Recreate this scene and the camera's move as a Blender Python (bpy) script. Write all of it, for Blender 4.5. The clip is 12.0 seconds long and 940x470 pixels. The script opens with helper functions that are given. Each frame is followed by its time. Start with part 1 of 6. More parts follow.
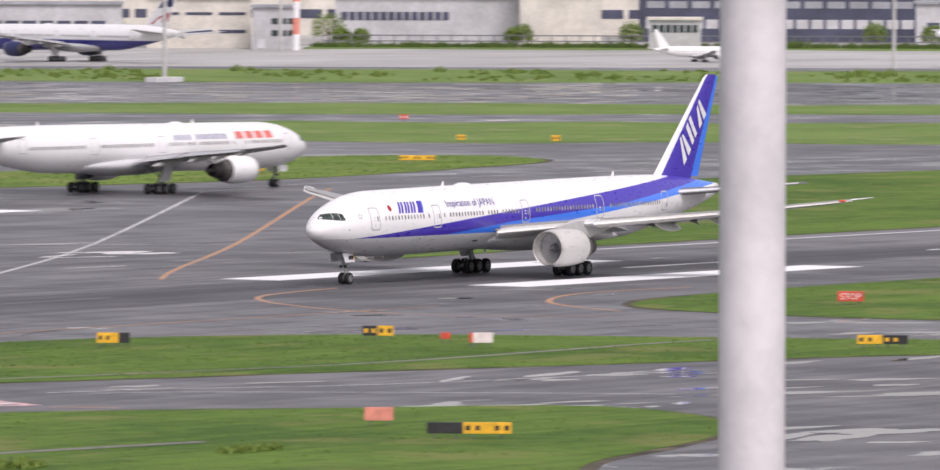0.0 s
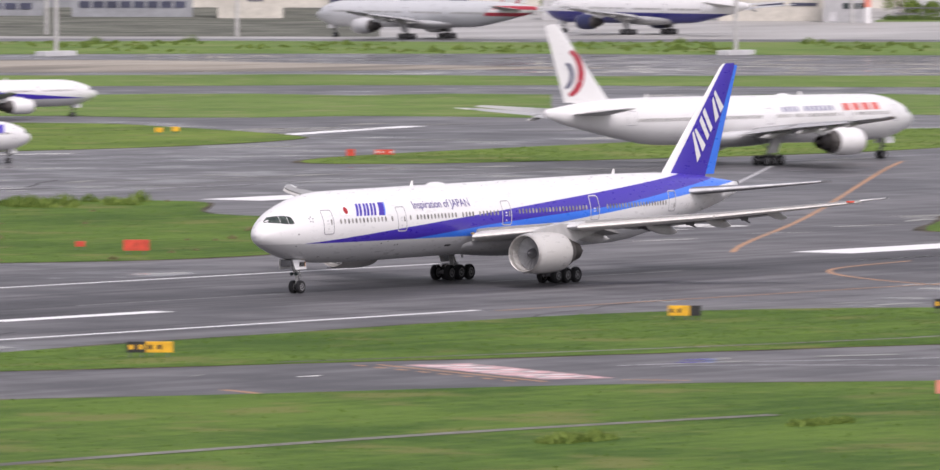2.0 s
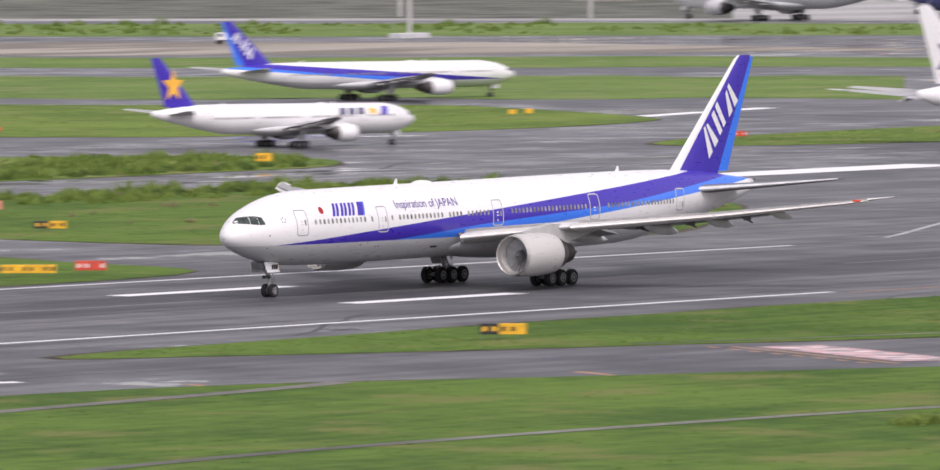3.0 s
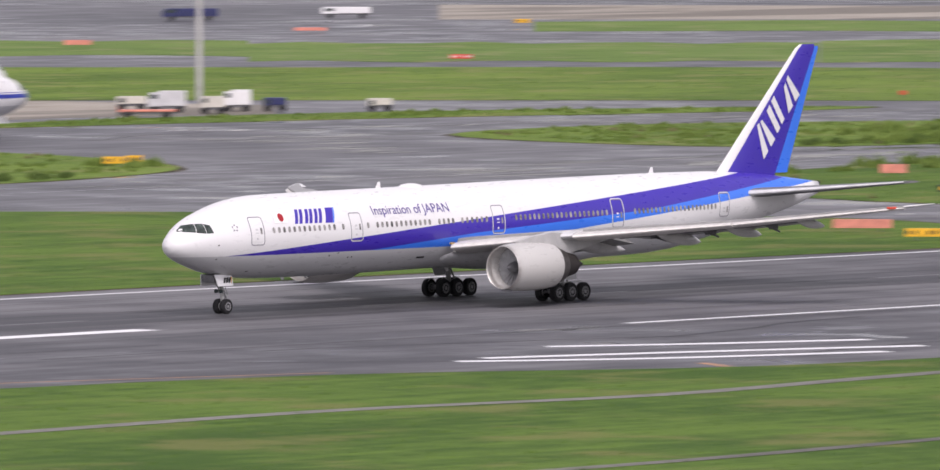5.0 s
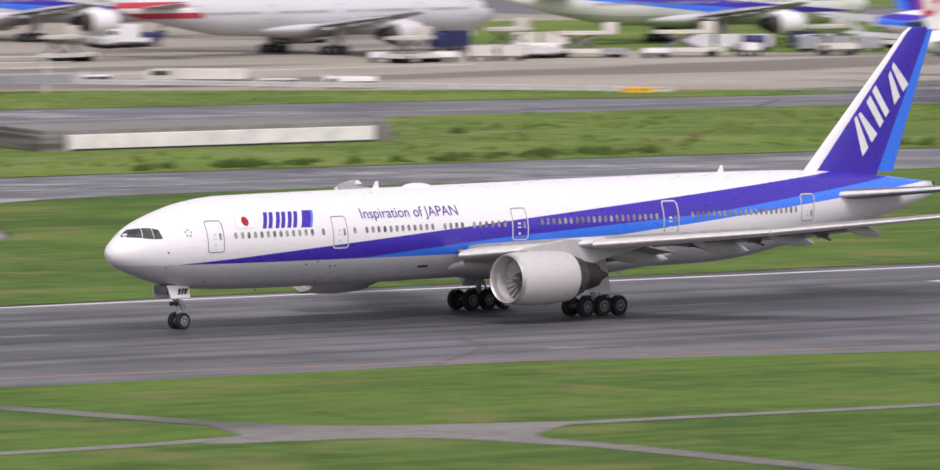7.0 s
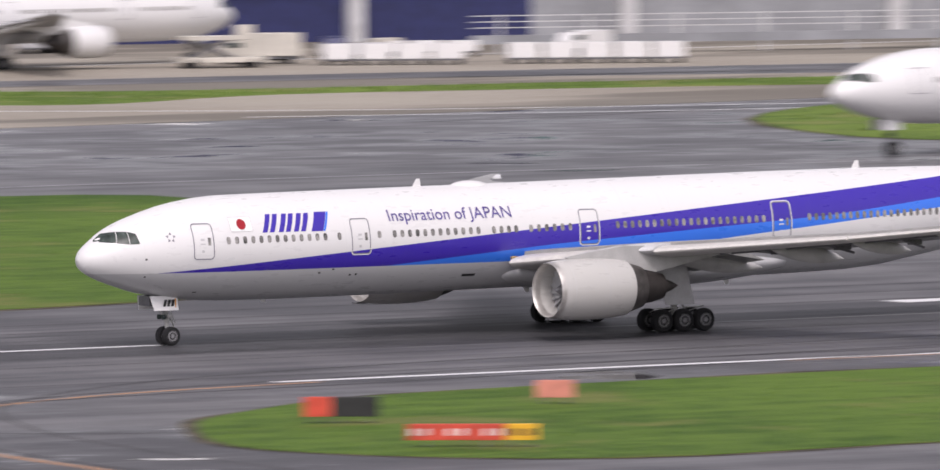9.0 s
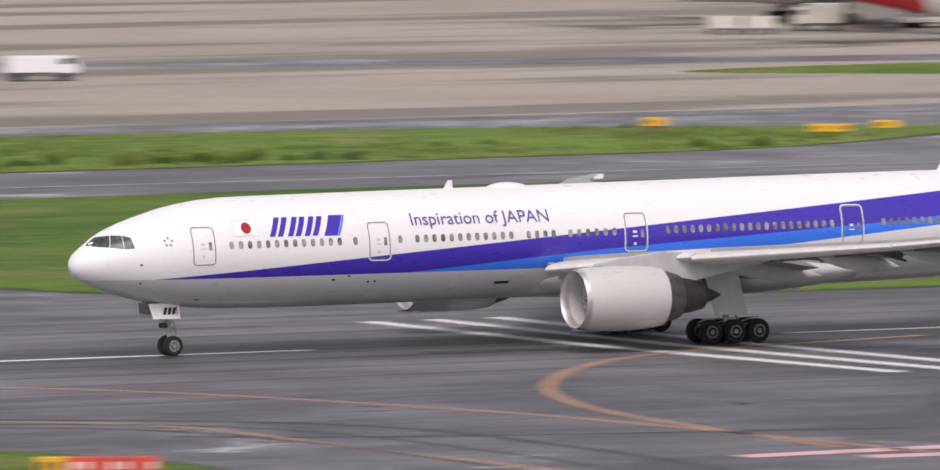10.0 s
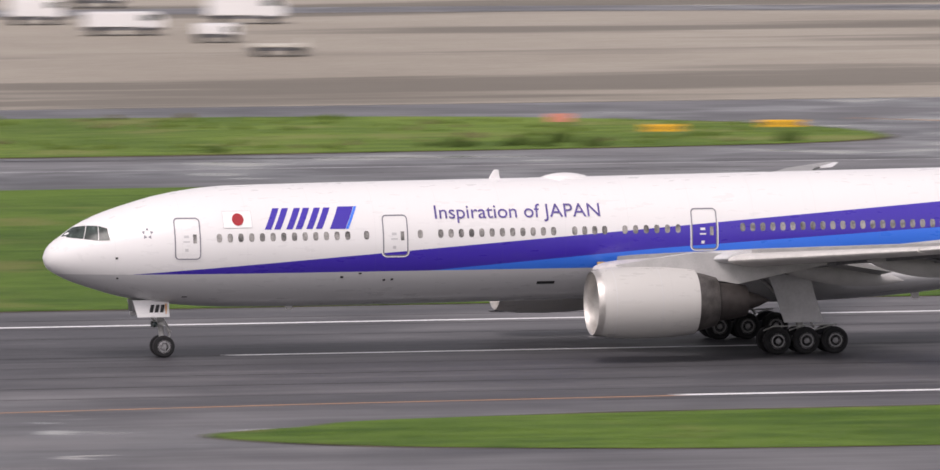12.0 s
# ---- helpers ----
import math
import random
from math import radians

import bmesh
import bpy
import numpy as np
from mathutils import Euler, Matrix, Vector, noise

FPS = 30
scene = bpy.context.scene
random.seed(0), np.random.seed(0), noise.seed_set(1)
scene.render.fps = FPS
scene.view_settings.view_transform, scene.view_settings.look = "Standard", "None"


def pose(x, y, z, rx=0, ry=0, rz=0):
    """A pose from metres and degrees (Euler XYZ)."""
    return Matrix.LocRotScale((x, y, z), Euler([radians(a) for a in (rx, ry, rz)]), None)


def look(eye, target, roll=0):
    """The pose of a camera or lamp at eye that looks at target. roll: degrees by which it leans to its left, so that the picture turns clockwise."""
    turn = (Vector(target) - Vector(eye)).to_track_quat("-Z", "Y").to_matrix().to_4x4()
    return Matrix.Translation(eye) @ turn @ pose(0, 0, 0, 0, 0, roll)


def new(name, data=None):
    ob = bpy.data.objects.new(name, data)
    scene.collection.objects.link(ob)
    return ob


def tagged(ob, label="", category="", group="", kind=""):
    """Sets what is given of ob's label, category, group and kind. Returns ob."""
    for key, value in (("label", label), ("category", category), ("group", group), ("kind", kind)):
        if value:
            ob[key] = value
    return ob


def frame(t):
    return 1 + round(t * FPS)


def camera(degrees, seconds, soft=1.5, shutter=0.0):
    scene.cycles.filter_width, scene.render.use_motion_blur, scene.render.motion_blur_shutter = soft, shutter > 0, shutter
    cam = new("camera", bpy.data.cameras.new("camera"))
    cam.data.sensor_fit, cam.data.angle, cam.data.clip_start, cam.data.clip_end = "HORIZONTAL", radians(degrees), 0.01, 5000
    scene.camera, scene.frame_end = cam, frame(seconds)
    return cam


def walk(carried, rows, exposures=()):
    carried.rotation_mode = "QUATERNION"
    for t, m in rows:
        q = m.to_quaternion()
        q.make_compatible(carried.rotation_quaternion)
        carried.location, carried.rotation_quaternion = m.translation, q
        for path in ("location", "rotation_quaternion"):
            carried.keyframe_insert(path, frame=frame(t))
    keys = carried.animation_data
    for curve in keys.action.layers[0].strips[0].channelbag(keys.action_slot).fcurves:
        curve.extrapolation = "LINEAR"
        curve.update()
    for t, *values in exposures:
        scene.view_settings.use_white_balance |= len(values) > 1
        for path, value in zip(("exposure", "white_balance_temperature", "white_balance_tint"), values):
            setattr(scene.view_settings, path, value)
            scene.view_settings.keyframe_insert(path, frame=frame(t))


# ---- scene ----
EYE_HEIGHT = 37.36
RUNWAY_Y = 521.1

# ---------------------------------------------------------------- camera
# seconds, tilt, lean, heading: a long lens that pans on one spot
PAN = [
    (0.0, 88.092, -0.161, -58.771),
    (0.5, 88.058, -0.200, -58.085),
    (1.0, 88.022, -0.157, -57.369),
    (1.5, 87.987, -0.080, -56.591),
    (2.0, 87.944, -0.064, -55.772),
    (2.5, 87.899, 0.044, -54.878),
    (3.0, 87.848, 0.045, -53.919),
    (3.5, 87.803, 0.004, -52.851),
    (3.7, 87.787, 0.108, -52.391),
    (4.1, 87.747, 0.038, -51.475),
    (4.5, 87.709, 0.033, -50.502),
    (4.9, 87.669, 0.049, -49.443),
    (5.3, 87.626, -0.047, -48.304),
    (5.5, 87.603, 0.076, -47.723),
    (6.0, 87.540, 0.190, -46.123),
    (6.3, 87.499, 0.133, -45.074),
    (6.5, 87.473, 0.028, -44.374),
    (6.7, 87.445, -0.021, -43.662),
    (7.0, 87.400, -0.084, -42.554),
    (7.3, 87.356, 0.069, -41.378),
    (7.5, 87.327, 0.079, -40.557),
    (7.7, 87.297, 0.033, -39.705),
    (8.1, 87.236, 0.097, -37.938),
    (8.5, 87.174, 0.107, -36.052),
    (8.9, 87.111, 0.093, -34.039),
    (9.3, 87.039, 0.194, -31.856),
    (9.5, 87.014, 0.175, -30.750),
    (9.7, 86.987, 0.091, -29.594),
    (10.0, 86.947, 0.156, -27.782),
    (10.2, 86.914, 0.146, -26.527),
    (10.5, 86.863, 0.123, -24.566),
    (10.7, 86.826, 0.189, -23.217),
    (11.0, 86.775, 0.214, -21.157),
    (11.2, 86.745, 0.126, -19.752),
    (11.5, 86.700, 0.114, -17.591),
    (11.8, 86.657, 0.095, -15.351),
    (12.0, 86.628, 0.112, -13.824),
]
cam = camera(4.935, 12.0, soft=1.45, shutter=0.5)
walk(cam, [(t, pose(0, 0, EYE_HEIGHT, tilt, lean, heading)) for t, tilt, lean, heading in PAN],
     exposures=[(0.0, 0.27, 6560, 19.5), (6.0, 0.19, 6500, 21.5), (10.0, 0.08, 6640, 20), (12.0, 0.05, 6760, 20)])

# ---------------------------------------------------------------- light: overcast noon
SUN_TURN, SUN_HEIGHT = 215.0, 52.0
world = bpy.data.worlds.new("overcast")
scene.world = world
world.use_nodes = True
wt = world.node_tree
sky = wt.nodes.new("ShaderNodeTexSky")
sky.sky_type, sky.sun_disc = "NISHITA", False
sky.sun_elevation, sky.sun_rotation = radians(SUN_HEIGHT), radians(SUN_TURN)
sky.air_density, sky.dust_density, sky.ozone_density = 1.0, 2.8, 1.0
grey = wt.nodes.new("ShaderNodeHueSaturation")
grey.inputs["Saturation"].default_value = 0.22
back = wt.nodes["Background"]
back.inputs["Strength"].default_value = 0.16
wt.links.new(sky.outputs["Color"], grey.inputs["Color"])
wt.links.new(grey.outputs["Color"], back.inputs["Color"])
sun = new("sun", bpy.data.lights.new("sun", "SUN"))
sun.data.energy, sun.data.angle, sun.data.color = 1.5, radians(24), (1.0, 0.97, 0.93)
sun.matrix_world = look((0, 0, 500), (-500 * math.sin(radians(SUN_TURN)) / math.tan(radians(SUN_HEIGHT)),
                                      -500 * math.cos(radians(SUN_TURN)) / math.tan(radians(SUN_HEIGHT)), 0))

# ---------------------------------------------------------------- materials
class Nodes:
    """A material under construction, with short ways to add nodes."""

    def __init__(self, name, rough=0.6, metal=0.0, spec=0.5):
        self.mat = bpy.data.materials.new(name)
        self.mat.use_nodes = True
        self.t = self.mat.node_tree
        self.bsdf = self.t.nodes["Principled BSDF"]
        self.put("Roughness", rough)
        self.put("Metallic", metal)
        self.put("Specular IOR Level", spec)

    def put(self, socket, v):
        self.link(v, self.bsdf.inputs[socket])

    def link(self, v, socket):
        if isinstance(v, bpy.types.NodeSocket):
            self.t.links.new(v, socket)
        elif isinstance(v, tuple):
            socket.default_value = (*v, 1.0) if len(v) == 3 and socket.type == "RGBA" else v
        else:
            socket.default_value = v

    def math(self, op, a, b=0.0, c=0.0):
        n = self.t.nodes.new("ShaderNodeMath")
        n.operation = op
        for v, s in zip((a, b, c), n.inputs):
            self.link(v, s)
        return n.outputs[0]

    def mix(self, f, a, b):
        n = self.t.nodes.new("ShaderNodeMix")
        n.data_type = "RGBA"
        self.link(f, n.inputs[0])
        self.link(a, n.inputs[6])
        self.link(b, n.inputs[7])
        return n.outputs[2]

    def coords(self, scale=(1, 1, 1), turn=0.0):
        tc = self.t.nodes.new("ShaderNodeTexCoord")
        m = self.t.nodes.new("ShaderNodeMapping")
        m.inputs["Scale"].default_value = scale
        m.inputs["Rotation"].default_value = (0, 0, radians(turn))
        self.t.links.new(tc.outputs["Object"], m.inputs["Vector"])
        return m.outputs[0]

    def noise(self, vec, scale, detail=4.0, rough=0.55):
        n = self.t.nodes.new("ShaderNodeTexNoise")
        n.inputs["Scale"].default_value = scale
        n.inputs["Detail"].default_value = detail
        n.inputs["Roughness"].default_value = rough
        self.t.links.new(vec, n.inputs["Vector"])
        return n.outputs["Fac"]

    def ramp(self, v, lo, hi):
        n = self.t.nodes.new("ShaderNodeMapRange")
        n.interpolation_type = "SMOOTHSTEP"
        self.link(v, n.inputs[0])
        n.inputs[1].default_value, n.inputs[2].default_value = lo, hi
        return n.outputs[0]

    def bump(self, v, strength, distance):
        n = self.t.nodes.new("ShaderNodeBump")
        n.inputs["Strength"].default_value, n.inputs["Distance"].default_value = strength, distance
        self.link(v, n.inputs["Height"])
        self.t.links.new(n.outputs[0], self.bsdf.inputs["Normal"])

    def xyz(self):
        s = self.t.nodes.new("ShaderNodeSeparateXYZ")
        self.t.links.new(self.coords(), s.inputs[0])
        return s.outputs


def plain(name, colour, rough=0.5, metal=0.0, vary=0.08, size=3.0, spec=0.5):
    """A surface of one colour with mottling at two scales."""
    m = Nodes(name, rough, metal, spec)
    v = m.coords()
    a, b = m.noise(v, size), m.noise(v, size * 9.0)
    f = m.math("ADD", m.math("MULTIPLY", a, 0.7), m.math("MULTIPLY", b, 0.3))
    dark = tuple(c * (1 - 2.2 * vary) for c in colour)
    lite = tuple(min(1, c * (1 + 1.2 * vary)) for c in colour)
    m.put("Base Color", m.mix(m.ramp(f, 0.3, 0.7), dark, lite))
    m.put("Roughness", m.math("MULTIPLY_ADD", a, 0.25, rough - 0.1))
    return m.mat


def asphalt_material():
    m = Nodes("damp_asphalt", 0.5)
    v = m.coords()
    big, mid, fine = m.noise(v, 0.012, 5), m.noise(v, 0.09, 5), m.noise(v, 1.7, 6)
    streak = m.noise(m.coords((0.012, 0.35, 1)), 1.0, 4)
    f = m.math("ADD", m.math("MULTIPLY", big, 0.35), m.math("ADD", m.math("MULTIPLY", mid, 0.3), m.math("MULTIPLY", streak, 0.35)))
    tone = m.mix(m.ramp(f, 0.40, 0.62), (0.050, 0.050, 0.057), (0.155, 0.151, 0.158))
    tone = m.mix(m.math("MULTIPLY", m.ramp(fine, 0.4, 0.75), 0.25), tone, (0.15, 0.147, 0.15))
    # water that stands in shallow places
    pools = m.noise(m.coords((1, 1.0, 1)), 0.075, 6, 0.62)
    crown = m.ramp(m.math("ABSOLUTE", m.math("SUBTRACT", m.xyz()[1], RUNWAY_Y)), 24.0, 36.0)
    where = m.math("MULTIPLY", m.ramp(m.noise(v, 0.006, 2), 0.42, 0.52), crown)
    wet = m.math("MULTIPLY", m.ramp(pools, 0.60, 0.63), where)
    damp = m.math("MULTIPLY", m.ramp(pools, 0.46, 0.58), where)
    tone = m.mix(m.math("MULTIPLY", damp, 0.45), tone, (0.035, 0.035, 0.04))
    # tyre rubber along the runway's middle, darkened more for the shade under the airliner
    off = m.math("ABSOLUTE", m.math("SUBTRACT", m.xyz()[1], RUNWAY_Y))
    lane = m.math("SUBTRACT", 1.0, m.ramp(m.math("MULTIPLY_ADD", m.noise(m.coords((0.006, 0.05, 1)), 1.0, 3), 8.0, off), 6.0, 17.0))
    rubber = m.math("MULTIPLY", lane, m.math("MULTIPLY_ADD", m.ramp(m.noise(m.coords((0.004, 0.8, 1)), 1.0, 4), 0.35, 0.65), 0.42, 0.48))
    tone = m.mix(rubber, tone, (0.030, 0.030, 0.036))
    m.put("Base Color", tone)
    rough = m.math("MULTIPLY_ADD", mid, -0.25, 0.78)
    rough = m.math("SUBTRACT", rough, m.math("MULTIPLY", damp, 0.2))
    rough = m.math("SUBTRACT", rough, m.math("MULTIPLY", m.ramp(m.xyz()[1], 556.0, 640.0), 0.12))
    m.put("Roughness", m.math("MULTIPLY_ADD", wet, m.math("SUBTRACT", 0.03, rough), rough))
    m.put("Specular IOR Level", 0.5)
    m.bump(m.math("MULTIPLY", fine, m.math("SUBTRACT", 1.0, wet)), 0.25, 0.02)
    return m.mat


def water_material():
    m = Nodes("rain_water", 0.03, spec=1.0)
    ripple = m.noise(m.coords(), 0.8, 3)
    m.put("Base Color", m.mix(ripple, (0.03, 0.03, 0.034), (0.06, 0.06, 0.062)))
    m.put("Roughness", m.math("MULTIPLY_ADD", ripple, 0.06, 0.02))
    return m.mat


def grass_material(name, low, high, dry):
    m = Nodes(name, 0.85, spec=0.2)
    v = m.coords()
    a, b, c = m.noise(v, 0.035, 5), m.noise(v, 0.35, 6, 0.65), m.noise(v, 5.0, 4, 0.7)
    rows = m.noise(m.coords((0.02, 0.5, 1)), 1.0, 3)
    f = m.math("ADD", m.math("MULTIPLY", a, 0.4), m.math("ADD", m.math("MULTIPLY", b, 0.35), m.math("MULTIPLY", rows, 0.25)))
    tone = m.mix(m.ramp(f, 0.40, 0.60), low, high)
    tone = m.mix(m.math("MULTIPLY", m.ramp(m.noise(v, 0.09, 5), 0.52, 0.66), 0.7), tone, dry)
    tone = m.mix(m.math("MULTIPLY", m.ramp(c, 0.45, 0.75), 0.2), tone, tuple(x * 0.45 for x in low))
    m.put("Base Color", tone)
    m.bump(c, 0.6, 0.12)
    return m.mat


def concrete_material(name, a, b, slab=7.5, stained=0.75, gloss=0.85):
    m = Nodes(name, 0.75, spec=0.3)
    v = m.coords()
    big, fine = m.noise(v, 0.018, 5), m.noise(v, 0.8, 6)
    stain = m.noise(m.coords((0.008, 0.035, 1)), 1.0, 4)
    tone = m.mix(m.ramp(m.math("ADD", m.math("MULTIPLY", big, 0.5), m.math("MULTIPLY", fine, 0.5)), 0.35, 0.65), a, b)
    tone = m.mix(m.math("MULTIPLY", m.ramp(stain, 0.48, 0.58), stained), tone, tuple(x * 0.45 for x in a))
    s = m.xyz()
    gx = m.math("LESS_THAN", m.math("PINGPONG", s[0], slab), 0.09)
    gy = m.math("LESS_THAN", m.math("PINGPONG", s[1], slab), 0.09)
    tone = m.mix(m.math("MULTIPLY", m.math("MAXIMUM", gx, gy), 0.22), tone, tuple(x * 0.35 for x in a))
    m.put("Base Color", tone)
    m.put("Roughness", m.math("MULTIPLY_ADD", big, -0.3, gloss))
    return m.mat


def line_paint(name, colour, worn):
    m = Nodes(name, 0.6)
    v = m.coords()
    f = m.ramp(m.noise(v, 0.6, 6, 0.7), worn, worn + 0.2)
    m.put("Base Color", m.mix(f, colour, (0.16, 0.155, 0.155)))
    return m.mat


WHITE = (0.725, 0.72, 0.72)
INDIGO = (0.045, 0.022, 0.36)
AZURE = (0.035, 0.18, 0.78)
BELLY = (0.52, 0.52, 0.53)


def paint(name, choose):
    """Aircraft paint. choose(m, x, z) gives the colour from the place along and up the body."""
    m = Nodes(name, 0.28)
    s = m.xyz()
    tone = choose(m, s[0], s[2])
    v = m.coords((0.25, 1, 1))
    grime = m.math("MULTIPLY", m.ramp(m.noise(v, 0.9, 6, 0.65), 0.5, 0.8), 0.02)
    streaks = m.math("MULTIPLY", m.ramp(m.noise(m.coords((2.2, 0.2, 0.25)), 1.0, 4), 0.55, 0.75), 0.02)
    tone = m.mix(m.math("ADD", grime, streaks), tone, (0.3, 0.29, 0.27))
    joint = m.math("LESS_THAN", m.math("PINGPONG", s[0], 1.6), 0.012)
    tone = m.mix(m.math("MULTIPLY", joint, 0.07), tone, (0.2, 0.2, 0.2))
    m.put("Base Color", tone)
    m.put("Roughness", m.math("MULTIPLY_ADD", m.noise(v, 3.0, 3), 0.2, 0.2))
    m.put("Coat Weight", 0.25)
    return m.mat


def sweep_livery(kx, kz):
    """White over grey, with an indigo and an azure band that rise from the nose to the tail."""
    def choose(m, x, z):
        x, z = m.math("DIVIDE", x, kx), m.math("DIVIDE", z, kz)

        def line(x0, z0, slope):
            return m.math("MULTIPLY_ADD", m.math("SUBTRACT", x, x0), slope, z0)
        top = line(4.3, 4.22, 0.0735)
        mid = m.math("MINIMUM", line(18.8, 4.2, 0.080), line(31.0, 5.16, 0.057))
        mid = m.math("MAXIMUM", mid, line(50.0, 6.24, 0.098))
        low = m.math("MAXIMUM", 4.2, line(46.0, 5.42, 0.085))
        belly = m.math("MAXIMUM", 4.2, line(52.0, 4.2, 0.05))
        tone = m.mix(m.math("LESS_THAN", z, top), WHITE, INDIGO)
        tone = m.mix(m.math("LESS_THAN", z, mid), tone, AZURE)
        tone = m.mix(m.math("LESS_THAN", z, low), tone, WHITE)
        return m.mix(m.math("LESS_THAN", z, belly), tone, BELLY)
    return choose


def banded_livery(*bands):
    """White, with level bands (from z, to z, colour) and, where given, (from x, to x) as well."""
    def choose(m, x, z):
        tone = WHITE
        for z0, z1, colour, *xs in bands:
            f = m.math("MULTIPLY", m.math("GREATER_THAN", z, z0), m.math("LESS_THAN", z, z1))
            if xs:
                lean = m.math("MULTIPLY_ADD", z, -0.9, x)
                f = m.math("MULTIPLY", f, m.math("MULTIPLY", m.math("GREATER_THAN", lean, xs[0]), m.math("LESS_THAN", lean, xs[1])))
            tone = m.mix(f, tone, colour)
        return tone
    return choose


M_ASPHALT = asphalt_material()
M_GRASS = grass_material("mown_grass", (0.042, 0.092, 0.010), (0.104, 0.176, 0.024), (0.16, 0.165, 0.05))
# paler green: distance haze put into the colour of the far bands
M_HAZY_GRASS = grass_material("hazy_grass", (0.085, 0.150, 0.030), (0.150, 0.225, 0.055), (0.22, 0.22, 0.10))
M_ROUGH = grass_material("rough_grass", (0.070, 0.125, 0.018), (0.150, 0.222, 0.036), (0.20, 0.205, 0.07))
M_CONCRETE = concrete_material("apron_concrete", (0.26, 0.23, 0.19), (0.37, 0.335, 0.28))
M_FAR_CONCRETE = concrete_material("far_apron_concrete", (0.30, 0.29, 0.275), (0.42, 0.41, 0.40), 7.5, 0.35, 0.62)
M_PATH = concrete_material("old_path", (0.12, 0.115, 0.10), (0.22, 0.21, 0.195), 3.0)
M_DIRT = plain("dirt_edge", (0.095, 0.082, 0.058), 0.9, 0.0, 0.35, 0.25, 0.2)
M_WATER = water_material()
M_SEAL = plain("joint_seal", (0.035, 0.035, 0.038), 0.7, 0.0, 0.3, 0.2)
M_LINE = line_paint("white_line", (0.75, 0.75, 0.76), 0.62)
M_FAINT = line_paint("worn_white_line", (0.5, 0.5, 0.52), 0.45)
M_ORANGE_LINE = line_paint("orange_line", (0.42, 0.22, 0.11), 0.5)
M_PINK_LINE = line_paint("pink_marking", (0.62, 0.36, 0.38), 0.5)
M_WHITE = paint("white_paint", lambda m, x, z: WHITE)
M_BELLY = paint("grey_paint", lambda m, x, z: BELLY)
M_INDIGO = paint("indigo_paint", lambda m, x, z: INDIGO)
M_AZURE = paint("azure_paint", lambda m, x, z: AZURE)
M_WING = plain("wing_grey", (0.44, 0.435, 0.43), 0.35, 0.0, 0.06, 1.2)
# wing grey darkened to carry the shade beneath the near wing's slats
M_WING_BOX_SHADED = plain("wing_box_shaded", (0.29, 0.288, 0.285), 0.42, 0.0, 0.08, 1.2)
# darker wing grey, with the underside shade of the other airliners in it
M_WING_SHADED = plain("wing_shaded_grey", (0.38, 0.38, 0.39), 0.4, 0.0, 0.08, 1.2)
M_COCKPIT = plain("cockpit_glass", (0.050, 0.066, 0.060), 0.22, 0.0, 0.3, 1.6, 0.3)
M_SLAT = plain("slat_metal", (0.62, 0.60, 0.575), 0.38, 0.15, 0.05, 2)
M_METAL = plain("bare_metal", (0.55, 0.53, 0.505), 0.42, 0.7, 0.06, 3)
M_DARK_METAL = plain("burnt_metal", (0.055, 0.048, 0.046), 0.5, 0.5, 0.12, 3)
M_FAN = plain("fan_blade_grey", (0.40, 0.40, 0.41), 0.5, 0.1, 0.1, 3)
M_NACELLE = paint("nacelle_paint", lambda m, x, z: (0.50, 0.49, 0.47))
# dark panel grey, deepened for the shade under the near tailplane
M_TAIL_SHADED = plain("tailplane_shaded_grey", (0.17, 0.17, 0.18), 0.45, 0.0, 0.08, 1.2)
M_LEG = plain("gear_leg_grey", (0.40, 0.40, 0.39), 0.4, 0.1, 0.15, 5)
M_SLEEVE = plain("heat_stained_metal", (0.12, 0.11, 0.105), 0.42, 0.6, 0.2, 2)
M_STRUT = plain("gear_grey", (0.16, 0.16, 0.17), 0.4, 0.3, 0.15, 5)
M_TYRE = plain("tyre_rubber", (0.014, 0.014, 0.016), 0.9, 0.0, 0.2, 6)
M_RIM = plain("wheel_rim", (0.30, 0.30, 0.31), 0.4, 0.3, 0.15, 8)
M_GLASS = plain("window_glass", (0.04, 0.055, 0.055), 0.22, 0.0, 0.1, 2, 0.35)
M_PANE = plain("cabin_pane", (0.27, 0.26, 0.25), 0.35, 0.0, 0.4, 1.5)
M_EDGE = plain("door_outline", (0.20, 0.195, 0.23), 0.5, 0.0, 0.1, 4)
M_RED = plain("red_paint", (0.42, 0.032, 0.055), 0.45, 0.0, 0.12, 2)
M_SIGN_RED = plain("sign_red", (0.62, 0.07, 0.04), 0.5, 0.0, 0.15, 1.5)
M_SALMON = plain("faded_red", (0.66, 0.24, 0.18), 0.6, 0.0, 0.12, 1.5)
M_SIGN_YELLOW = plain("sign_yellow", (0.78, 0.42, 0.02), 0.5, 0.0, 0.12, 1.5)
M_SIGN_BLACK = plain("sign_black", (0.02, 0.02, 0.022), 0.5, 0.0, 0.2, 1.5)
M_SIGN_WHITE = plain("sign_white", (0.74, 0.64, 0.63), 0.5, 0.0, 0.1, 1.5)
M_SIGN_ORANGE = plain("faded_orange", (0.55, 0.22, 0.06), 0.6, 0.0, 0.15, 1.5)
M_NAVY = plain("navy_paint", (0.02, 0.025, 0.10), 0.45, 0.0, 0.15, 1)
M_GREY = plain("light_grey_paint", (0.55, 0.55, 0.56), 0.5, 0.0, 0.08, 0.8)
M_CREAM = plain("cream_wall", (0.58, 0.55, 0.49), 0.7, 0.0, 0.12, 0.15)
M_WALL = plain("pale_wall", (0.46, 0.46, 0.47), 0.7, 0.0, 0.12, 0.12)
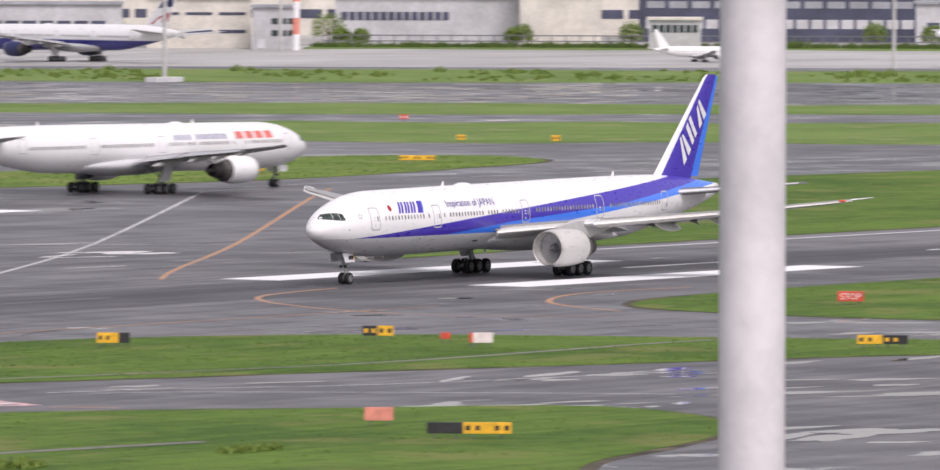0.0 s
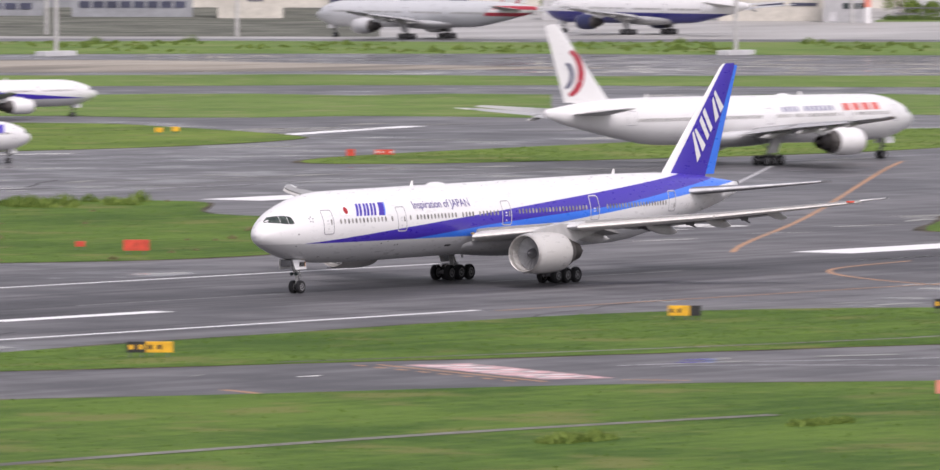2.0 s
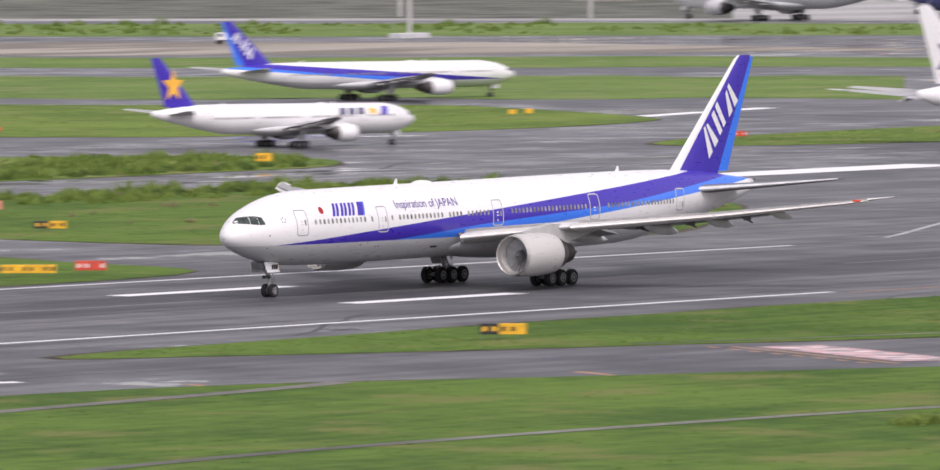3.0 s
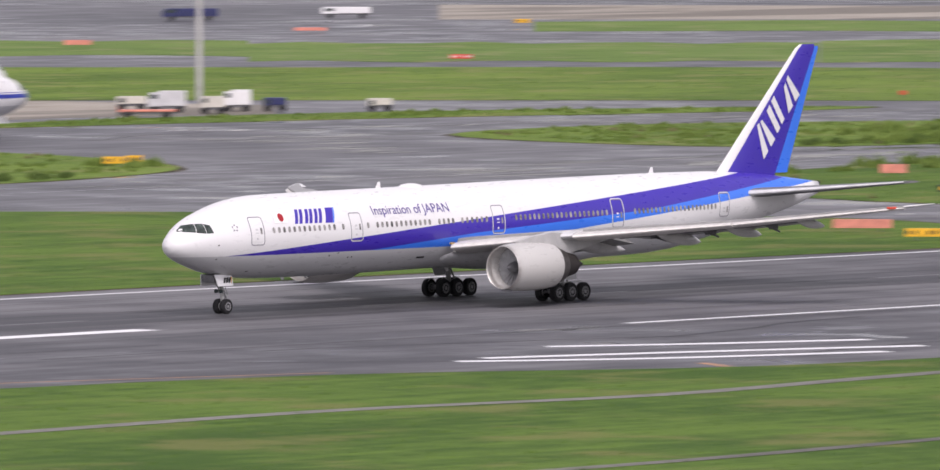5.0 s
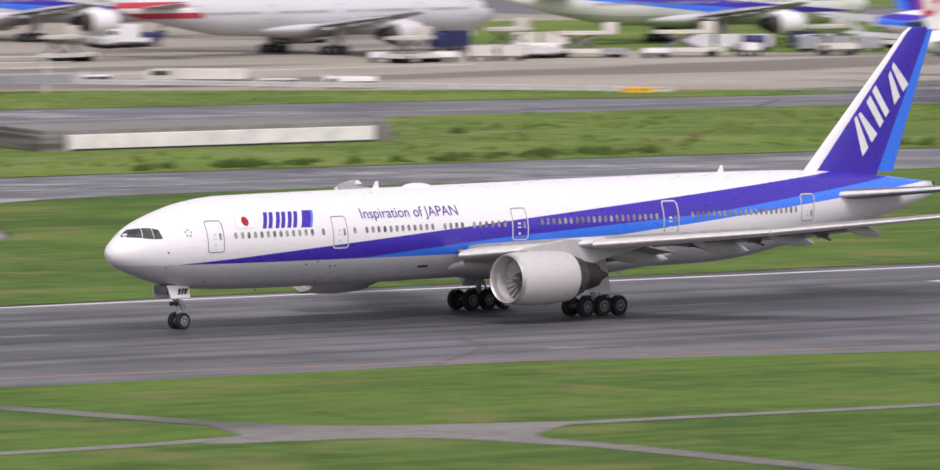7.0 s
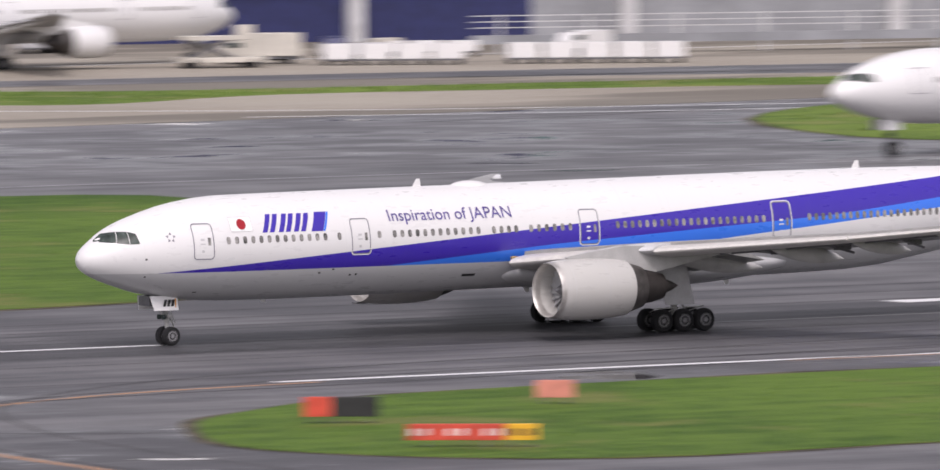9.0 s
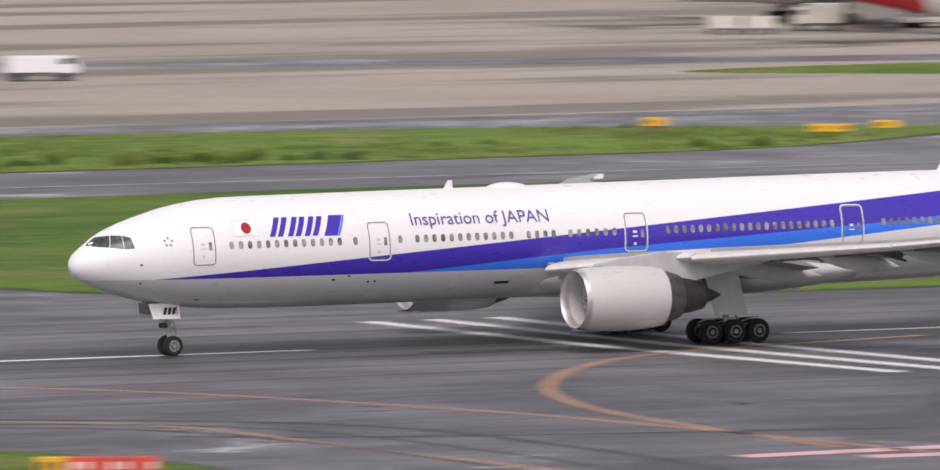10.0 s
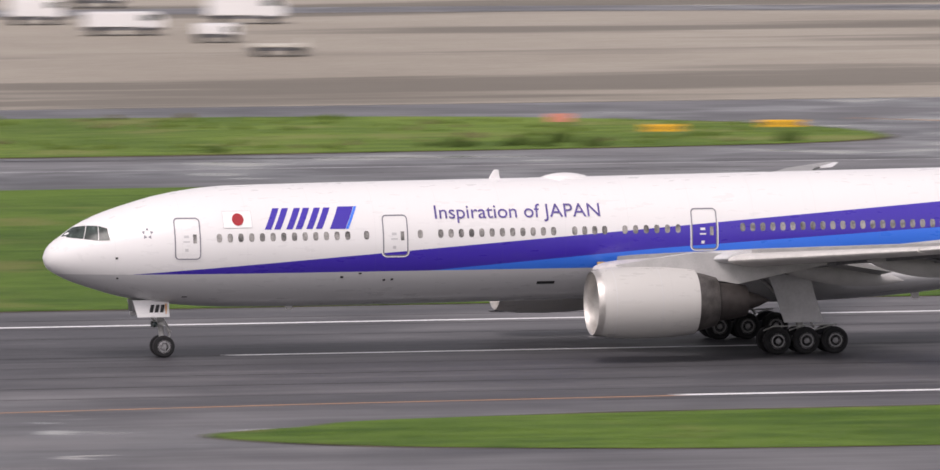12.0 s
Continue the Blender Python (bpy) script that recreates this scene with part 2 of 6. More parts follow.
M_ROOF = plain("roof_sheet", (0.30, 0.31, 0.33), 0.5, 0.1, 0.12, 0.15)
M_DARK_WALL = plain("dark_wall", (0.055, 0.06, 0.10), 0.5, 0.0, 0.2, 0.15)
M_GREEN_GLASS = plain("green_glass", (0.05, 0.11, 0.11), 0.12, 0.0, 0.25, 0.12, 0.8)
M_BARK = plain("bark", (0.10, 0.08, 0.06), 0.9, 0.0, 0.2, 3)
M_LAMP = plain("lamp_red", (0.8, 0.08, 0.03), 0.3, 0.0, 0.1, 3)
M_GREEN = plain("green_paint", (0.01, 0.22, 0.15), 0.4, 0.0, 0.1, 0.5)
M_ORANGE = plain("orange_paint", (0.75, 0.30, 0.03), 0.45, 0.0, 0.1, 2)
M_DRUM = plain("drum_grey", (0.46, 0.455, 0.44), 0.55, 0.0, 0.1, 0.9)
M_STAR = plain("star_yellow", (0.80, 0.42, 0.05), 0.4, 0.0, 0.05, 1)
M_POLE = plain("galvanised_pole", (0.62, 0.60, 0.605), 0.5, 0.0, 0.08, 0.7)

# ---------------------------------------------------------------- building blocks
def thing(name, label, category, group="", kind=""):
    return tagged(new(name), label, category, group, kind)


def part(name, bm, mat, parent, label="", smooth=False, angle=None):
    """Links a bmesh as one mesh object under a thing or a part."""
    bmesh.ops.recalc_face_normals(bm, faces=bm.faces)
    me = bpy.data.meshes.new(name)
    bm.to_mesh(me)
    bm.free()
    if smooth:
        me.polygons.foreach_set("use_smooth", [True] * len(me.polygons))
        if angle:
            me.set_sharp_from_angle(angle=radians(angle))
    me.materials.append(mat)
    ob = new(name, me)
    ob.parent = parent
    return tagged(ob, label)


def shared(name, me, parent, m=None, label=""):
    ob = new(name, me)
    ob.parent = parent
    if m is not None:
        ob.matrix_local = m
    return tagged(ob, label)


def solid(name, bm, mat, label, category, kind="", smooth=False, group=""):
    ob = part(name, bm, mat, None, label, smooth)
    return tagged(ob, label, category, group, kind)


def add_box(bm, c, s, bevel=0.0, turn=0.0):
    made = bmesh.ops.create_cube(bm, size=1.0, matrix=Matrix.Translation(c) @ Matrix.Rotation(radians(turn), 4, "Z") @ Matrix.Diagonal((*s, 1)))
    if bevel:
        edges = list({e for v in made["verts"] for e in v.link_edges})
        bmesh.ops.bevel(bm, geom=edges, offset=bevel, segments=2, affect="EDGES", profile=0.7)
    return bm


def add_tube(bm, a, b, r0, r1=None, n=10, caps=True):
    a, b = Vector(a), Vector(b)
    d = b - a
    m = Matrix.Translation((a + b) / 2) @ d.to_track_quat("Z", "Y").to_matrix().to_4x4()
    bmesh.ops.create_cone(bm, cap_ends=caps, segments=n, radius1=r0, radius2=r0 if r1 is None else r1, depth=d.length, matrix=m)
    return bm


def add_rings(bm, rings, closed=True, cap=True):
    rows = [[bm.verts.new(p) for p in ring] for ring in rings]
    n = len(rows[0])
    for r, s in zip(rows, rows[1:]):
        for i in range(n if closed else n - 1):
            j = (i + 1) % n
            bm.faces.new((r[i], r[j], s[j], s[i]))
    if cap:
        bm.faces.new(rows[0][::-1])
        bm.faces.new(rows[-1])
    return bm


def lathe(profile, centre, n=36, axis="x"):
    """Turns (along, radius) pairs about an axis through centre."""
    rings = []
    for a, r in profile:
        ring = []
        for k in range(n):
            c, s = math.cos(2 * math.pi * k / n) * r, math.sin(2 * math.pi * k / n) * r
            p = (a, c, s) if axis == "x" else (c, a, s) if axis == "y" else (c, s, a)
            ring.append(tuple(u + v for u, v in zip(p, centre)))
        rings.append(ring)
    return rings


def smooth_path(pts, closed=False, steps=6):
    """A Catmull-Rom curve through plan points."""
    out, n = [], len(pts)
    for i in range(n if closed else n - 1):
        p = [Vector(pts[k % n] if closed else pts[min(max(k, 0), n - 1)]) for k in (i - 1, i, i + 1, i + 2)]
        for s in range(steps):
            t = s / steps
            out.append(0.5 * ((2 * p[1]) + (p[2] - p[0]) * t + (2 * p[0] - 5 * p[1] + 4 * p[2] - p[3]) * t * t + (3 * p[1] - p[0] - 3 * p[2] + p[3]) * t ** 3))
    if not closed:
        out.append(Vector(pts[-1]))
    return out


def plate(pts, z0, z1):
    """A flat slab with the given outline."""
    bm = bmesh.new()
    bottom, top = [bm.verts.new((p[0], p[1], z0)) for p in pts], [bm.verts.new((p[0], p[1], z1)) for p in pts]
    bm.faces.new(top)
    for i in range(len(pts)):
        j = (i + 1) % len(pts)
        bm.faces.new((bottom[i], bottom[j], top[j], top[i]))
    return bm


def ribbon(bm, pts, width, z):
    pts = [Vector(p) for p in pts]
    rows = []
    for i, p in enumerate(pts):
        d = (pts[min(i + 1, len(pts) - 1)] - pts[max(i - 1, 0)]).normalized()
        side = Vector((-d.y, d.x)) * width / 2
        rows.append([bm.verts.new((*(p + side), z)), bm.verts.new((*(p - side), z))])
    for r, s in zip(rows, rows[1:]):
        bm.faces.new((r[0], r[1], s[1], s[0]))
    return bm


def bearing(az, r):
    """A place in the plan, by degrees from straight ahead of the runway and metres from the deck."""
    return r * math.sin(radians(az)), r * math.cos(radians(az))

# ---------------------------------------------------------------- ground, runway and taxiways
ground = solid("ground", plate([(-4000, -4500), (4900, -4500), (4900, 4900), (-4000, 4900)], -1.0, 0.0), M_ASPHALT,
               "grey damp asphalt of runway and taxiways", "ground", "structure")

GRASS = {
    "runway_side_west": [(104, 471), (109, 475), (118, 479), (160, 480.5), (195, 479.5), (212, 470), (219.5, 460), (222, 446), (214, 434), (190, 432), (165, 444), (145, 456.5), (124, 459), (110, 464)],
    "runway_side_middle": [(284, 447), (290, 463), (298, 471), (312, 478), (340, 480), (400, 480), (445, 479), (483, 468), (519, 461), (545, 447), (575, 442), (602, 428), (626, 416), (642, 402), (656, 388), (645, 371), (625, 360), (597, 352), (560, 340), (450, 330), (350, 335), (338, 395), (322, 430), (295, 432.5)],
    "runway_side_east": [(601, 474), (640, 477.5), (680, 479), (722, 478), (746, 464), (758, 438), (766, 418), (790, 380), (770, 372), (743, 406), (715, 419), (690, 430), (664, 440), (638, 451.5), (614, 463.5)],
    "stop_bar_corner": [(812, 476), (837, 482.5), (880, 484), (960, 484), (980, 440), (960, 380), (850, 380), (806, 405), (799, 438), (802, 462)],
    "far_side_west": [(-60, 560), (40, 557), (150, 556), (198, 556), (211, 575), (214, 628), (196, 662), (182, 670), (100, 668), (-60, 668)],
    "far_side_inner": [(300, 558), (275, 581), (283, 632), (303, 668), (320, 676), (380, 678), (418, 674), (400, 630), (370, 575), (345, 558)],
    "far_side_middle": [(428, 549), (446, 573), (466, 582), (524, 622), (548, 655), (575, 674), (640, 677), (690, 670), (718, 640), (738, 601), (733, 577), (717, 553), (640, 553), (500, 552)],
    "exit_island": [(770, 594), (787, 575), (813, 573), (845, 587), (885, 613), (894, 640), (924, 664), (901, 683), (850, 678), (815, 669), (778, 637)],
    "far_side_east": [(894, 553.5), (938, 554), (1024, 555), (1200, 556), (1500, 558), (1500, 650), (1250, 656), (1140, 666), (1086, 662), (990, 607), (935, 577)],
}
ROUGH = {
    "taxiway_strip_west": [(-60, 712), (80, 708), (142, 708), (196, 712), (207, 725), (198, 745), (170, 758), (80, 762), (-60, 762)],
    "taxiway_strip_inner": [(281, 733), (291, 718), (312, 712), (345, 712), (400, 717), (425, 731), (436, 742), (418, 752), (385, 762), (332, 764), (300, 752)],
    "taxiway_strip_middle": [(520, 720), (560, 712), (640, 711), (720, 708), (765, 711), (797, 727), (815, 764), (810, 786), (780, 797), (700, 801), (600, 800), (540, 770)],
    "taxiway_strip_far": [(640, 846), (700, 842), (760, 834), (800, 824), (815, 832), (770, 868), (740, 886), (680, 890)],
    "service_strip": [(870, 828), (900, 822), (940, 814), (985, 800), (1000, 806), (950, 832), (900, 838)],
    "apron_finger": [(470, 852), (486, 836), (503, 822), (530, 832), (562, 828), (600, 820), (640, 822), (640, 830), (600, 838), (560, 842), (525, 846), (500, 858)],
    "taxiway_strip_east": [(878, 733), (893, 715), (930, 714), (955, 716), (975, 730), (979, 748), (962, 764), (930, 780), (890, 772)],
    "taxiway_strip_outer": [(1042, 730), (1060, 716), (1118, 705), (1180, 714), (1210, 722), (1228, 742), (1210, 758), (1160, 752), (1100, 748), (1060, 742)],
    "basin_west": [(900, 960), (960, 893), (1009, 835), (1026, 812), (1040, 797), (1084, 786), (1125, 792), (1142, 806), (1162, 836), (1172, 862), (1150, 895), (1131, 930), (1090, 978), (1030, 1040), (960, 1060)],
}


def far_band(name, r0, r1, az0, az1, mat, label, kind="structure", steps=10):
    azs = [az0 + (az1 - az0) * k / steps for k in range(steps + 1)]
    pts = [bearing(a, r0 + 6 * math.sin(k * 1.7)) for k, a in enumerate(azs)] + [bearing(a, r1 + 7 * math.sin(k * 2.3)) for k, a in enumerate(reversed(azs))]
    return solid(name, plate(pts[::-1], -0.2, 0.06), mat, label, "grass", kind)


for key, pts in GRASS.items():
    solid("grass_" + key, plate(smooth_path(pts, True, 5), -0.2, 0.05), M_GRASS, "green mown grass beside the runway", "grass", "structure")
for key, pts in ROUGH.items():
    solid("grass_" + key, plate(smooth_path(pts, True, 5), -0.2, 0.06), M_ROUGH, "rough green grass with weeds between taxiways", "grass", "structure")
far_band("grass_band_near", 1490, 1622, 51.0, 56.2, M_HAZY_GRASS, "green grass band beyond the taxiways")
far_band("grass_band_near_east", 1505, 1626, 57.2, 63.0, M_HAZY_GRASS, "green grass band beyond the taxiways")
far_band("grass_band_thin", 1682, 1756, 49.5, 63.0, M_HAZY_GRASS, "thin green grass band along the far runway")
far_band("grass_band_weedy", 1935, 2055, 49.0, 63.0, M_HAZY_GRASS, "weedy grass band before the far apron")
far_band("grass_band_fence", 2290, 2320, 57.9, 63.0, M_HAZY_GRASS, "grass bank under the fence of the far apron")
far_band("grass_band_left", 1530, 1620, 43.5, 48.0, M_HAZY_GRASS, "green grass patch by the far taxiway")
far_band("grass_band_between", 1497, 1605, 48.0, 50.99, M_HAZY_GRASS, "green grass band beyond the taxiways")

# trodden dirt along the edges of the grass
for k, (key, pts) in enumerate([*GRASS.items(), *ROUGH.items()]):
    edge = smooth_path(pts, True, 5)
    bm = bmesh.new()
    inner, outer = [], []
    for i, p in enumerate(edge):
        d = (edge[(i + 1) % len(edge)] - edge[i - 1]).normalized()
        out = Vector((-d.y, d.x)) * (0.35 + 1.5 * max(0.0, 0.25 + noise.noise((p.x * 0.06, p.y * 0.06, k))))
        inner.append(bm.verts.new((p.x + out.x, p.y + out.y, 0.016 if i % 2 else 0.017)))
        outer.append(bm.verts.new((p.x - out.x, p.y - out.y, 0.016)))
    for i in range(len(edge)):
        j = (i + 1) % len(edge)
        bm.faces.new((inner[i], inner[j], outer[j], outer[i]))
    solid("dirt_" + key, bm, M_DIRT, "brown trodden dirt along the grass edge", "ground", "structure")

# concrete aprons
for key, pts in {"near_terminal": [(-200, 776), (150, 774), (300, 776), (440, 779), (520, 789), (600, 803), (650, 816), (625, 840), (560, 860), (640, 866), (700, 874), (760, 860), (812, 838), (860, 842), (905, 846), (935, 838), (960, 860), (950, 930), (1010, 1010), (1010, 1300), (-200, 1300)]}.items():
    solid("apron_" + key, plate(pts, -0.2, 0.03), M_CONCRETE, "pale brown concrete apron with dark stains", "apron", "structure")
far = [bearing(55.3, 2086), bearing(58, 2085), bearing(63, 2090), bearing(63, 2600), bearing(55.3, 2600)]
solid("apron_far", plate(far[::-1], -0.2, 0.03), M_FAR_CONCRETE, "pale concrete apron of the far stands", "apron", "structure")
bank = [bearing(49, 2112), bearing(52, 2110), bearing(55.3, 2108), bearing(55.3, 2600), bearing(49, 2600)]
solid("far_bank", plate(bank[::-1], -0.2, 0.028), plain("grey_scrub_ground", (0.135, 0.14, 0.115), 0.9, 0.0, 0.3, 0.06, 0.2), "grey scrubby ground beyond the far runway", "ground", "structure")
strip = [bearing(49, 2092), bearing(55.3, 2086), bearing(55.3, 2108), bearing(52, 2110), bearing(49, 2112)]
solid("far_road", plate(strip[::-1], -0.2, 0.03), M_FAR_CONCRETE, "pale concrete road beyond the far runway", "road", "structure")
side = [bearing(49, 1770), bearing(54.0, 1778), bearing(56.6, 1815), bearing(54.0, 1878), bearing(49, 1890)]
solid("apron_side", plate(side[::-1], -0.2, 0.025), M_CONCRETE, "pale brown concrete strip of the far runway", "apron", "structure")
# dark asphalt road through the apron
road = smooth_path([(60, 930), (200, 952), (300, 936), (350, 918), (430, 896), (500, 872), (560, 866), (620, 860)], False, 6)
bm = bmesh.new()
ribbon(bm, road, 13, 0.05)
solid("apron_road", bm, M_ASPHALT, "dark asphalt service road across the apron", "road", "structure")

# concrete paths in the grass
for key, pts, w in (("along", [(325, 435), (351, 435.6), (374, 435.6), (391, 437.5), (404, 434.8), (416, 434), (432, 433), (456, 433), (489, 434), (515, 430), (540, 432.4), (576, 435.5), (585, 437)], 2.0),
                    ("across", [(392, 479), (391.8, 465), (391.5, 454), (391.5, 444), (394.5, 432), (395, 422), (393, 409), (391, 398), (388, 378)], 2.6),
                    ("drain", [(360, 392), (448, 387), (483, 388), (520, 391), (567, 389), (600, 384)], 1.6),
                    ("east", [(640, 452), (698, 436), (747, 435), (760, 432)], 1.0)):
    bm = bmesh.new()
    ribbon(bm, smooth_path(pts, False, 5), w, 0.056 + 0.004 * len(key))
    solid("path_" + key, bm, M_PATH, "narrow worn concrete path through the grass", "path", "structure")

solid("path_junction", plate(smooth_path([(380, 434.2), (386, 438.5), (390.2, 446), (393, 446), (396, 440), (407, 435.4), (404, 432.6), (397, 427), (396, 420), (393.4, 420), (391.5, 431)], True, 4), 0.0, 0.092), M_PATH, "worn concrete where the grass paths meet", "path", "structure")

# painted markings
def marking(name, lines, width, mat, label, z=0.012, smooth=0):
    bm = bmesh.new()
    for pts in lines:
        ribbon(bm, smooth_path(pts, False, smooth) if smooth else pts, width, z)
    return solid(name, bm, mat, label, "marking", "structure")


def dashes(x0, x1, y, length, gap):
    out, x = [], x0
    while x < x1:
        out.append([(x, y), (x + length, y)])
        x += length + gap
    return out


marking("centre_line", dashes(-2.7, 330, 521.4, 30, 29.4), 0.7, M_LINE, "dashed white centre line of the runway")
marking("centre_line_worn", dashes(353.7, 830, 521.4, 30, 29.4), 0.6, line_paint("rubbered_line", (0.20, 0.20, 0.21), 0.4), "dashed centre line blackened by tyre rubber")
marking("centre_line_far", dashes(828.9, 1500, 521.4, 30, 29.4), 0.7, M_LINE, "dashed white centre line of the runway")
marking("edge_dash", [[(577.8, 444.5), (575.2, 439.4)], [(606.5, 433), (603.8, 428)], [(546.8, 452.7), (544.4, 448.4)], [(634, 418.5), (636, 414)]], 0.8, M_ORANGE_LINE, "short orange dashes across the taxiway edge")
marking("edge_line_near", [[(130.5, 490.0), (199, 490.0)], [(312, 490.3), (360, 490.3)], [(584, 490.3), (722, 490.3)]], 0.9, M_LINE, "white edge line of the runway")
marking("edge_line_far", [[(-100, 543.4), (190, 544.0)], [(400, 548.5), (800, 547.5)], [(930, 549), (1500, 549)]], 0.8, M_LINE, "white edge line of the runway")
marking("edge_line_orange", [[(-100, 486.0), (60, 486.4), (98, 487.2), (112, 488.8), (130.5, 489.6)], [(199, 489), (206, 488.4), (212, 487)], [(345, 489.6), (384, 489.3), (417, 487), (450, 482), (470, 478), (501, 470), (522, 463)], [(722, 488.6), (800, 488)]], 0.42, M_ORANGE_LINE, "thin orange edge line of the runway")
marking("aiming_bar", [[(842, 534), (904, 534)], [(842, 507.5), (904, 507.5)]], 6.5, M_LINE, "wide white aiming bar on the runway")
marking("touchdown_bar", [[(683 - 150 * k, y), (705.5 - 150 * k, y)] for k in (0, 1, 2) for y in (509.5, 532.5)], 2.4, M_LINE, "white touchdown bar on the runway")
marking("stop_bar", [[(287 - 4.0 * k, 542), (288 - 4.0 * k, 515), (290.5 - 3.6 * k, 490)] for k in range(0, 3)], 1.1, M_LINE, "white bars across the runway")
marking("shoulder_bar", [[(537.7, 465.9), (549.5, 458.4), (566, 452.5)], [(541.9, 467.2), (556, 462.4), (573.5, 455.4)], [(556, 473.8), (565.7, 468.3), (577.5, 463.3)]], 1.7, M_LINE, "white slanted bars on the runway shoulder", smooth=4)
marking("taxi_curve", [[(270, 428), (271, 447), (273, 459), (277, 470), (284, 478), (291, 483), (301, 487), (314, 489)],
                       [(254, 445), (255, 463), (257, 476), (262, 489), (271, 502), (281, 510), (300, 516)],
                       [(236, 436), (234, 456), (233, 472), (225, 481), (205, 486)],
                       [(256, 440), (254, 459), (250, 478), (240, 500), (222, 513)],
                       [(838, 541), (859, 553), (925, 588), (1048, 657), (1090, 680)],
                       [(830, 517), (809, 512), (794, 499), (784, 480), (790, 465)],
                       [(800, 470), (812, 484), (831, 492.5), (850, 492)],
                       [(540, 640), (500, 606), (440, 568), (400, 545)],
                       [(224, 526.5), (228, 528), (235, 531), (242, 539), (246.5, 545.5), (246.5, 552), (243, 558)],
                       [(211, 746), (218, 738), (220, 727), (219, 716)],
                       [(300, 767), (280, 758), (270, 746), (267, 735), (270, 725), (277, 716)]], 0.55, M_ORANGE_LINE, "orange taxi guide lines", smooth=6)
marking("taxi_line", [[(820, 551), (841, 561), (912, 597), (1070, 685)], [(907, 605), (912, 597), (920, 587)],
                      [(651, 430), (661, 426), (676, 417), (705, 409.5)], [(652, 427), (658, 422), (668, 406), (675, 392)],
                      [(768, 716), (790, 713), (808, 710), (822, 707)],
                      [(1046, 778), (1051, 767), (1054, 755), (1059, 744)],
                      [(245, 706), (262, 701), (281, 700), (303, 703)],
                      [(480, 690), (700, 691), (1000, 692), (1400, 692)], [(100, 690), (300, 691), (480, 692)],
                      [(650, 815), (800, 812), (900, 800), (1000, 780), (1050, 740)]], 0.5, M_FAINT, "worn white taxi line", smooth=4)
marking("holding_mark", [[(247, 442), (262, 443)], [(252, 439), (266, 438)], [(448, 594), (455, 586)]], 1.9, M_PINK_LINE, "worn pink holding position mark")
marking("holding_field", [[(645.2, 441.8), (641.6, 435.5), (637.6, 428.6), (633.4, 421.6)], [(226, 576), (233, 578.5), (241, 582.5)]], 5.4, line_paint("worn_pink_field", (0.64, 0.38, 0.39), 0.42), "worn pink painted field before the runway", 0.0115)
marking("holding_text", [[(a + 1.6, b - 0.9), (a - 1.6, b + 0.9)] for a, b in ((643.9, 439.6), (642.4, 437.0), (640.4, 433.5), (638.9, 430.9), (636.6, 426.9), (635.1, 424.3))], 0.9, line_paint("worn_white_letters", (0.7, 0.68, 0.68), 0.5), "worn white bars of lettering", 0.0145)
marking("holding_line", [[(642.3, 444.9), (628.6, 421.2)]] + [[(640.9 - 1.75 * k, 446.0 - 3.03 * k), (640.0 - 1.75 * k, 444.4 - 3.03 * k)] for k in range(8)], 0.55, M_ORANGE_LINE, "orange holding position line, solid and dashed", 0.0125)
marking("lead_line", [[(1108, 794), (1125, 800), (1143, 806), (1165, 811.5), (1188, 817)]], 3.4, M_LINE, "broad white lead-in line on the taxiway", smooth=4)
marking("wide_white", [[(930, 663), (1000, 665)]], 8.0, M_LINE, "wide white painted bar on the taxiway")
marking("apron_line", [[(540, 905), (700, 918), (850, 925)], [(480, 820), (520, 796), (590, 780)], [(500, 790), (545, 779), (600, 778)]], 0.8, M_LINE, "white apron guide line", 0.045, 4)

# dark tyre rubber along the runway
bm = bmesh.new()
random.seed(4)
for k in range(46):
    x, y = random.uniform(60, 1000), RUNWAY_Y + random.choice((-6, 6, -5, 5, 0)) + random.gauss(0, 2.2)
    ribbon(bm, [(x, y), (x + random.uniform(60, 220), y + random.uniform(-1, 1))], random.uniform(0.4, 1.6), 0.006 + k * 0.00005)
solid("tyre_marks", bm, plain("rubber_streak", (0.045, 0.045, 0.05), 0.6, 0, 0.3, 0.5), "dark streaks of tyre rubber on the runway", "marking", "structure")

# sealed joints between the paving lanes, and wandering cracks
bm = bmesh.new()
rng = random.Random(12)
for k in range(10):
    y = 488 + 6.7 * k
    x = -100
    while x < 1300:
        step = rng.uniform(60, 200)
        ribbon(bm, [(x, y + rng.uniform(-0.1, 0.1)), (x + step, y)], rng.uniform(0.12, 0.35), 0.008 + k * 0.0001)
        x += step + rng.uniform(0, 40)
tagged(solid("paving_joint", bm, M_SEAL, "dark sealed joints between paving lanes", "marking", "structure"), kind="structure")
bm = bmesh.new()
for k in range(110):
    x, y = rng.uniform(60, 980), rng.choice((rng.uniform(440, 486), rng.uniform(556, 700), rng.uniform(684, 710), rng.uniform(770, 800)))
    a = rng.uniform(-0.5, 0.5)
    pts = [(x, y)]
    for q in range(6):
        a += rng.uniform(-0.25, 0.25)
        x, y = x + 6 * math.cos(a), y + 6 * math.sin(a)
        pts.append((x, y))
    ribbon(bm, pts, rng.uniform(0.15, 0.5), 0.0095 + k * 0.00002)
solid("crack_seal", bm, M_SEAL, "dark wandering crack seals on the asphalt", "marking", "structure")
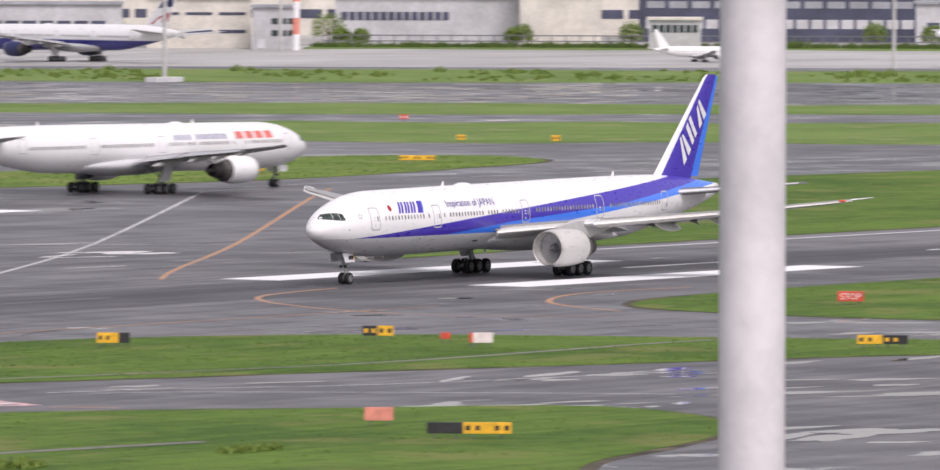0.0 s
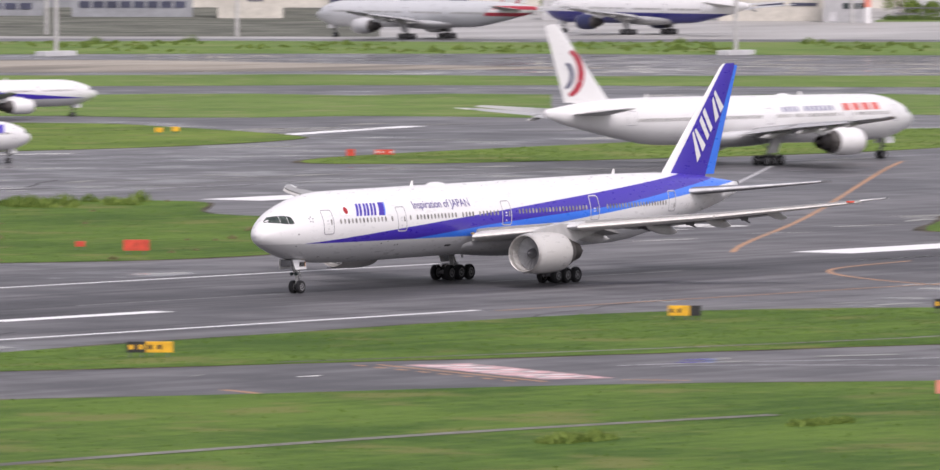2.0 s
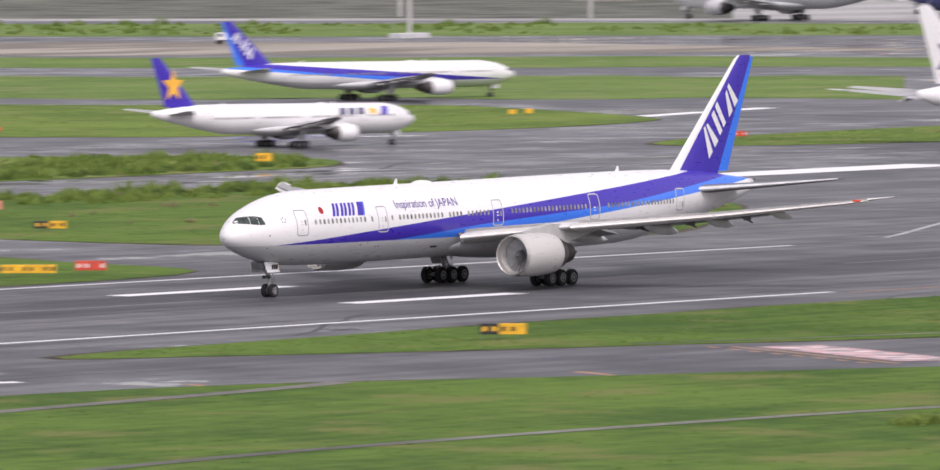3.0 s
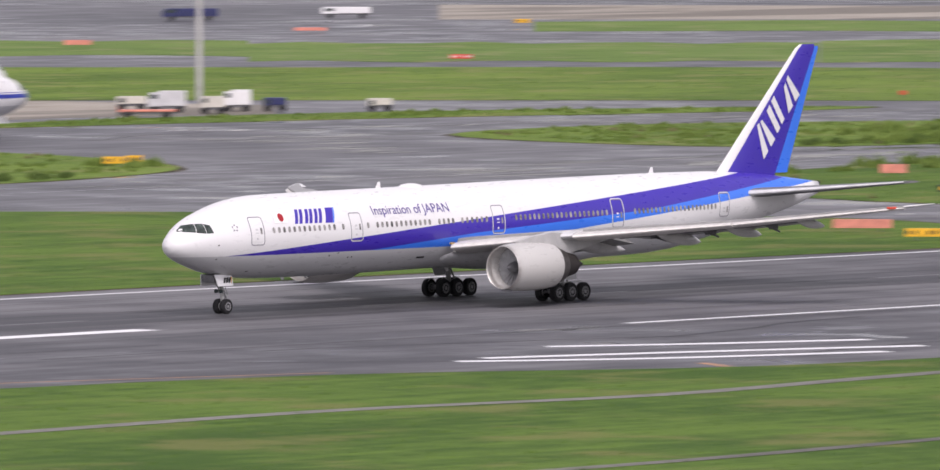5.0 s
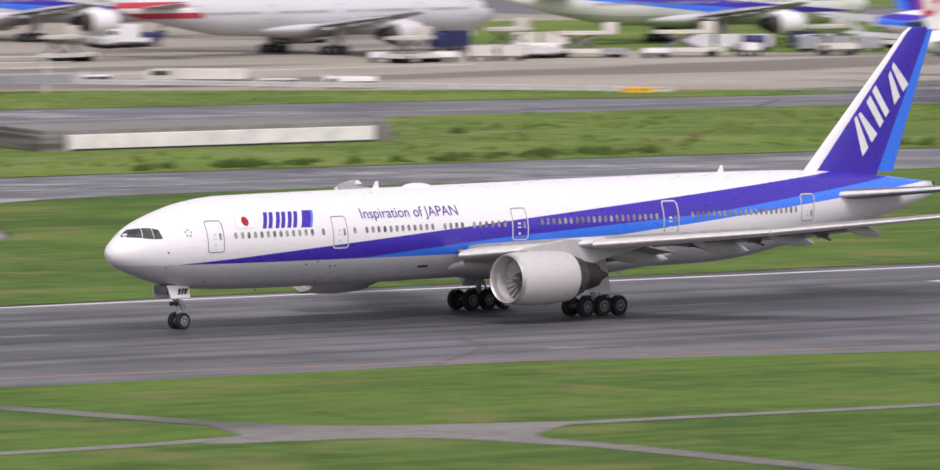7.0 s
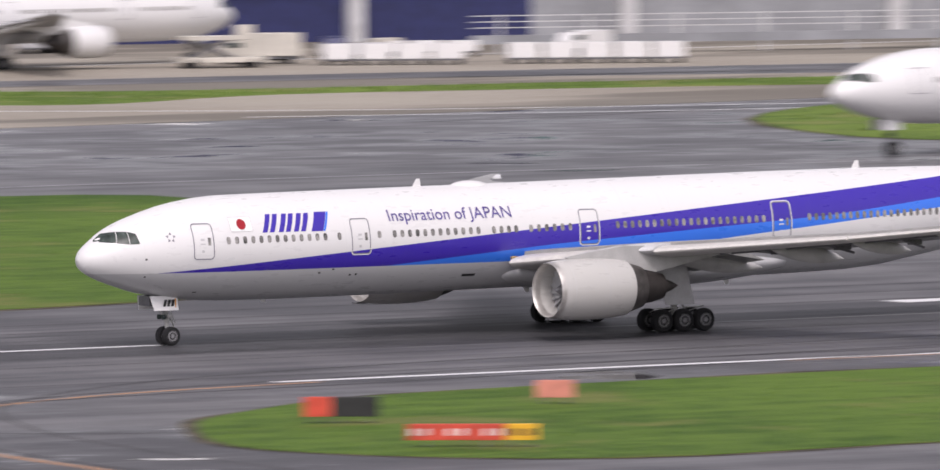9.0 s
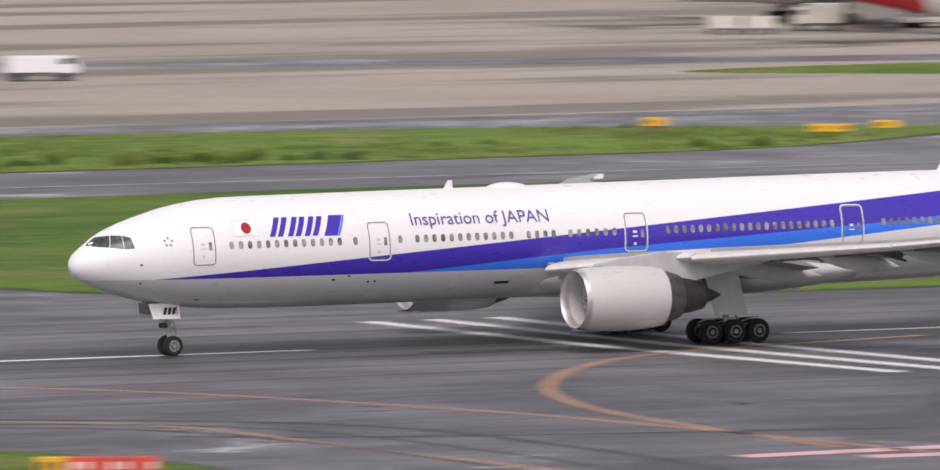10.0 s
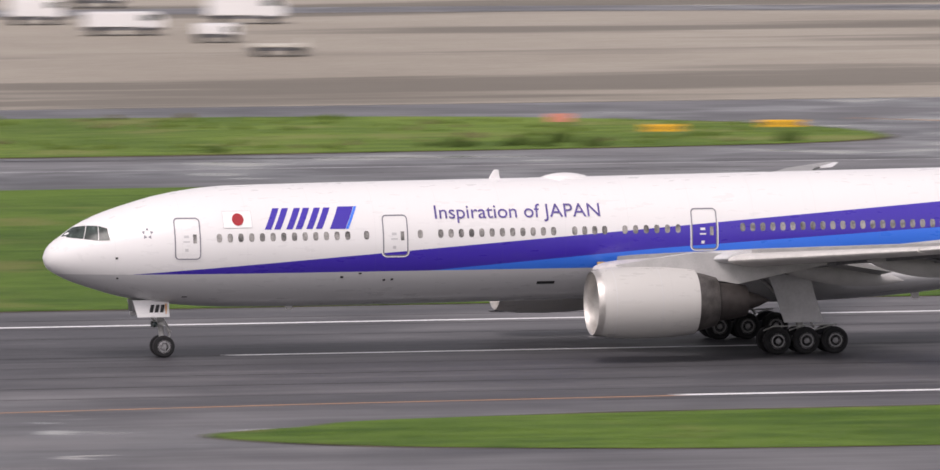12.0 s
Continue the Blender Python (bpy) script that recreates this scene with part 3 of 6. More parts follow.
# tyre curves beside the guide lines of the crossing
bm = bmesh.new()
for k in range(7):
    d = rng.uniform(-7, 7)
    ribbon(bm, smooth_path([(271 + d, 425), (272 + d, 447), (277 + d * 0.9, 468), (290 + d * 0.6, 484 + d * 0.3), (320, 492 + d), (380, 498 + d)] if k % 2 else [(214, 486 + d), (236 + d, 472), (240 + d, 450), (238 + d, 425)], False, 6), rng.uniform(0.25, 0.5), 0.0135 + 0.0001 * k)
solid("tyre_curve", bm, plain("faint_rubber", (0.055, 0.054, 0.057), 0.7, 0, 0.3, 0.3), "dark curved tyre marks at the crossing", "marking", "structure")


def puddle(x, y, length, width, turn, seed):
    pts = []
    for q in range(22):
        a = 2 * math.pi * q / 22
        r = 0.75 + 0.55 * noise.noise((math.cos(a) * 1.3 + seed, math.sin(a) * 1.3, seed * 0.37))
        u, v = math.cos(a) * length / 2 * r, math.sin(a) * width / 2 * r
        c, s = math.cos(turn), math.sin(turn)
        pts.append((x + u * c - v * s, y + u * s + v * c))
    return pts


def puddles(name, spots, label):
    bm = bmesh.new()
    for k, (x, y, length, width, turn) in enumerate(spots):
        bm.faces.new([bm.verts.new((*p, 0.02 + 0.0001 * (k % 9))) for p in puddle(x, y, length, width, turn, k * 1.7 + len(name))])
    return solid(name, bm, M_WATER, label, "water", "structure")


spots = []
for x0, y0, x1, y1, n, big in ((600, 448, 650, 431, 4, 2.2), (350, 440.4, 352, 440.6, 3, 3), (644, 394, 668, 389, 9, 6), (660, 425, 745, 395, 22, 7), (690, 392, 760, 362, 16, 8), (680, 390, 684, 372, 8, 10), (640, 362, 622, 342, 9, 10), (646, 398, 652, 376, 7, 8), (786, 447, 770, 424, 8, 7), (1140, 815, 1195, 823, 9, 13), (895, 562, 930, 572, 6, 9), (745, 470, 800, 440, 10, 6), (800, 490, 960, 550, 6, 7), (860, 560, 920, 600, 10, 8), (1000, 715, 1240, 700, 12, 10), (820, 690, 1010, 712, 14, 12),
                                (1000, 770, 1180, 830, 22, 12), (840, 740, 880, 790, 12, 9), (225, 425, 300, 445, 14, 5), (100, 446, 200, 452, 5, 3), (224, 556, 262, 640, 16, 9), (558, 550.6, 563, 551.8, 5, 5), (532, 553.6, 540, 554, 3, 4), (880, 800, 1000, 780, 12, 9)):
    for _ in range(n):
        t = rng.random()
        spots.append((x0 + (x1 - x0) * t + rng.uniform(-6, 6), y0 + (y1 - y0) * t + rng.uniform(-7, 7), big * rng.uniform(0.5, 1.8), big * rng.uniform(0.15, 0.5), rng.uniform(-0.6, 0.4)))
puddles("puddles", spots, "shallow rain puddles mirroring the white sky")
spots = []
for x0, x1, y0, y1, n in ((800, 1010, 684, 712, 26), (980, 1240, 690, 715, 26), (830, 1000, 770, 800, 30), (640, 900, 560, 600, 8), (740, 890, 690, 706, 16), (1000, 1200, 770, 830, 20), (560, 760, 804, 816, 8), (440, 640, 684, 706, 12), (240, 330, 560, 700, 12)):
    for _ in range(n):
        spots.append((rng.uniform(x0, x1), rng.uniform(y0, y1), rng.uniform(6, 26), rng.uniform(0.8, 2.2), rng.uniform(-0.75, 0.05)))
puddles("wet_streaks", spots, "long thin streaks of rain water on the taxiways")
spots = []
for _ in range(620):
    az, r = rng.uniform(54.0, 63.0), rng.uniform(1775, 1925)
    spots.append((*bearing(az, r), rng.uniform(3, 15), rng.uniform(2, 6), rng.uniform(-1.1, -0.3)))
puddles("far_puddles", spots, "rain puddles on the far runway")

# ---------------------------------------------------------------- airliners
# body stations: distance from the nose, underside, top, half width (a long twin of 73 m)
STATIONS = ((0, 4.95, 4.95, 0.02), (0.2, 4.46, 5.44, 0.55), (0.55, 4.20, 5.78, 0.88), (1.0, 3.96, 6.09, 1.17), (1.5, 3.74, 6.46, 1.42),
            (2.4, 3.44, 6.92, 1.80), (3.8, 3.02, 7.42, 2.25), (6.4, 2.60, 8.08, 2.76), (9.0, 2.43, 8.37, 3.00), (13.0, 2.39, 8.43, 3.05),
            (30.0, 2.54, 8.58, 3.05), (47.0, 2.70, 8.74, 3.05), (53.0, 2.86, 8.77, 2.90), (59.0, 3.70, 8.74, 2.38), (65.0, 4.78, 8.50, 1.62),
            (70.0, 5.78, 7.98, 0.86), (73.2, 6.70, 7.62, 0.24))
ST = np.array(STATIONS)


def station(x):
    """Underside, top and half width of the body at x, eased between the stations."""
    i = min(max(int(np.searchsorted(ST[:, 0], x)) - 1, 0), len(ST) - 2)
    x0, x1 = ST[i, 0], ST[i + 1, 0]
    t = min(max((x - x0) / (x1 - x0), 0), 1)
    out = []
    for c in (1, 2, 3):
        def slope(k):
            if k == 0:
                return (ST[1, c] - ST[0, c]) / (ST[1, 0] - ST[0, 0]) * 1.5
            if k == len(ST) - 1:
                return (ST[k, c] - ST[k - 1, c]) / (ST[k, 0] - ST[k - 1, 0])
            a = (ST[k, c] - ST[k - 1, c]) / (ST[k, 0] - ST[k - 1, 0])
            b = (ST[k + 1, c] - ST[k, c]) / (ST[k + 1, 0] - ST[k, 0])
            return 0 if a * b <= 0 else 2 * a * b / (a + b)
        m0, m1, d = slope(i), slope(i + 1), x1 - x0
        out.append((2 * t ** 3 - 3 * t * t + 1) * ST[i, c] + (t ** 3 - 2 * t * t + t) * d * m0 + (3 * t * t - 2 * t ** 3) * ST[i + 1, c] + (t ** 3 - t * t) * d * m1)
    return out


def on_body(x, z, side, lift):
    """The place on the body's skin, a little proud of it."""
    zb, zt, hw = station(x)
    zc, rz = (zb + zt) / 2, (zt - zb) / 2
    s = min(max((z - zc) / rz, -0.999), 0.999)
    c = math.sqrt(1 - s * s)
    return x, side * (hw + lift) * c, zc + (rz + lift) * s


def skin_patch(bm, quad, side, lift, nx=4, nz=3):
    """A patch of skin between four (x, z) corners, with a rim that meets the body."""
    (ax, az), (bx, bz), (cx, cz), (dx, dz) = quad
    grid = []
    for j in range(nz + 1):
        v = j / nz
        row = []
        for i in range(nx + 1):
            u = i / nx
            x = (ax * (1 - u) + bx * u) * (1 - v) + (dx * (1 - u) + cx * u) * v
            z = (az * (1 - u) + bz * u) * (1 - v) + (dz * (1 - u) + cz * u) * v
            row.append(bm.verts.new(on_body(x, z, side, lift)))
        grid.append(row)
    for r, s in zip(grid, grid[1:]):
        for i in range(nx):
            bm.faces.new((r[i], r[i + 1], s[i + 1], s[i]))


def rect(x0, z0, x1, z1, slant=0.0):
    return (x0, z0), (x1, z0), (x1 + slant, z1), (x0 + slant, z1)


def skin_ring(bm, x0, z0, x1, z1, r, w, side, lift, n=5):
    """A rounded outline of width w laid on the body's skin."""
    def loop(d):
        out = []
        for cx, cz, a in ((x1 - r, z1 - r, 0), (x0 + r, z1 - r, 90), (x0 + r, z0 + r, 180), (x1 - r, z0 + r, 270)):
            for q in range(n + 1):
                t = radians(a + 90 * q / n)
                out.append((cx + (r - d) * math.cos(t), cz + (r - d) * math.sin(t)))
        full = []
        for i, p in enumerate(out):
            q = out[(i + 1) % len(out)]
            k = 5 if abs(p[0] - q[0]) + abs(p[1] - q[1]) > 0.5 else 1
            full += [(p[0] + (q[0] - p[0]) * e / k, p[1] + (q[1] - p[1]) * e / k) for e in range(k)]
        return full
    a, b = ([bm.verts.new(on_body(x, z, side, lift)) for x, z in loop(d)] for d in (0.0, w))
    for i in range(len(a)):
        j = (i + 1) % len(a)
        bm.faces.new((a[i], a[j], b[j], b[i]))


def foil(frac0, frac1, thick, n=9):
    """Outline of a slice of an aerofoil between two fractions of its chord, as (along, up)."""
    def half(c):
        return 5 * thick * (0.2969 * math.sqrt(c) - 0.126 * c - 0.3516 * c ** 2 + 0.2843 * c ** 3 - 0.1015 * c ** 4)
    cs = [frac0 + (frac1 - frac0) * (k / n) ** (1.6 if frac0 == 0 else 1) for k in range(n + 1)]
    up = [(c, half(c) * 1.1) for c in cs]
    down = [(c, -half(c) * 0.75) for c in reversed(cs)]
    return up + down[(1 if frac1 >= 1 else 0):(-1 if frac0 == 0 else None)]


def surface(sections, frac0, frac1, across="z", drop=0.0, gap=0.0):
    """A slice of a wing or fin through sections (x, y, z, chord, thickness ratio)."""
    rings = []
    for x, y, z, chord, tr in sections:
        ring = []
        for c, h in foil(frac0, frac1, tr):
            dz = h * chord - drop * max(0.0, c - frac0) * chord - gap
            ring.append((x + c * chord, y, z + dz) if across == "z" else (x + c * chord, y + h * chord, z))
        rings.append(ring)
    return add_rings(bmesh.new(), rings)


WING = ((26.3, 2.6, 4.15, 13.4, 0.092), (31.0, 9.8, 4.95, 9.5, 0.095), (38.6, 20.0, 5.95, 6.0, 0.086), (44.4, 28.2, 6.95, 3.4, 0.082), (45.4, 29.3, 7.10, 2.7, 0.09), (48.4, 31.0, 7.38, 0.7, 0.09))
TAIL = ((61.6, 0.6, 6.9, 7.6, 0.11), (66.0, 5.6, 7.35, 5.0, 0.105), (70.3, 10.6, 7.85, 2.5, 0.085))
FIN = ((59.9, 0, 7.9, 9.6, 0.10), (61.3, 0, 8.7, 8.4, 0.10), (66.2, 0, 13.5, 5.4, 0.10), (70.55, 0, 17.75, 2.75, 0.10), (71.1, 0, 18.05, 2.1, 0.09))


def between(sections, y0, y1, axis=1):
    """Sections cut out of a surface between two places along its span."""
    def at(v):
        for a, b in zip(sections, sections[1:]):
            if a[axis] <= v <= b[axis]:
                t = (v - a[axis]) / (b[axis] - a[axis])
                return tuple(p + (q - p) * t for p, q in zip(a, b))
        return sections[-1] if v > sections[-1][axis] else sections[0]
    return [at(y0)] + [s for s in sections if y0 < s[axis] < y1] + [at(y1)]


def mirrored(sections, side):
    return [(x, side * y, z, c, t) for x, y, z, c, t in sections]


def wheel_mesh(radius, width):
    prof = [(-width / 2, radius * 0.62), (-width / 2, radius * 0.86), (-width * 0.36, radius * 0.98), (0, radius), (width * 0.36, radius * 0.98), (width / 2, radius * 0.86), (width / 2, radius * 0.62)]
    tyre = bmesh.new()
    add_rings(tyre, lathe(prof, (0, 0, 0), 28, "y"))
    me_t = bpy.data.meshes.new("tyre")
    bmesh.ops.recalc_face_normals(tyre, faces=tyre.faces)
    tyre.to_mesh(me_t)
    tyre.free()
    me_t.polygons.foreach_set("use_smooth", [True] * len(me_t.polygons))
    me_t.set_sharp_from_angle(angle=radians(40))
    me_t.materials.append(M_TYRE)
    rim = bmesh.new()
    for s in (-1, 1):
        prof = [(s * width * 0.50, radius * 0.62), (s * width * 0.50, radius * 0.50), (s * width * 0.53, radius * 0.47), (s * width * 0.53, radius * 0.41), (s * width * 0.40, radius * 0.38), (s * width * 0.36, radius * 0.22), (s * width * 0.52, radius * 0.2), (s * width * 0.52, radius * 0.05)]
        add_rings(rim, lathe(prof, (0, 0, 0), 24, "y"))
        for k in range(9):
            a = 2 * math.pi * k / 9
            add_tube(rim, (math.cos(a) * radius * 0.30, s * width * 0.36, math.sin(a) * radius * 0.30), (math.cos(a) * radius * 0.30, s * width * 0.44, math.sin(a) * radius * 0.30), radius * 0.05, n=6)
    me_r = bpy.data.meshes.new("rim")
    bmesh.ops.recalc_face_normals(rim, faces=rim.faces)
    rim.to_mesh(me_r)
    rim.free()
    me_r.materials.append(M_RIM)
    return me_t, me_r


class Airliner:
    """A twin-jet built at 73 m and scaled along, across and up; local x runs aft from the nose and y to starboard."""

    def __init__(self, name, label, body_mat, fin_mats, engine_mat=None, k=(1, 1, 1), near=False, group="", hub=None, show=(-1, 1)):
        self.root = thing(name, label, "airliner", group)
        self.k, self.near, self.show = k, near, show
        self.wheels = []
        self.wing_mat = M_WING_BOX_SHADED if near else M_WING_SHADED
        self.tail_mat = M_TAIL_SHADED if near else M_WING
        self.body_mat, self.engine_mat = body_mat, engine_mat or M_WHITE
        self.body()
        for side in (-1, 1):
            self.wing(side)
            self.engine(side)
            self.tailplane(side)
            self.main_gear(side)
        self.fin(fin_mats)
        self.nose_gear()
        self.openings()

    def fit(self, bm, wide=False):
        kx, ky, kz = self.k
        for v in bm.verts:
            if wide and not self.near and abs(v.co.y) > 12 and v.co.x < 56:
                v.co.z -= 0.9 * (abs(v.co.y) / 32 - 0.375)
            v.co.x *= kx
            v.co.y *= ky if wide else kz
            v.co.z *= kz
        return bm

    def add(self, name, bm, mat, parent=None, label="", wide=False, smooth=True, angle=35):
        return part(name, self.fit(bm, wide), mat, parent or self.root, label, smooth, angle)

    def body(self):
        n = 56 if self.near else 28
        xs = sorted(set([0.0, 0.05, 0.12, 0.2, 0.35, 0.55, 0.8, 1.0, 1.25, 1.5, 2, 2.5, 3.1, 3.8, 4.6, 5.5, 6.5, 7.7, 9, 11, 13] + [15 + 2.5 * i for i in range(23)] + [72, 73.2]))
        rings = []
        for x in xs:
            zb, zt, hw = station(x)
            zc, rz = (zb + zt) / 2, max((zt - zb) / 2, 0.012)
            rings.append([(x, max(hw, 0.012) * math.sin(2 * math.pi * i / n), zc - rz * math.cos(2 * math.pi * i / n)) for i in range(n)])
        self.hull = self.add("fuselage", add_rings(bmesh.new(), rings), self.body_mat, angle=None)
        # bulge where the wings meet the body
        rings = []
        for i in range(21):
            u = i / 20
            x, s = 27.0 + 20.0 * u, math.sin(math.pi * u) ** 0.8
            rings.append([(x, (2.2 + 1.15 * s) * math.sin(2 * math.pi * j / 24), 3.6 - (0.70 + 0.72 * s) * math.cos(2 * math.pi * j / 24) * (1 if math.cos(2 * math.pi * j / 24) > 0 else 0.9)) for j in range(24)])
        self.add("wing_fairing", add_rings(bmesh.new(), rings), M_BELLY, self.hull, angle=None)
        rings = []
        for i in range(9):
            u = i / 8
            r = math.sin(math.pi * min(max(u, 0.02), 0.98)) ** 0.6
            rings.append([(25.0 + 2.6 * u, 0.75 * r * math.cos(math.pi * j / 9), 8.46 + 0.30 * r * math.sin(math.pi * j / 9)) for j in range(10)])
        self.add("antenna_dome", add_rings(bmesh.new(), rings), M_WHITE, self.hull)
        for x, z in ((22.4, 8.45), (53.2, 8.70)):
            bm = surface([(x, 0, z, 0.62, 0.12), (x + 0.30, 0, z + 0.5, 0.25, 0.12)], 0, 1, "y")
            self.add("blade_antenna", bm, M_WHITE, self.hull)
        if self.near:
            for x in (12.0, 30.0, 44.0):
                bm = surface([(x, 0, 2.56, 0.5, 0.12), (x + 0.2, 0, 2.22, 0.3, 0.12)], 0, 1, "y")
                self.add("blade_antenna", bm, M_WHITE, self.hull)
            bm = bmesh.new()
            add_tube(bm, (73.1, 0, 7.45), (73.45, 0, 7.5), 0.16, 0.12, 10)
            self.add("exhaust_pipe", bm, M_DARK_METAL, self.hull)

    def wing(self, side):
        w = mirrored(WING, side)
        wing = self.add("wing", surface(w, 0.13, 0.70), self.wing_mat, wide=True, label="light grey swept wing")
        for y0, y1 in ((3.4, 8.6), (10.8, 20.0), (20.1, 29.8)):
            self.add("slat", surface(mirrored(between(WING, y0, y1), side), 0, 0.14, drop=0.05, gap=0.10), M_SLAT if self.near else self.wing_mat, wing, wide=True)
        self.add("leading_edge", surface(mirrored(between(WING, 8.6, 10.8), side), 0, 0.14), M_GREY, wing, wide=True)
        for y0, y1, d in ((3.3, 9.4, 0.24 if self.near else 0.10), (10.6, 22.4, 0.17 if self.near else 0.08)):
            self.add("flap", surface(mirrored(between(WING, y0, y1), side), 0.70, 1, drop=d, gap=0.05), self.wing_mat, wing, wide=True)
        self.add("aileron", surface(mirrored(between(WING, 22.6, 28.6), side), 0.70, 1), self.wing_mat, wing, wide=True)
        self.add("wing_tip", surface(mirrored(between(WING, 29.8, 31.1), side), 0, 1), M_WHITE, wing, wide=True)
        if self.near:
            # solid dark strip stands in for the shaded cavity before each flap
            for y0, y1 in ((3.4, 9.3), (10.7, 22.2)):
                self.add("flap_cove", surface(mirrored(between(WING, y0, y1), side), 0.60, 0.74, gap=0.16), M_STRUT, wing, "dark strip standing in for shade in the flap cove", wide=True)
            for y in (5.2, 12.4, 16.0, 20.2):
                sec = between(WING, y, y)[0]
                bm = bmesh.new()
                add_tube(bm, (sec[0] + sec[3] * 0.62, side * y, sec[2] - 0.25), (sec[0] + sec[3] * 0.86, side * (y + 0.1), sec[2] - 0.75), 0.10, 0.07, 8)
                add_box(bm, (sec[0] + sec[3] * 0.76, side * y, sec[2] - 0.42), (sec[3] * 0.16, 0.14, 0.30), 0.04)
                self.add("flap_track", bm, M_STRUT, wing, "dark flap track", wide=True)
            bm = bmesh.new()
            add_box(bm, (27.35, side * 3.12, 4.42), (0.42, 0.22, 0.20), 0.09)
            self.add("landing_lamp", bm, plain("lamp_amber", (0.62, 0.42, 0.18), 0.2, 0.4, 0.2, 4), wing, "amber landing lamp in the wing root", wide=True)
        if self.near and side < 0:
            bm = bmesh.new()
            add_box(bm, (45.6, side * 29.3, 7.12), (0.6, 0.45, 0.14), 0.03)
            self.add("tip_lamp", bm, M_LAMP, wing, "red lamp on the wing tip", wide=True)
        for y, size in ((7.6, 1.0), (13.6, 0.9), (18.0, 0.75), (22.6, 0.6)):
            s = between(WING, y, y)[0]
            rings = []
            x0, length, r = s[0] + s[3] * 0.5, s[3] * 0.62, (0.56 if self.near else 0.42) * size
            for i in range(11):
                u = i / 10
                q = max(math.sin(math.pi * u) ** 0.7, 0.03)
                rings.append([(x0 + length * u, side * y + r * 0.75 * q * math.cos(2 * math.pi * j / 10), s[2] - 0.35 * size - 0.75 * u * size + r * q * math.sin(2 * math.pi * j / 10)) for j in range(10)])
            self.add("flap_fairing", add_rings(bmesh.new(), rings), M_WING, wing, wide=True)

    def engine(self, side):
        kx, ky, kz = self.k
        c = (0.38, side * 9.8 * ky / kz, 2.92)
        outer = [(24.95, 1.57), (25.3, 1.66), (26.0, 1.73), (27.2, 1.76), (28.4, 1.73), (29.2, 1.67), (29.86, 1.58), (29.86, 1.50), (29.4, 1.47), (27.5, 1.46), (26.2, 1.47), (25.4, 1.44), (25.1, 1.47)]
        n = 48 if self.near else 24
        pod = self.add("nacelle", add_rings(bmesh.new(), lathe(outer, c, n), cap=False), self.engine_mat, label="engine nacelle")
        lip = [(25.06, 1.612), (24.86, 1.575), (24.76, 1.535), (24.80, 1.50), (25.0, 1.462), (25.25, 1.435)]
        self.add("inlet_lip", add_rings(bmesh.new(), lathe(lip, c, n), cap=False), M_METAL, pod, "bare metal inlet lip")
        sleeve = [(29.7, 1.47), (29.95, 1.46), (30.4, 1.36), (30.95, 1.20), (31.0, 1.12), (30.6, 1.08)]
        self.add("exhaust_sleeve", add_rings(bmesh.new(), lathe(sleeve, c, n), cap=False), M_SLEEVE, pod, "heat-stained exhaust sleeve")
        if self.near:
            for a, r in ((25.62, 1.706), (27.9, 1.754)):
                self.add("cowl_seam", add_rings(bmesh.new(), lathe([(a, r), (a + 0.025, r + 0.001)], c, n), cap=False), M_BELLY, pod)
            bm = bmesh.new()
            add_box(bm, (25.35, c[1] + side * 0.25, c[2] - 1.63), (0.8, 0.42, 0.10), 0.03)
            self.add("cowl_latch", bm, M_STRUT, pod)
        blades = 22 if self.near else 0
        for b in range(blades):
            a, fan, pts = 2 * math.pi * b / blades, bmesh.new(), []
            for r, tw, x in ((0.35, 0.02, 26.48), (0.9, 0.12, 26.38), (1.44, 0.24, 26.33)):
                for s, dx in ((-0.15, 0.0), (0.20, 0.20)):
                    t = a + tw + s
                    pts.append(fan.verts.new((x + dx, c[1] + r * math.cos(t), c[2] + r * math.sin(t))))
            fan.faces.new((pts[0], pts[1], pts[3], pts[2]))
            fan.faces.new((pts[2], pts[3], pts[5], pts[4]))
            self.add("fan_blade", fan, M_FAN, pod)
        self.add("fan_duct", add_rings(bmesh.new(), lathe([(26.5, 1.47), (26.55, 0.2)], c, 24), cap=True), M_FAN, pod)
        spin = [(25.3, 0.02), (25.45, 0.16), (25.75, 0.33), (26.15, 0.44)]
        self.add("spinner", add_rings(bmesh.new(), lathe(spin, c, 20), cap=True), M_STRUT, pod)
        core = [(29.5, 1.02), (30.9, 1.0), (31.8, 0.90), (32.5, 0.74), (32.5, 0.66), (31.5, 0.62)]
        self.add("core_cowl", add_rings(bmesh.new(), lathe(core, c, 28), cap=False), M_DARK_METAL, pod)
        plug = [(31.5, 0.56), (32.5, 0.5), (33.2, 0.28), (33.7, 0.04)]
        self.add("exhaust_plug", add_rings(bmesh.new(), lathe(plug, c, 20), cap=True), M_DARK_METAL, pod)
        rings = []
        for x, z0, z1, w in ((26.4, 4.70, 4.76, 0.10), (28.0, 4.60, 5.02, 0.26), (30.2, 4.2, 5.3, 0.30), (32.4, 3.75, 5.25, 0.26), (35.0, 4.25, 5.0, 0.15), (37.0, 4.6, 4.85, 0.05)):
            rings.append([(x, c[1] - w, z0), (x, c[1] + w, z0), (x, c[1] + w, z1), (x, c[1] - w, z1)])
        self.add("pylon", add_rings(bmesh.new(), rings), M_WING if self.near else M_WHITE, pod, angle=30)

    def tailplane(self, side):
        t = mirrored(TAIL, side)
        ob = self.add("tailplane", surface(t, 0.045, 0.72), self.tail_mat, wide=True)
        self.add("leading_edge", surface(t, 0, 0.05), M_GREY, ob, wide=True)
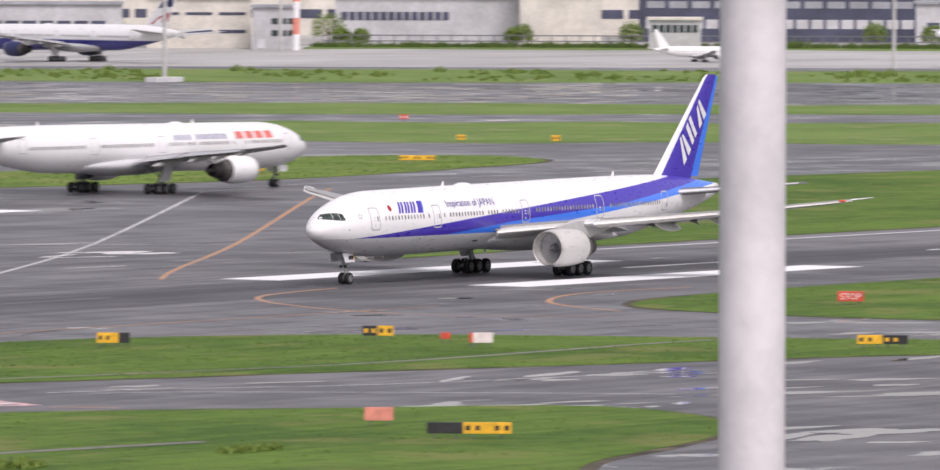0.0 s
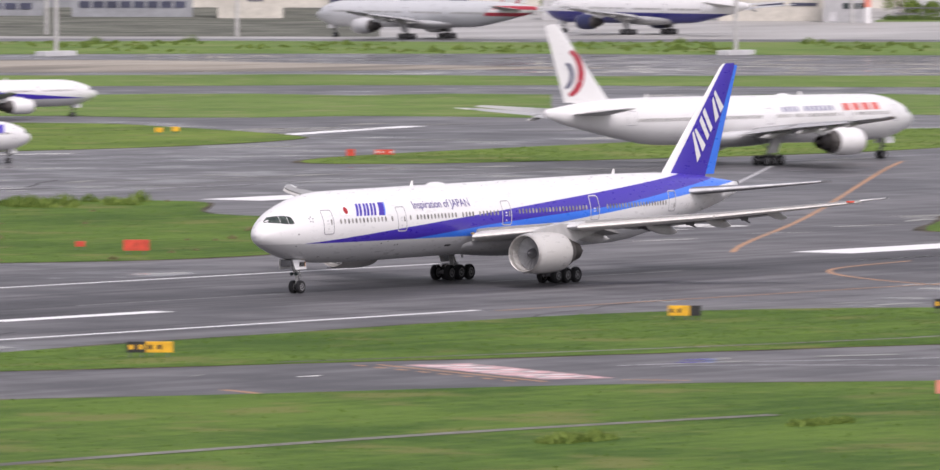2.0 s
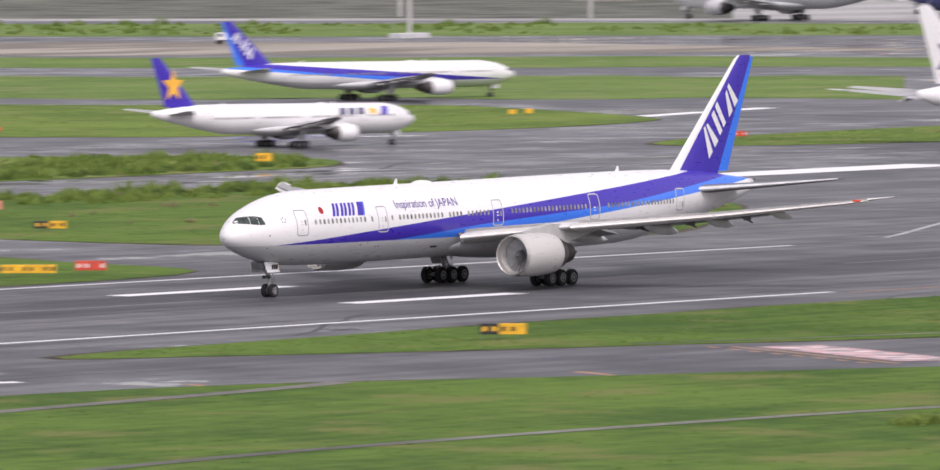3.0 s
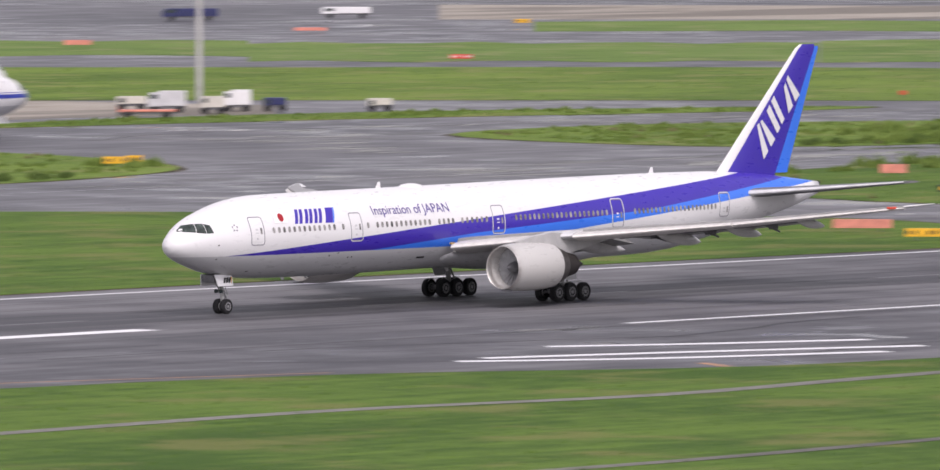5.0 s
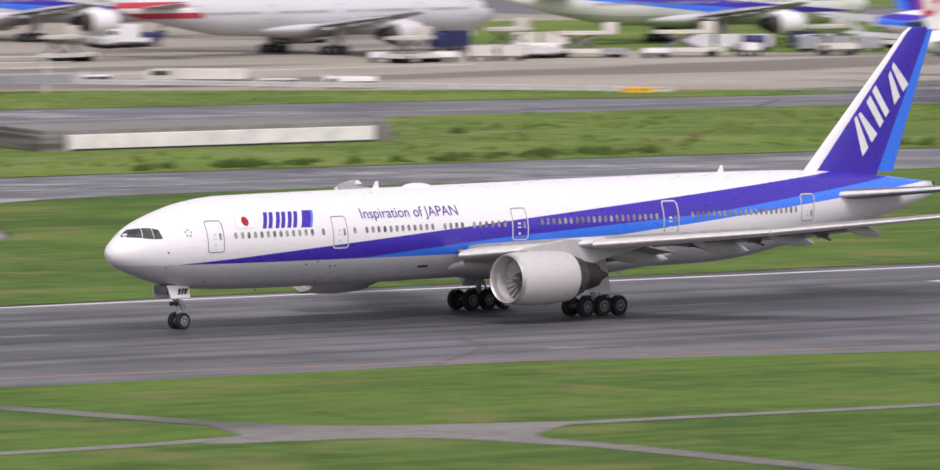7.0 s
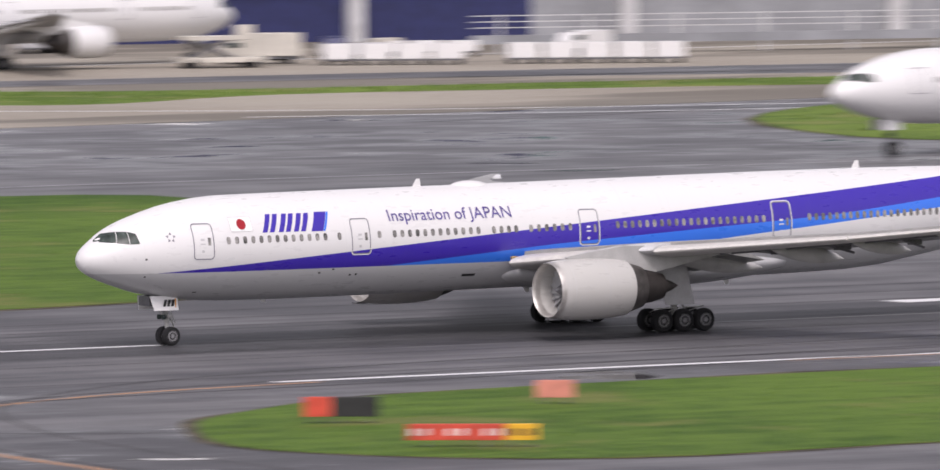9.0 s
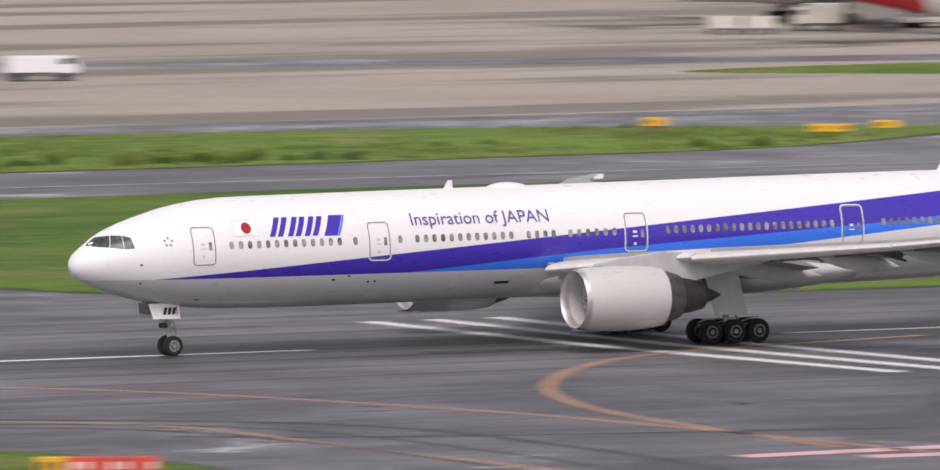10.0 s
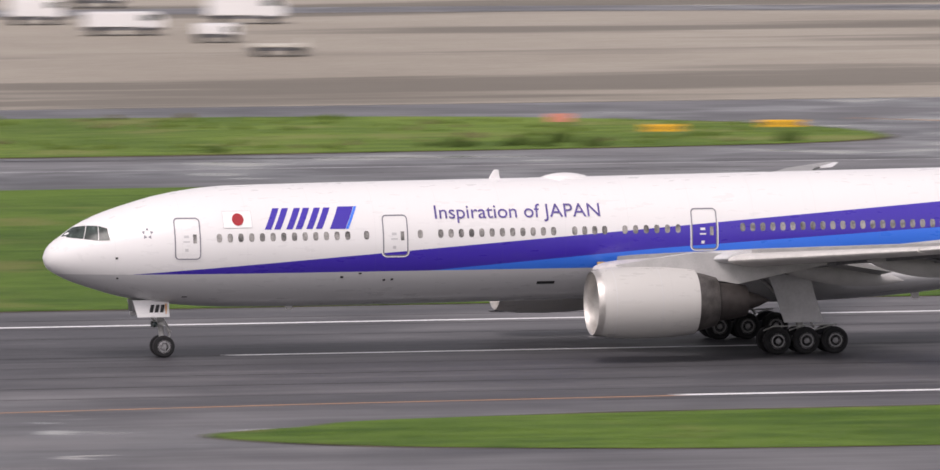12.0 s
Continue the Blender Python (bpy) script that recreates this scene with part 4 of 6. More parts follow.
        self.add("elevator", surface(mirrored(between(TAIL, 1.0, 10.4), side), 0.72, 1), self.tail_mat, ob, wide=True)

    def fin(self, mats):
        edge, main, rear = mats
        cut = 0.115 if self.near else 0.065
        fin = self.add("fin", surface(FIN, cut, 0.82, "y"), main)
        self.add("leading_edge", surface(FIN, 0, cut + 0.005, "y"), edge, fin)
        self.add("rudder", surface(between(FIN, 8.4, 17.9, 2), 0.82, 1, "y"), rear, fin)
        self.tail = fin

    def wheel(self, meshes, at, parent):
        kx, ky, kz = self.k
        rim_holder = shared("wheel", meshes[0], parent, pose(at[0] * kx, at[1] * ky, at[2] * kz))
        if kz != 1:
            rim_holder.scale = (kz, kz, kz)
        shared("rim", meshes[1], rim_holder)
        self.wheels.append(rim_holder)

    def main_gear(self, side):
        y = 5.49
        bm = bmesh.new()
        add_tube(bm, (36.3, side * y, 4.6), (36.93, side * y, 0.75), 0.24, 0.18, 14)
        gear = self.add("main_gear_leg", bm, M_LEG if self.near else M_STRUT, wide=True)
        bm = bmesh.new()
        add_box(bm, (36.93, side * y, 0.72), (3.3, 0.32, 0.30), 0.08)
        for dx in (-1.46, 0, 1.46):
            add_tube(bm, (36.93 + dx, side * (y - 0.95), 0.66), (36.93 + dx, side * (y + 0.95), 0.66), 0.11, n=8)
        self.add("truck", bm, M_STRUT, gear, wide=True)
        bm = bmesh.new()
        add_tube(bm, (34.6, side * (y - 0.6), 4.1), (36.7, side * y, 1.9), 0.10, n=8)
        add_tube(bm, (36.6, side * (y - 2.4), 3.6), (36.7, side * y, 2.0), 0.11, n=8)
        add_tube(bm, (37.0, side * y, 2.2), (37.55, side * y, 1.25), 0.07, n=8)
        self.add("brace", bm, M_LEG if self.near else M_STRUT, gear, wide=True)
        bm = bmesh.new()
        for dx in (-1.46, 0, 1.46):
            add_tube(bm, (36.2 + dx * 0.9, side * (y + 0.3), 1.15), (36.93 + dx, side * (y + 0.5), 1.42), 0.03, n=6)
        add_tube(bm, (35.3, side * (y + 0.4), 1.35), (38.6, side * (y + 0.4), 1.42), 0.03, n=6)
        self.add("brake_line", bm, M_LEG if self.near else M_STRUT, gear, wide=True)
        bm = bmesh.new()
        rings = [[(x0, side * yy, z), (x1, side * yy, z), (x1, side * (yy + 0.07), z), (x0, side * (yy + 0.07), z)] for z, x0, x1, yy in ((3.9, 35.0, 37.1, 6.25), (2.9, 35.4, 37.4, 6.15), (1.55, 35.9, 37.9, 5.95))]
        add_rings(bm, rings)
        self.add("gear_door", bm, M_GREY, gear, wide=True, smooth=False)
        meshes = wheel_mesh(0.67, 0.50)
        for dx in (-1.46, 0, 1.46):
            for dy in (-0.7, 0.7):
                self.wheel(meshes, (36.93 + dx, side * (y + dy), 0.67), gear)

    def nose_gear(self):
        bm = bmesh.new()
        add_tube(bm, (5.75, 0, 2.9), (5.95, 0, 0.55), 0.17, 0.12, 14)
        gear = self.add("nose_gear_leg", bm, M_LEG if self.near else M_STRUT, wide=True)
        bm = bmesh.new()
        add_tube(bm, (5.95, -0.5, 0.54), (5.95, 0.5, 0.54), 0.09, n=8)
        add_tube(bm, (4.7, 0, 2.75), (5.85, 0, 1.5), 0.07, n=8)
        add_tube(bm, (6.15, 0, 1.5), (6.35, 0, 1.05), 0.05, n=8)
        add_tube(bm, (6.35, 0, 1.05), (6.05, 0, 0.7), 0.05, n=8)
        self.add("brace", bm, M_LEG if self.near else M_STRUT, gear, wide=True)
        bm = bmesh.new()
        for s in (-0.22, 0.22):
            add_tube(bm, (5.45, s, 1.62), (5.62, s, 1.62), 0.15, 0.13, 12)
        self.add("taxi_lamp", bm, M_GLASS, gear, wide=True)
        for s in (-1, 1):
            bm = bmesh.new()
            rings = [[(x0, s * yy, z), (x1, s * yy, z), (x1, s * (yy + 0.06), z), (x0, s * (yy + 0.06), z)] for z, x0, x1, yy in ((2.85, 4.35, 6.15, 0.62), (2.02, 4.55, 6.15, 0.8))]
            add_rings(bm, rings)
            door = self.add("gear_door", bm, M_WHITE, gear, wide=True, smooth=False)
            if self.near and s == -1:
                bm = bmesh.new()
                for k in range(3):
                    add_rings(bm, [[(5.15 + 0.26 * k + q, -0.83 + r, 2.25 + p) for q, p in ((0, 0), (0.17, 0), (0.25, 0.38), (0.08, 0.38))] for r in (0, 0.02)])
                self.add("fleet_mark", bm, M_SIGN_BLACK, door, "dark bars on the door", wide=True, smooth=False)
                bm = bmesh.new()
                add_box(bm, (5.98, -0.80, 2.35), (0.05, 0.05, 0.66))
                self.add("door_stripe", bm, M_ORANGE, door, "orange stripe down the door", wide=True, smooth=False)
        if self.near:
            # solid block, coloured dark as the shaded inside of the bay
            bm = bmesh.new()
            add_box(bm, (4.72, 0, 2.55), (0.7, 1.1, 0.55), 0.06)
            self.add("wheel_bay", bm, M_STRUT, gear, "dark block standing in for shade in the wheel bay", wide=True)
            bm = bmesh.new()
            add_box(bm, (5.86, 0, 1.66), (0.34, 0.72, 0.16), 0.04)
            add_tube(bm, (6.0, -0.2, 1.9), (6.35, -0.2, 1.25), 0.035, n=6)
            add_tube(bm, (6.0, 0.2, 1.9), (6.35, 0.2, 1.25), 0.035, n=6)
            self.add("steering_collar", bm, M_LEG, gear, wide=True)
        meshes = wheel_mesh(0.54, 0.40)
        for s in (-1, 1):
            self.wheel(meshes, (5.95, s * 0.34, 0.54), gear)

    def openings(self):
        sides = self.show
        for side in sides:
            for quad in (((0.88, 5.99), (1.75, 5.93), (1.99, 6.55), (1.28, 6.42)), ((1.775, 5.92), (2.43, 5.86), (2.50, 6.55), (2.02, 6.55)), ((2.455, 5.86), (2.98, 5.88), (2.90, 6.44), (2.53, 6.55))):
                bm = bmesh.new()
                skin_patch(bm, quad, side, 0.012)
                self.add("cockpit_window", bm, M_COCKPIT, self.hull, "dark cockpit window")
            for x0, x1, z0, z1 in ((6.02, 7.30, 4.92, 6.95), (16.36, 17.64, 4.95, 6.96), (31.98, 33.30, 5.02, 7.05), (45.5, 46.8, 5.02, 7.10), (58.7, 60.0, 5.4, 7.18)):
                if self.near:
                    bm = bmesh.new()
                    skin_ring(bm, x0, z0, x1, z1, 0.22, 0.062, side, 0.013)
                    door = self.add("door", bm, M_EDGE, self.hull, "outlined cabin door")
                    bm = bmesh.new()
                    skin_ring(bm, x0 - 0.055, z0 - 0.055, x1 + 0.055, z1 + 0.055, 0.27, 0.055, side, 0.014)
                    self.add("door_rim", bm, M_WHITE, door, "pale rim of the door")
                    inked = M_WHITE if 30 < x0 < 50 else M_BELLY
                    for q in (rect(x0 + 0.42, 5.76, x0 + 0.74, 5.83), rect(x0 + 0.46, 5.98, x0 + 0.70, 6.10), rect(x0 + 0.50, 5.32, x0 + 0.66, 5.46)):
                        bm = bmesh.new()
                        skin_patch(bm, q, side, 0.012, 2, 1)
                        self.add("door_handle" if q[0][1] == 5.76 else "door_placard", bm, inked, door)
                    bm = bmesh.new()
                    skin_patch(bm, rect(x1 - 0.38, 5.72, x1 - 0.2, 6.15), side, 0.012, 2, 2)
                    self.add("door_window", bm, M_PANE, door)
                else:
                    bm = bmesh.new()
                    w = 0.055
                    for q in (rect(x0, z0, x0 + w, z1), rect(x1 - w, z0, x1, z1), rect(x0 + w, z1 - w, x1 - w, z1), rect(x0 + w, z0, x1 - w, z0 + w)):
                        skin_patch(bm, q, side, 0.012, 2, 5)
                    self.add("door", bm, M_EDGE, self.hull, "outlined cabin door")
            rows = [(8.2, 14.6, 13), (15.55, 15.6, 1), (18.25, 18.3, 1), (19.28, 24.98, 12), (26.05, 27.57, 4), (28.6, 31.3, 6), (34.6, 44.85, 21), (48.1, 58.1, 21)]
            if self.near:
                for x0, x1, n in rows:
                    for i in range(n):
                        x = x0 + (x1 - x0) * i / max(1, n - 1)
                        z = 5.96 + 0.005 * (x - 8)
                        bm = bmesh.new()
                        ring = [bm.verts.new(on_body(x + 0.135 * math.copysign(abs(math.cos(a)) ** 0.7, math.cos(a)), z + 0.21 * math.copysign(abs(math.sin(a)) ** 0.75, math.sin(a)), side, 0.012)) for a in [2 * math.pi * q / 12 for q in range(12)]]
                        bm.faces.new(ring)
                        self.add("cabin_window", bm, M_PANE, self.hull)
            else:
                bm = bmesh.new()
                for x0, x1, n in rows:
                    for i in range(n):
                        x = x0 + (x1 - x0) * i / max(1, n - 1)
                        skin_patch(bm, rect(x - 0.14, 5.80, x + 0.14, 6.22), side, 0.012, 1, 1)
                tagged(self.add("cabin_glazing", bm, M_PANE, self.hull), kind="stuff")

    def mark(self, name, quads, mat, side, label="", lift=0.014):
        bm = bmesh.new()
        for q in quads:
            skin_patch(bm, q, side, lift, 6, 4)
        return self.add(name, bm, mat, self.hull, label)

    def fin_mark(self, name, polys, mat, side, label="", lift=0.05):
        """Flat painted shapes on the fin, given as (x, z) outlines."""
        bm = bmesh.new()
        for poly in polys:
            vs = []
            for x, z in poly:
                s = between(FIN, z, z, 2)[0]
                c = min(max((x - s[0]) / s[3], 0.02), 0.98)
                h = 5 * s[4] * (0.2969 * math.sqrt(c) - 0.126 * c - 0.3516 * c ** 2 + 0.2843 * c ** 3 - 0.1015 * c ** 4) * s[3]
                vs.append(bm.verts.new((x, side * (h * (1.1 if side > 0 else 0.75) + lift), z)))
            bm.faces.new(vs)
        return self.add(name, bm, mat, self.tail, label, smooth=False)

# ---------------------------------------------------------------- the airliner on the runway
LINER = Airliner("airliner", "white airliner with indigo and azure bands rolling along the runway",
                 paint("sweep_body", sweep_livery(1, 1)), (M_WHITE, M_INDIGO, M_AZURE), M_NACELLE, near=True, show=(-1,))
# airline mark as plain slanted blocks, flag, slogan
for x in (10.55, 11.02, 11.62, 12.08, 12.62, 13.1):
    LINER.mark("mark_bar", [rect(x - 0.08, 6.34, x + 0.24, 7.34, 0.50)], M_INDIGO, -1, "indigo slanted bar of the airline mark")
LINER.mark("mark_panel", [rect(13.72, 6.32, 14.5, 7.38, 0.52)], M_INDIGO, -1, "indigo slanted panel")
LINER.mark("mark_edge", [rect(14.52, 6.32, 14.66, 7.38, 0.52)], M_AZURE, -1, "azure edge of the panel")
LINER.mark("flag_field", [rect(8.45, 6.45, 9.85, 7.22)], plain("flag_white", (0.84, 0.84, 0.84), 0.3, 0, 0.02), -1, "white flag field")
bm = bmesh.new()
skin_ring(bm, 8.43, 6.43, 9.87, 7.24, 0.03, 0.025, -1, 0.02)
LINER.add("flag_border", bm, M_GREY, LINER.hull, "thin grey border of the flag")
bm = bmesh.new()
ring = [bm.verts.new(on_body(9.17 + 0.29 * math.cos(a), 6.83 + 0.29 * math.sin(a), -1, 0.040)) for a in [2 * math.pi * q / 24 for q in range(24)]]
bm.faces.new(ring)
LINER.add("flag_disc", bm, plain("flag_red", (0.36, 0.012, 0.02), 0.4, 0, 0.05), LINER.hull, "red disc")
bm = bmesh.new()
for q in range(5):
    a = 2 * math.pi * q / 5 + 0.3
    bm.faces.new([bm.verts.new(on_body(4.75 + 0.20 * math.cos(a) + 0.10 * math.cos(a + d) , 6.2 + 0.20 * math.sin(a) + 0.10 * math.sin(a + d), -1, 0.014)) for d in (0, 2.1, 4.2)])
LINER.add("alliance_mark", bm, M_EDGE, LINER.hull, "small grey rosette")
for vent in [rect(14.3, 3.9, 14.45, 4.0), rect(15.2, 4.08, 15.35, 4.16), rect(16.45, 3.72, 16.58, 3.82), rect(16.85, 3.74, 16.98, 3.84), rect(3.2, 4.96, 3.32, 5.06), rect(3.3, 3.98, 3.4, 4.06), rect(6.6, 3.02, 6.85, 3.08), rect(24.3, 3.42, 25.2, 3.56)]:
    LINER.mark("skin_vent", [vent], M_SIGN_BLACK, -1)


def slogan(text, x0, x1, z, height, side, mat):
    """Lettering laid on the body's skin."""
    curve = bpy.data.curves.new("slogan", "FONT")
    curve.body, curve.size, curve.offset = text, 1.0, 0.002
    tmp = new("slogan_source", curve)
    me = tmp.to_mesh()
    co = np.array([v.co[:] for v in me.vertices])
    faces = [tuple(p.vertices) for p in me.polygons]
    tmp.to_mesh_clear()
    bpy.data.objects.remove(tmp)
    co[:, 0] -= co[:, 0].min()
    co[:, 0] *= (x1 - x0) / co[:, 0].max()
    co[:, 1] *= height / 0.73
    spans = []
    for f in sorted(faces, key=lambda f: min(co[v, 0] for v in f)):
        lo, hi = min(co[v, 0] for v in f), max(co[v, 0] for v in f)
        if spans and lo <= spans[-1][0] + 1e-4:
            spans[-1][0] = max(spans[-1][0], hi)
            spans[-1][1].append(f)
        else:
            spans.append([hi, [f]])
    for _, group in spans:
        bm = bmesh.new()
        used = sorted({v for f in group for v in f})
        vs = {v: bm.verts.new(on_body(x0 + co[v, 0], z + co[v, 1], side, 0.034)) for v in used}
        for f in group:
            bm.faces.new([vs[v] for v in f])
        LINER.add("letter", bm, mat, LINER.hull, "indigo letter of the slogan Inspiration of JAPAN")


slogan("Inspiration of JAPAN", 19.05, 27.4, 6.73, 0.66, -1, plain("slogan_violet", (0.095, 0.07, 0.27), 0.4, 0.0, 0.1, 2))
# the fin carries the same blocks, climbing along its front edge
BLOCKS = [[(66.45, 9.45), (67.90, 10.95), (66.30, 12.45), (65.70, 12.05)],
          [(68.15, 11.35), (69.05, 12.45), (67.75, 14.25), (66.85, 13.10)],
          [(69.55, 12.85), (70.95, 14.25), (69.45, 15.75), (68.95, 14.85)]]


def fin_bars():
    """Two slim bars out of each block."""
    for a, b, c, d in BLOCKS:
        for u0, u1 in ((0.0, 0.40), (0.62, 1.0)):
            yield [tuple(p + (q - p) * u for p, q in zip(e, f)) for e, f, u in ((a, b, u0), (a, b, u1), (d, c, u1), (d, c, u0))]


for bar in fin_bars():
    LINER.fin_mark("mark_bar", [bar], M_WHITE, -1, "white slanted bar of the airline mark")

# ---------------------------------------------------------------- other airliners, taxiing or parked
def plain_body(name, *bands):
    return paint(name, banded_livery(*bands))


CRANE_RED = plain("disc_red", (0.60, 0.02, 0.04), 0.4, 0, 0.06, 1)
TAXI_EAST = Airliner("airliner", "white airliner with a red and blue tail swirl on the taxiway", plain_body("white_body"), (M_WHITE, M_WHITE, M_WHITE), k=(1, 1, 0.93), show=(1,))
M_PALE_RED = plain("faded_red_letters", (0.66, 0.16, 0.14), 0.5, 0.0, 0.2, 3)
M_PALE_BLUE = plain("grey_blue_letters", (0.26, 0.26, 0.38), 0.5, 0.0, 0.2, 3)
for q in range(4):
    TAXI_EAST.mark("mark_block", [rect(10.0 + 2.0 * q, 6.45, 11.5 + 2.0 * q, 7.35)], M_PALE_RED, 1, "faded red block", 0.016)
for q in range(12):
    if q != 7:
        TAXI_EAST.mark("mark_bar", [rect(19.6 + 0.9 * q, 6.5, 20.15 + 0.9 * q, 7.15)], M_PALE_BLUE, 1, "grey blue bar", 0.016)


def arc(cx, cz, r0, r1, a0, a1, n=10):
    """A crescent as one outline."""
    out = [(cx + r0 * math.cos(radians(a0 + (a1 - a0) * k / n)), cz + r0 * math.sin(radians(a0 + (a1 - a0) * k / n))) for k in range(n + 1)]
    return out + [(cx + r1[0] + r1[1] * math.cos(radians(a1 - (a1 - a0) * k / n)), cz + r1[2] + r1[1] * math.sin(radians(a1 - (a1 - a0) * k / n))) for k in range(1, n)]


TAXI_EAST.fin_mark("swirl", [arc(69.2, 12.0, 3.0, (1.05, 2.8, 0.0), 100, 260)], M_RED, 1, "red crescent")
TAXI_EAST.fin_mark("swirl", [arc(69.9, 11.7, 1.75, (0.55, 1.6, 0.0), 105, 255)], M_NAVY, 1, "blue crescent")

TAXI_WEST = Airliner("airliner", "white airliner with a red disc on the tail on the taxiway", plain_body("white_body_two"), (M_WHITE, M_WHITE, M_WHITE), show=(-1,))
TAXI_WEST.fin_mark("tail_disc", [[(68.8 + 1.8 * math.cos(2 * math.pi * q / 28), 11.5 + 1.8 * math.sin(2 * math.pi * q / 28)) for q in range(28)]], CRANE_RED, -1, "red disc")
for low, high in ((200, 340), (20, 160)):
    TAXI_WEST.fin_mark("disc_wing", [arc(68.8, 11.5, 1.3, (0, 0.95, 0), low, high)], M_WHITE, -1, "white arc in the disc", 0.12)
TAXI_WEST.mark("mark_bar", [rect(14.0, 6.7, 20.0, 7.4)], M_SIGN_BLACK, -1, "black bar of lettering")

K330, K787, K737, K767 = (0.87, 0.93, 0.91), (0.86, 0.93, 0.85), (0.54, 0.55, 0.59), (0.77, 0.66, 0.613)
BLUE = (0.03, 0.05, 0.38)
TAXI_BLUE = Airliner("airliner", "white airliner with a blue waist line on the taxiway", plain_body("waist_line", (0, 3.75, (0.5, 0.5, 0.52)), (4.55, 5.0, BLUE), (5.12, 5.2, BLUE)),
                     (M_WHITE, M_WHITE, M_WHITE), k=K330, show=(1,))
TAIL_RED = plain("tail_mark_red", (0.50, 0.05, 0.06), 0.5, 0, 0.1, 2)
for knot in (arc(68.9, 13.6, 1.45, (0.25, 0.85, 0), -70, 230), arc(69.5, 11.3, 1.55, (-0.2, 0.9, 0), 110, 395), arc(68.4, 12.3, 1.1, (0.2, 0.6, 0), 60, 300)):
    TAXI_BLUE.fin_mark("tail_knot", [knot], TAIL_RED, 1, "red curl of the tail mark")
for s in (-1, 1):
    TAXI_BLUE.add("winglet", surface([(47.4, s * 30.6, 7.2, 1.7, 0.08), (49.0, s * 31.3, 9.3, 0.7, 0.08)], 0, 1, "y"), M_WING_SHADED, wide=True)
TAXI_STAR = Airliner("airliner", "small white airliner with a star on its indigo tail", plain_body("white_body_three"), (M_INDIGO, M_INDIGO, M_INDIGO), k=K737, show=(1,))
TAXI_STAR.fin_mark("tail_star", [[(67.6 + r * math.cos(radians(90 + 36 * q)), 12.6 + r * 1.15 * math.sin(radians(90 + 36 * q))) for q, r in zip(range(10), [3.0, 1.25] * 5)]], M_STAR, 1, "orange star", 0.16)
for x in (16.6, 19.2, 21.8):
    TAXI_STAR.mark("mark_bar", [rect(x, 6.25, x + 1.7, 7.55, -0.5)], M_NAVY, 1, "dark blue bar of lettering")
TAXI_STAR.mark("mark_panel", [rect(10.0, 6.1, 11.9, 7.75, -0.9)], M_INDIGO, 1, "indigo slanted panel")
TAXI_STAR.mark("mark_star", [((12.6, 6.0), (14.0, 6.55), (13.6, 7.2), (12.9, 7.0)), ((14.0, 6.55), (15.2, 6.1), (14.6, 7.0), (13.6, 7.2)), ((15.6, 7.25), (12.2, 7.25), (13.4, 6.9), (14.4, 6.9)), ((13.3, 7.2), (14.5, 7.2), (13.9, 7.95), (13.85, 7.95))], M_STAR, 1, "orange star", 0.018)
SWEEP = [paint("sweep_body_small", sweep_livery(K767[0], K767[2])), paint("sweep_body_wide", sweep_livery(K787[0], K787[2]))]
TAXI_SWEEP = Airliner("airliner", "white airliner with indigo and azure bands on the far taxiway", SWEEP[0], (M_INDIGO, M_INDIGO, M_AZURE), k=K767, show=(1,))
for bar in fin_bars():
    TAXI_SWEEP.fin_mark("mark_bar", [bar], M_WHITE, 1, "white slanted bar of the airline mark")

STANDS = "airliners parked on the apron"


def parked(label, mat, fins, k, at, heading, show, engine=None, extra=None):
    """at: where the main wheels stand; heading: degrees from due east of the plan."""
    a = Airliner("airliner", label, mat, fins, engine, k, group=STANDS, show=show)
    if extra:
        extra(a)
    a.root.matrix_basis = pose(at[0], at[1], 0, 0, 0, heading + 180) @ pose(-36.93 * k[0], 0, 0)
    return a


def striped_tail(a):
    for i in range(4):
        z = 8.3 + 2.1 * i
        side = a.show[0]
        a.fin_mark("tail_stripe", [[(between(FIN, z, z, 2)[0][0] + 0.6, z), (between(FIN, z, z, 2)[0][0] + 6.8 - 1.2 * i, z), (between(FIN, z + 1.1, z + 1.1, 2)[0][0] + 6.2 - 1.2 * i, z + 1.1), (between(FIN, z + 1.1, z + 1.1, 2)[0][0] + 0.6, z + 1.1)]],
                   M_RED if i < 3 else M_AZURE, side, "red stripe" if i < 3 else "blue stripe")


SILVER = plain_body("silver_body", (0, 9, (0.55, 0.56, 0.58)), (4.6, 5.3, (0.42, 0.032, 0.055), 46.0, 62.0), (5.9, 6.6, (0.42, 0.032, 0.055), 47.0, 62.0), (5.3, 5.9, WHITE, 46.5, 62.0))
parked("silver grey airliner with red stripes on its tail", SILVER, (M_WHITE, M_WHITE, M_WHITE), K787, (1720, 1180), 76, (-1,), M_GREY, striped_tail)
UNION = plain_body("navy_belly", (0, 4.35, (0.02, 0.02, 0.20)))


def union_tail(a):
    a.fin_mark("tail_sweep", [[(63.5, 8.9), (69.5, 9.6), (70.5, 11.8), (66.5, 10.6)]], M_RED, -1, "red sweep")
    a.fin_mark("tail_sweep", [[(66.4, 12.6), (71.2, 13.0), (71.6, 14.8), (68.0, 14.6)]], M_NAVY, -1, "blue sweep")


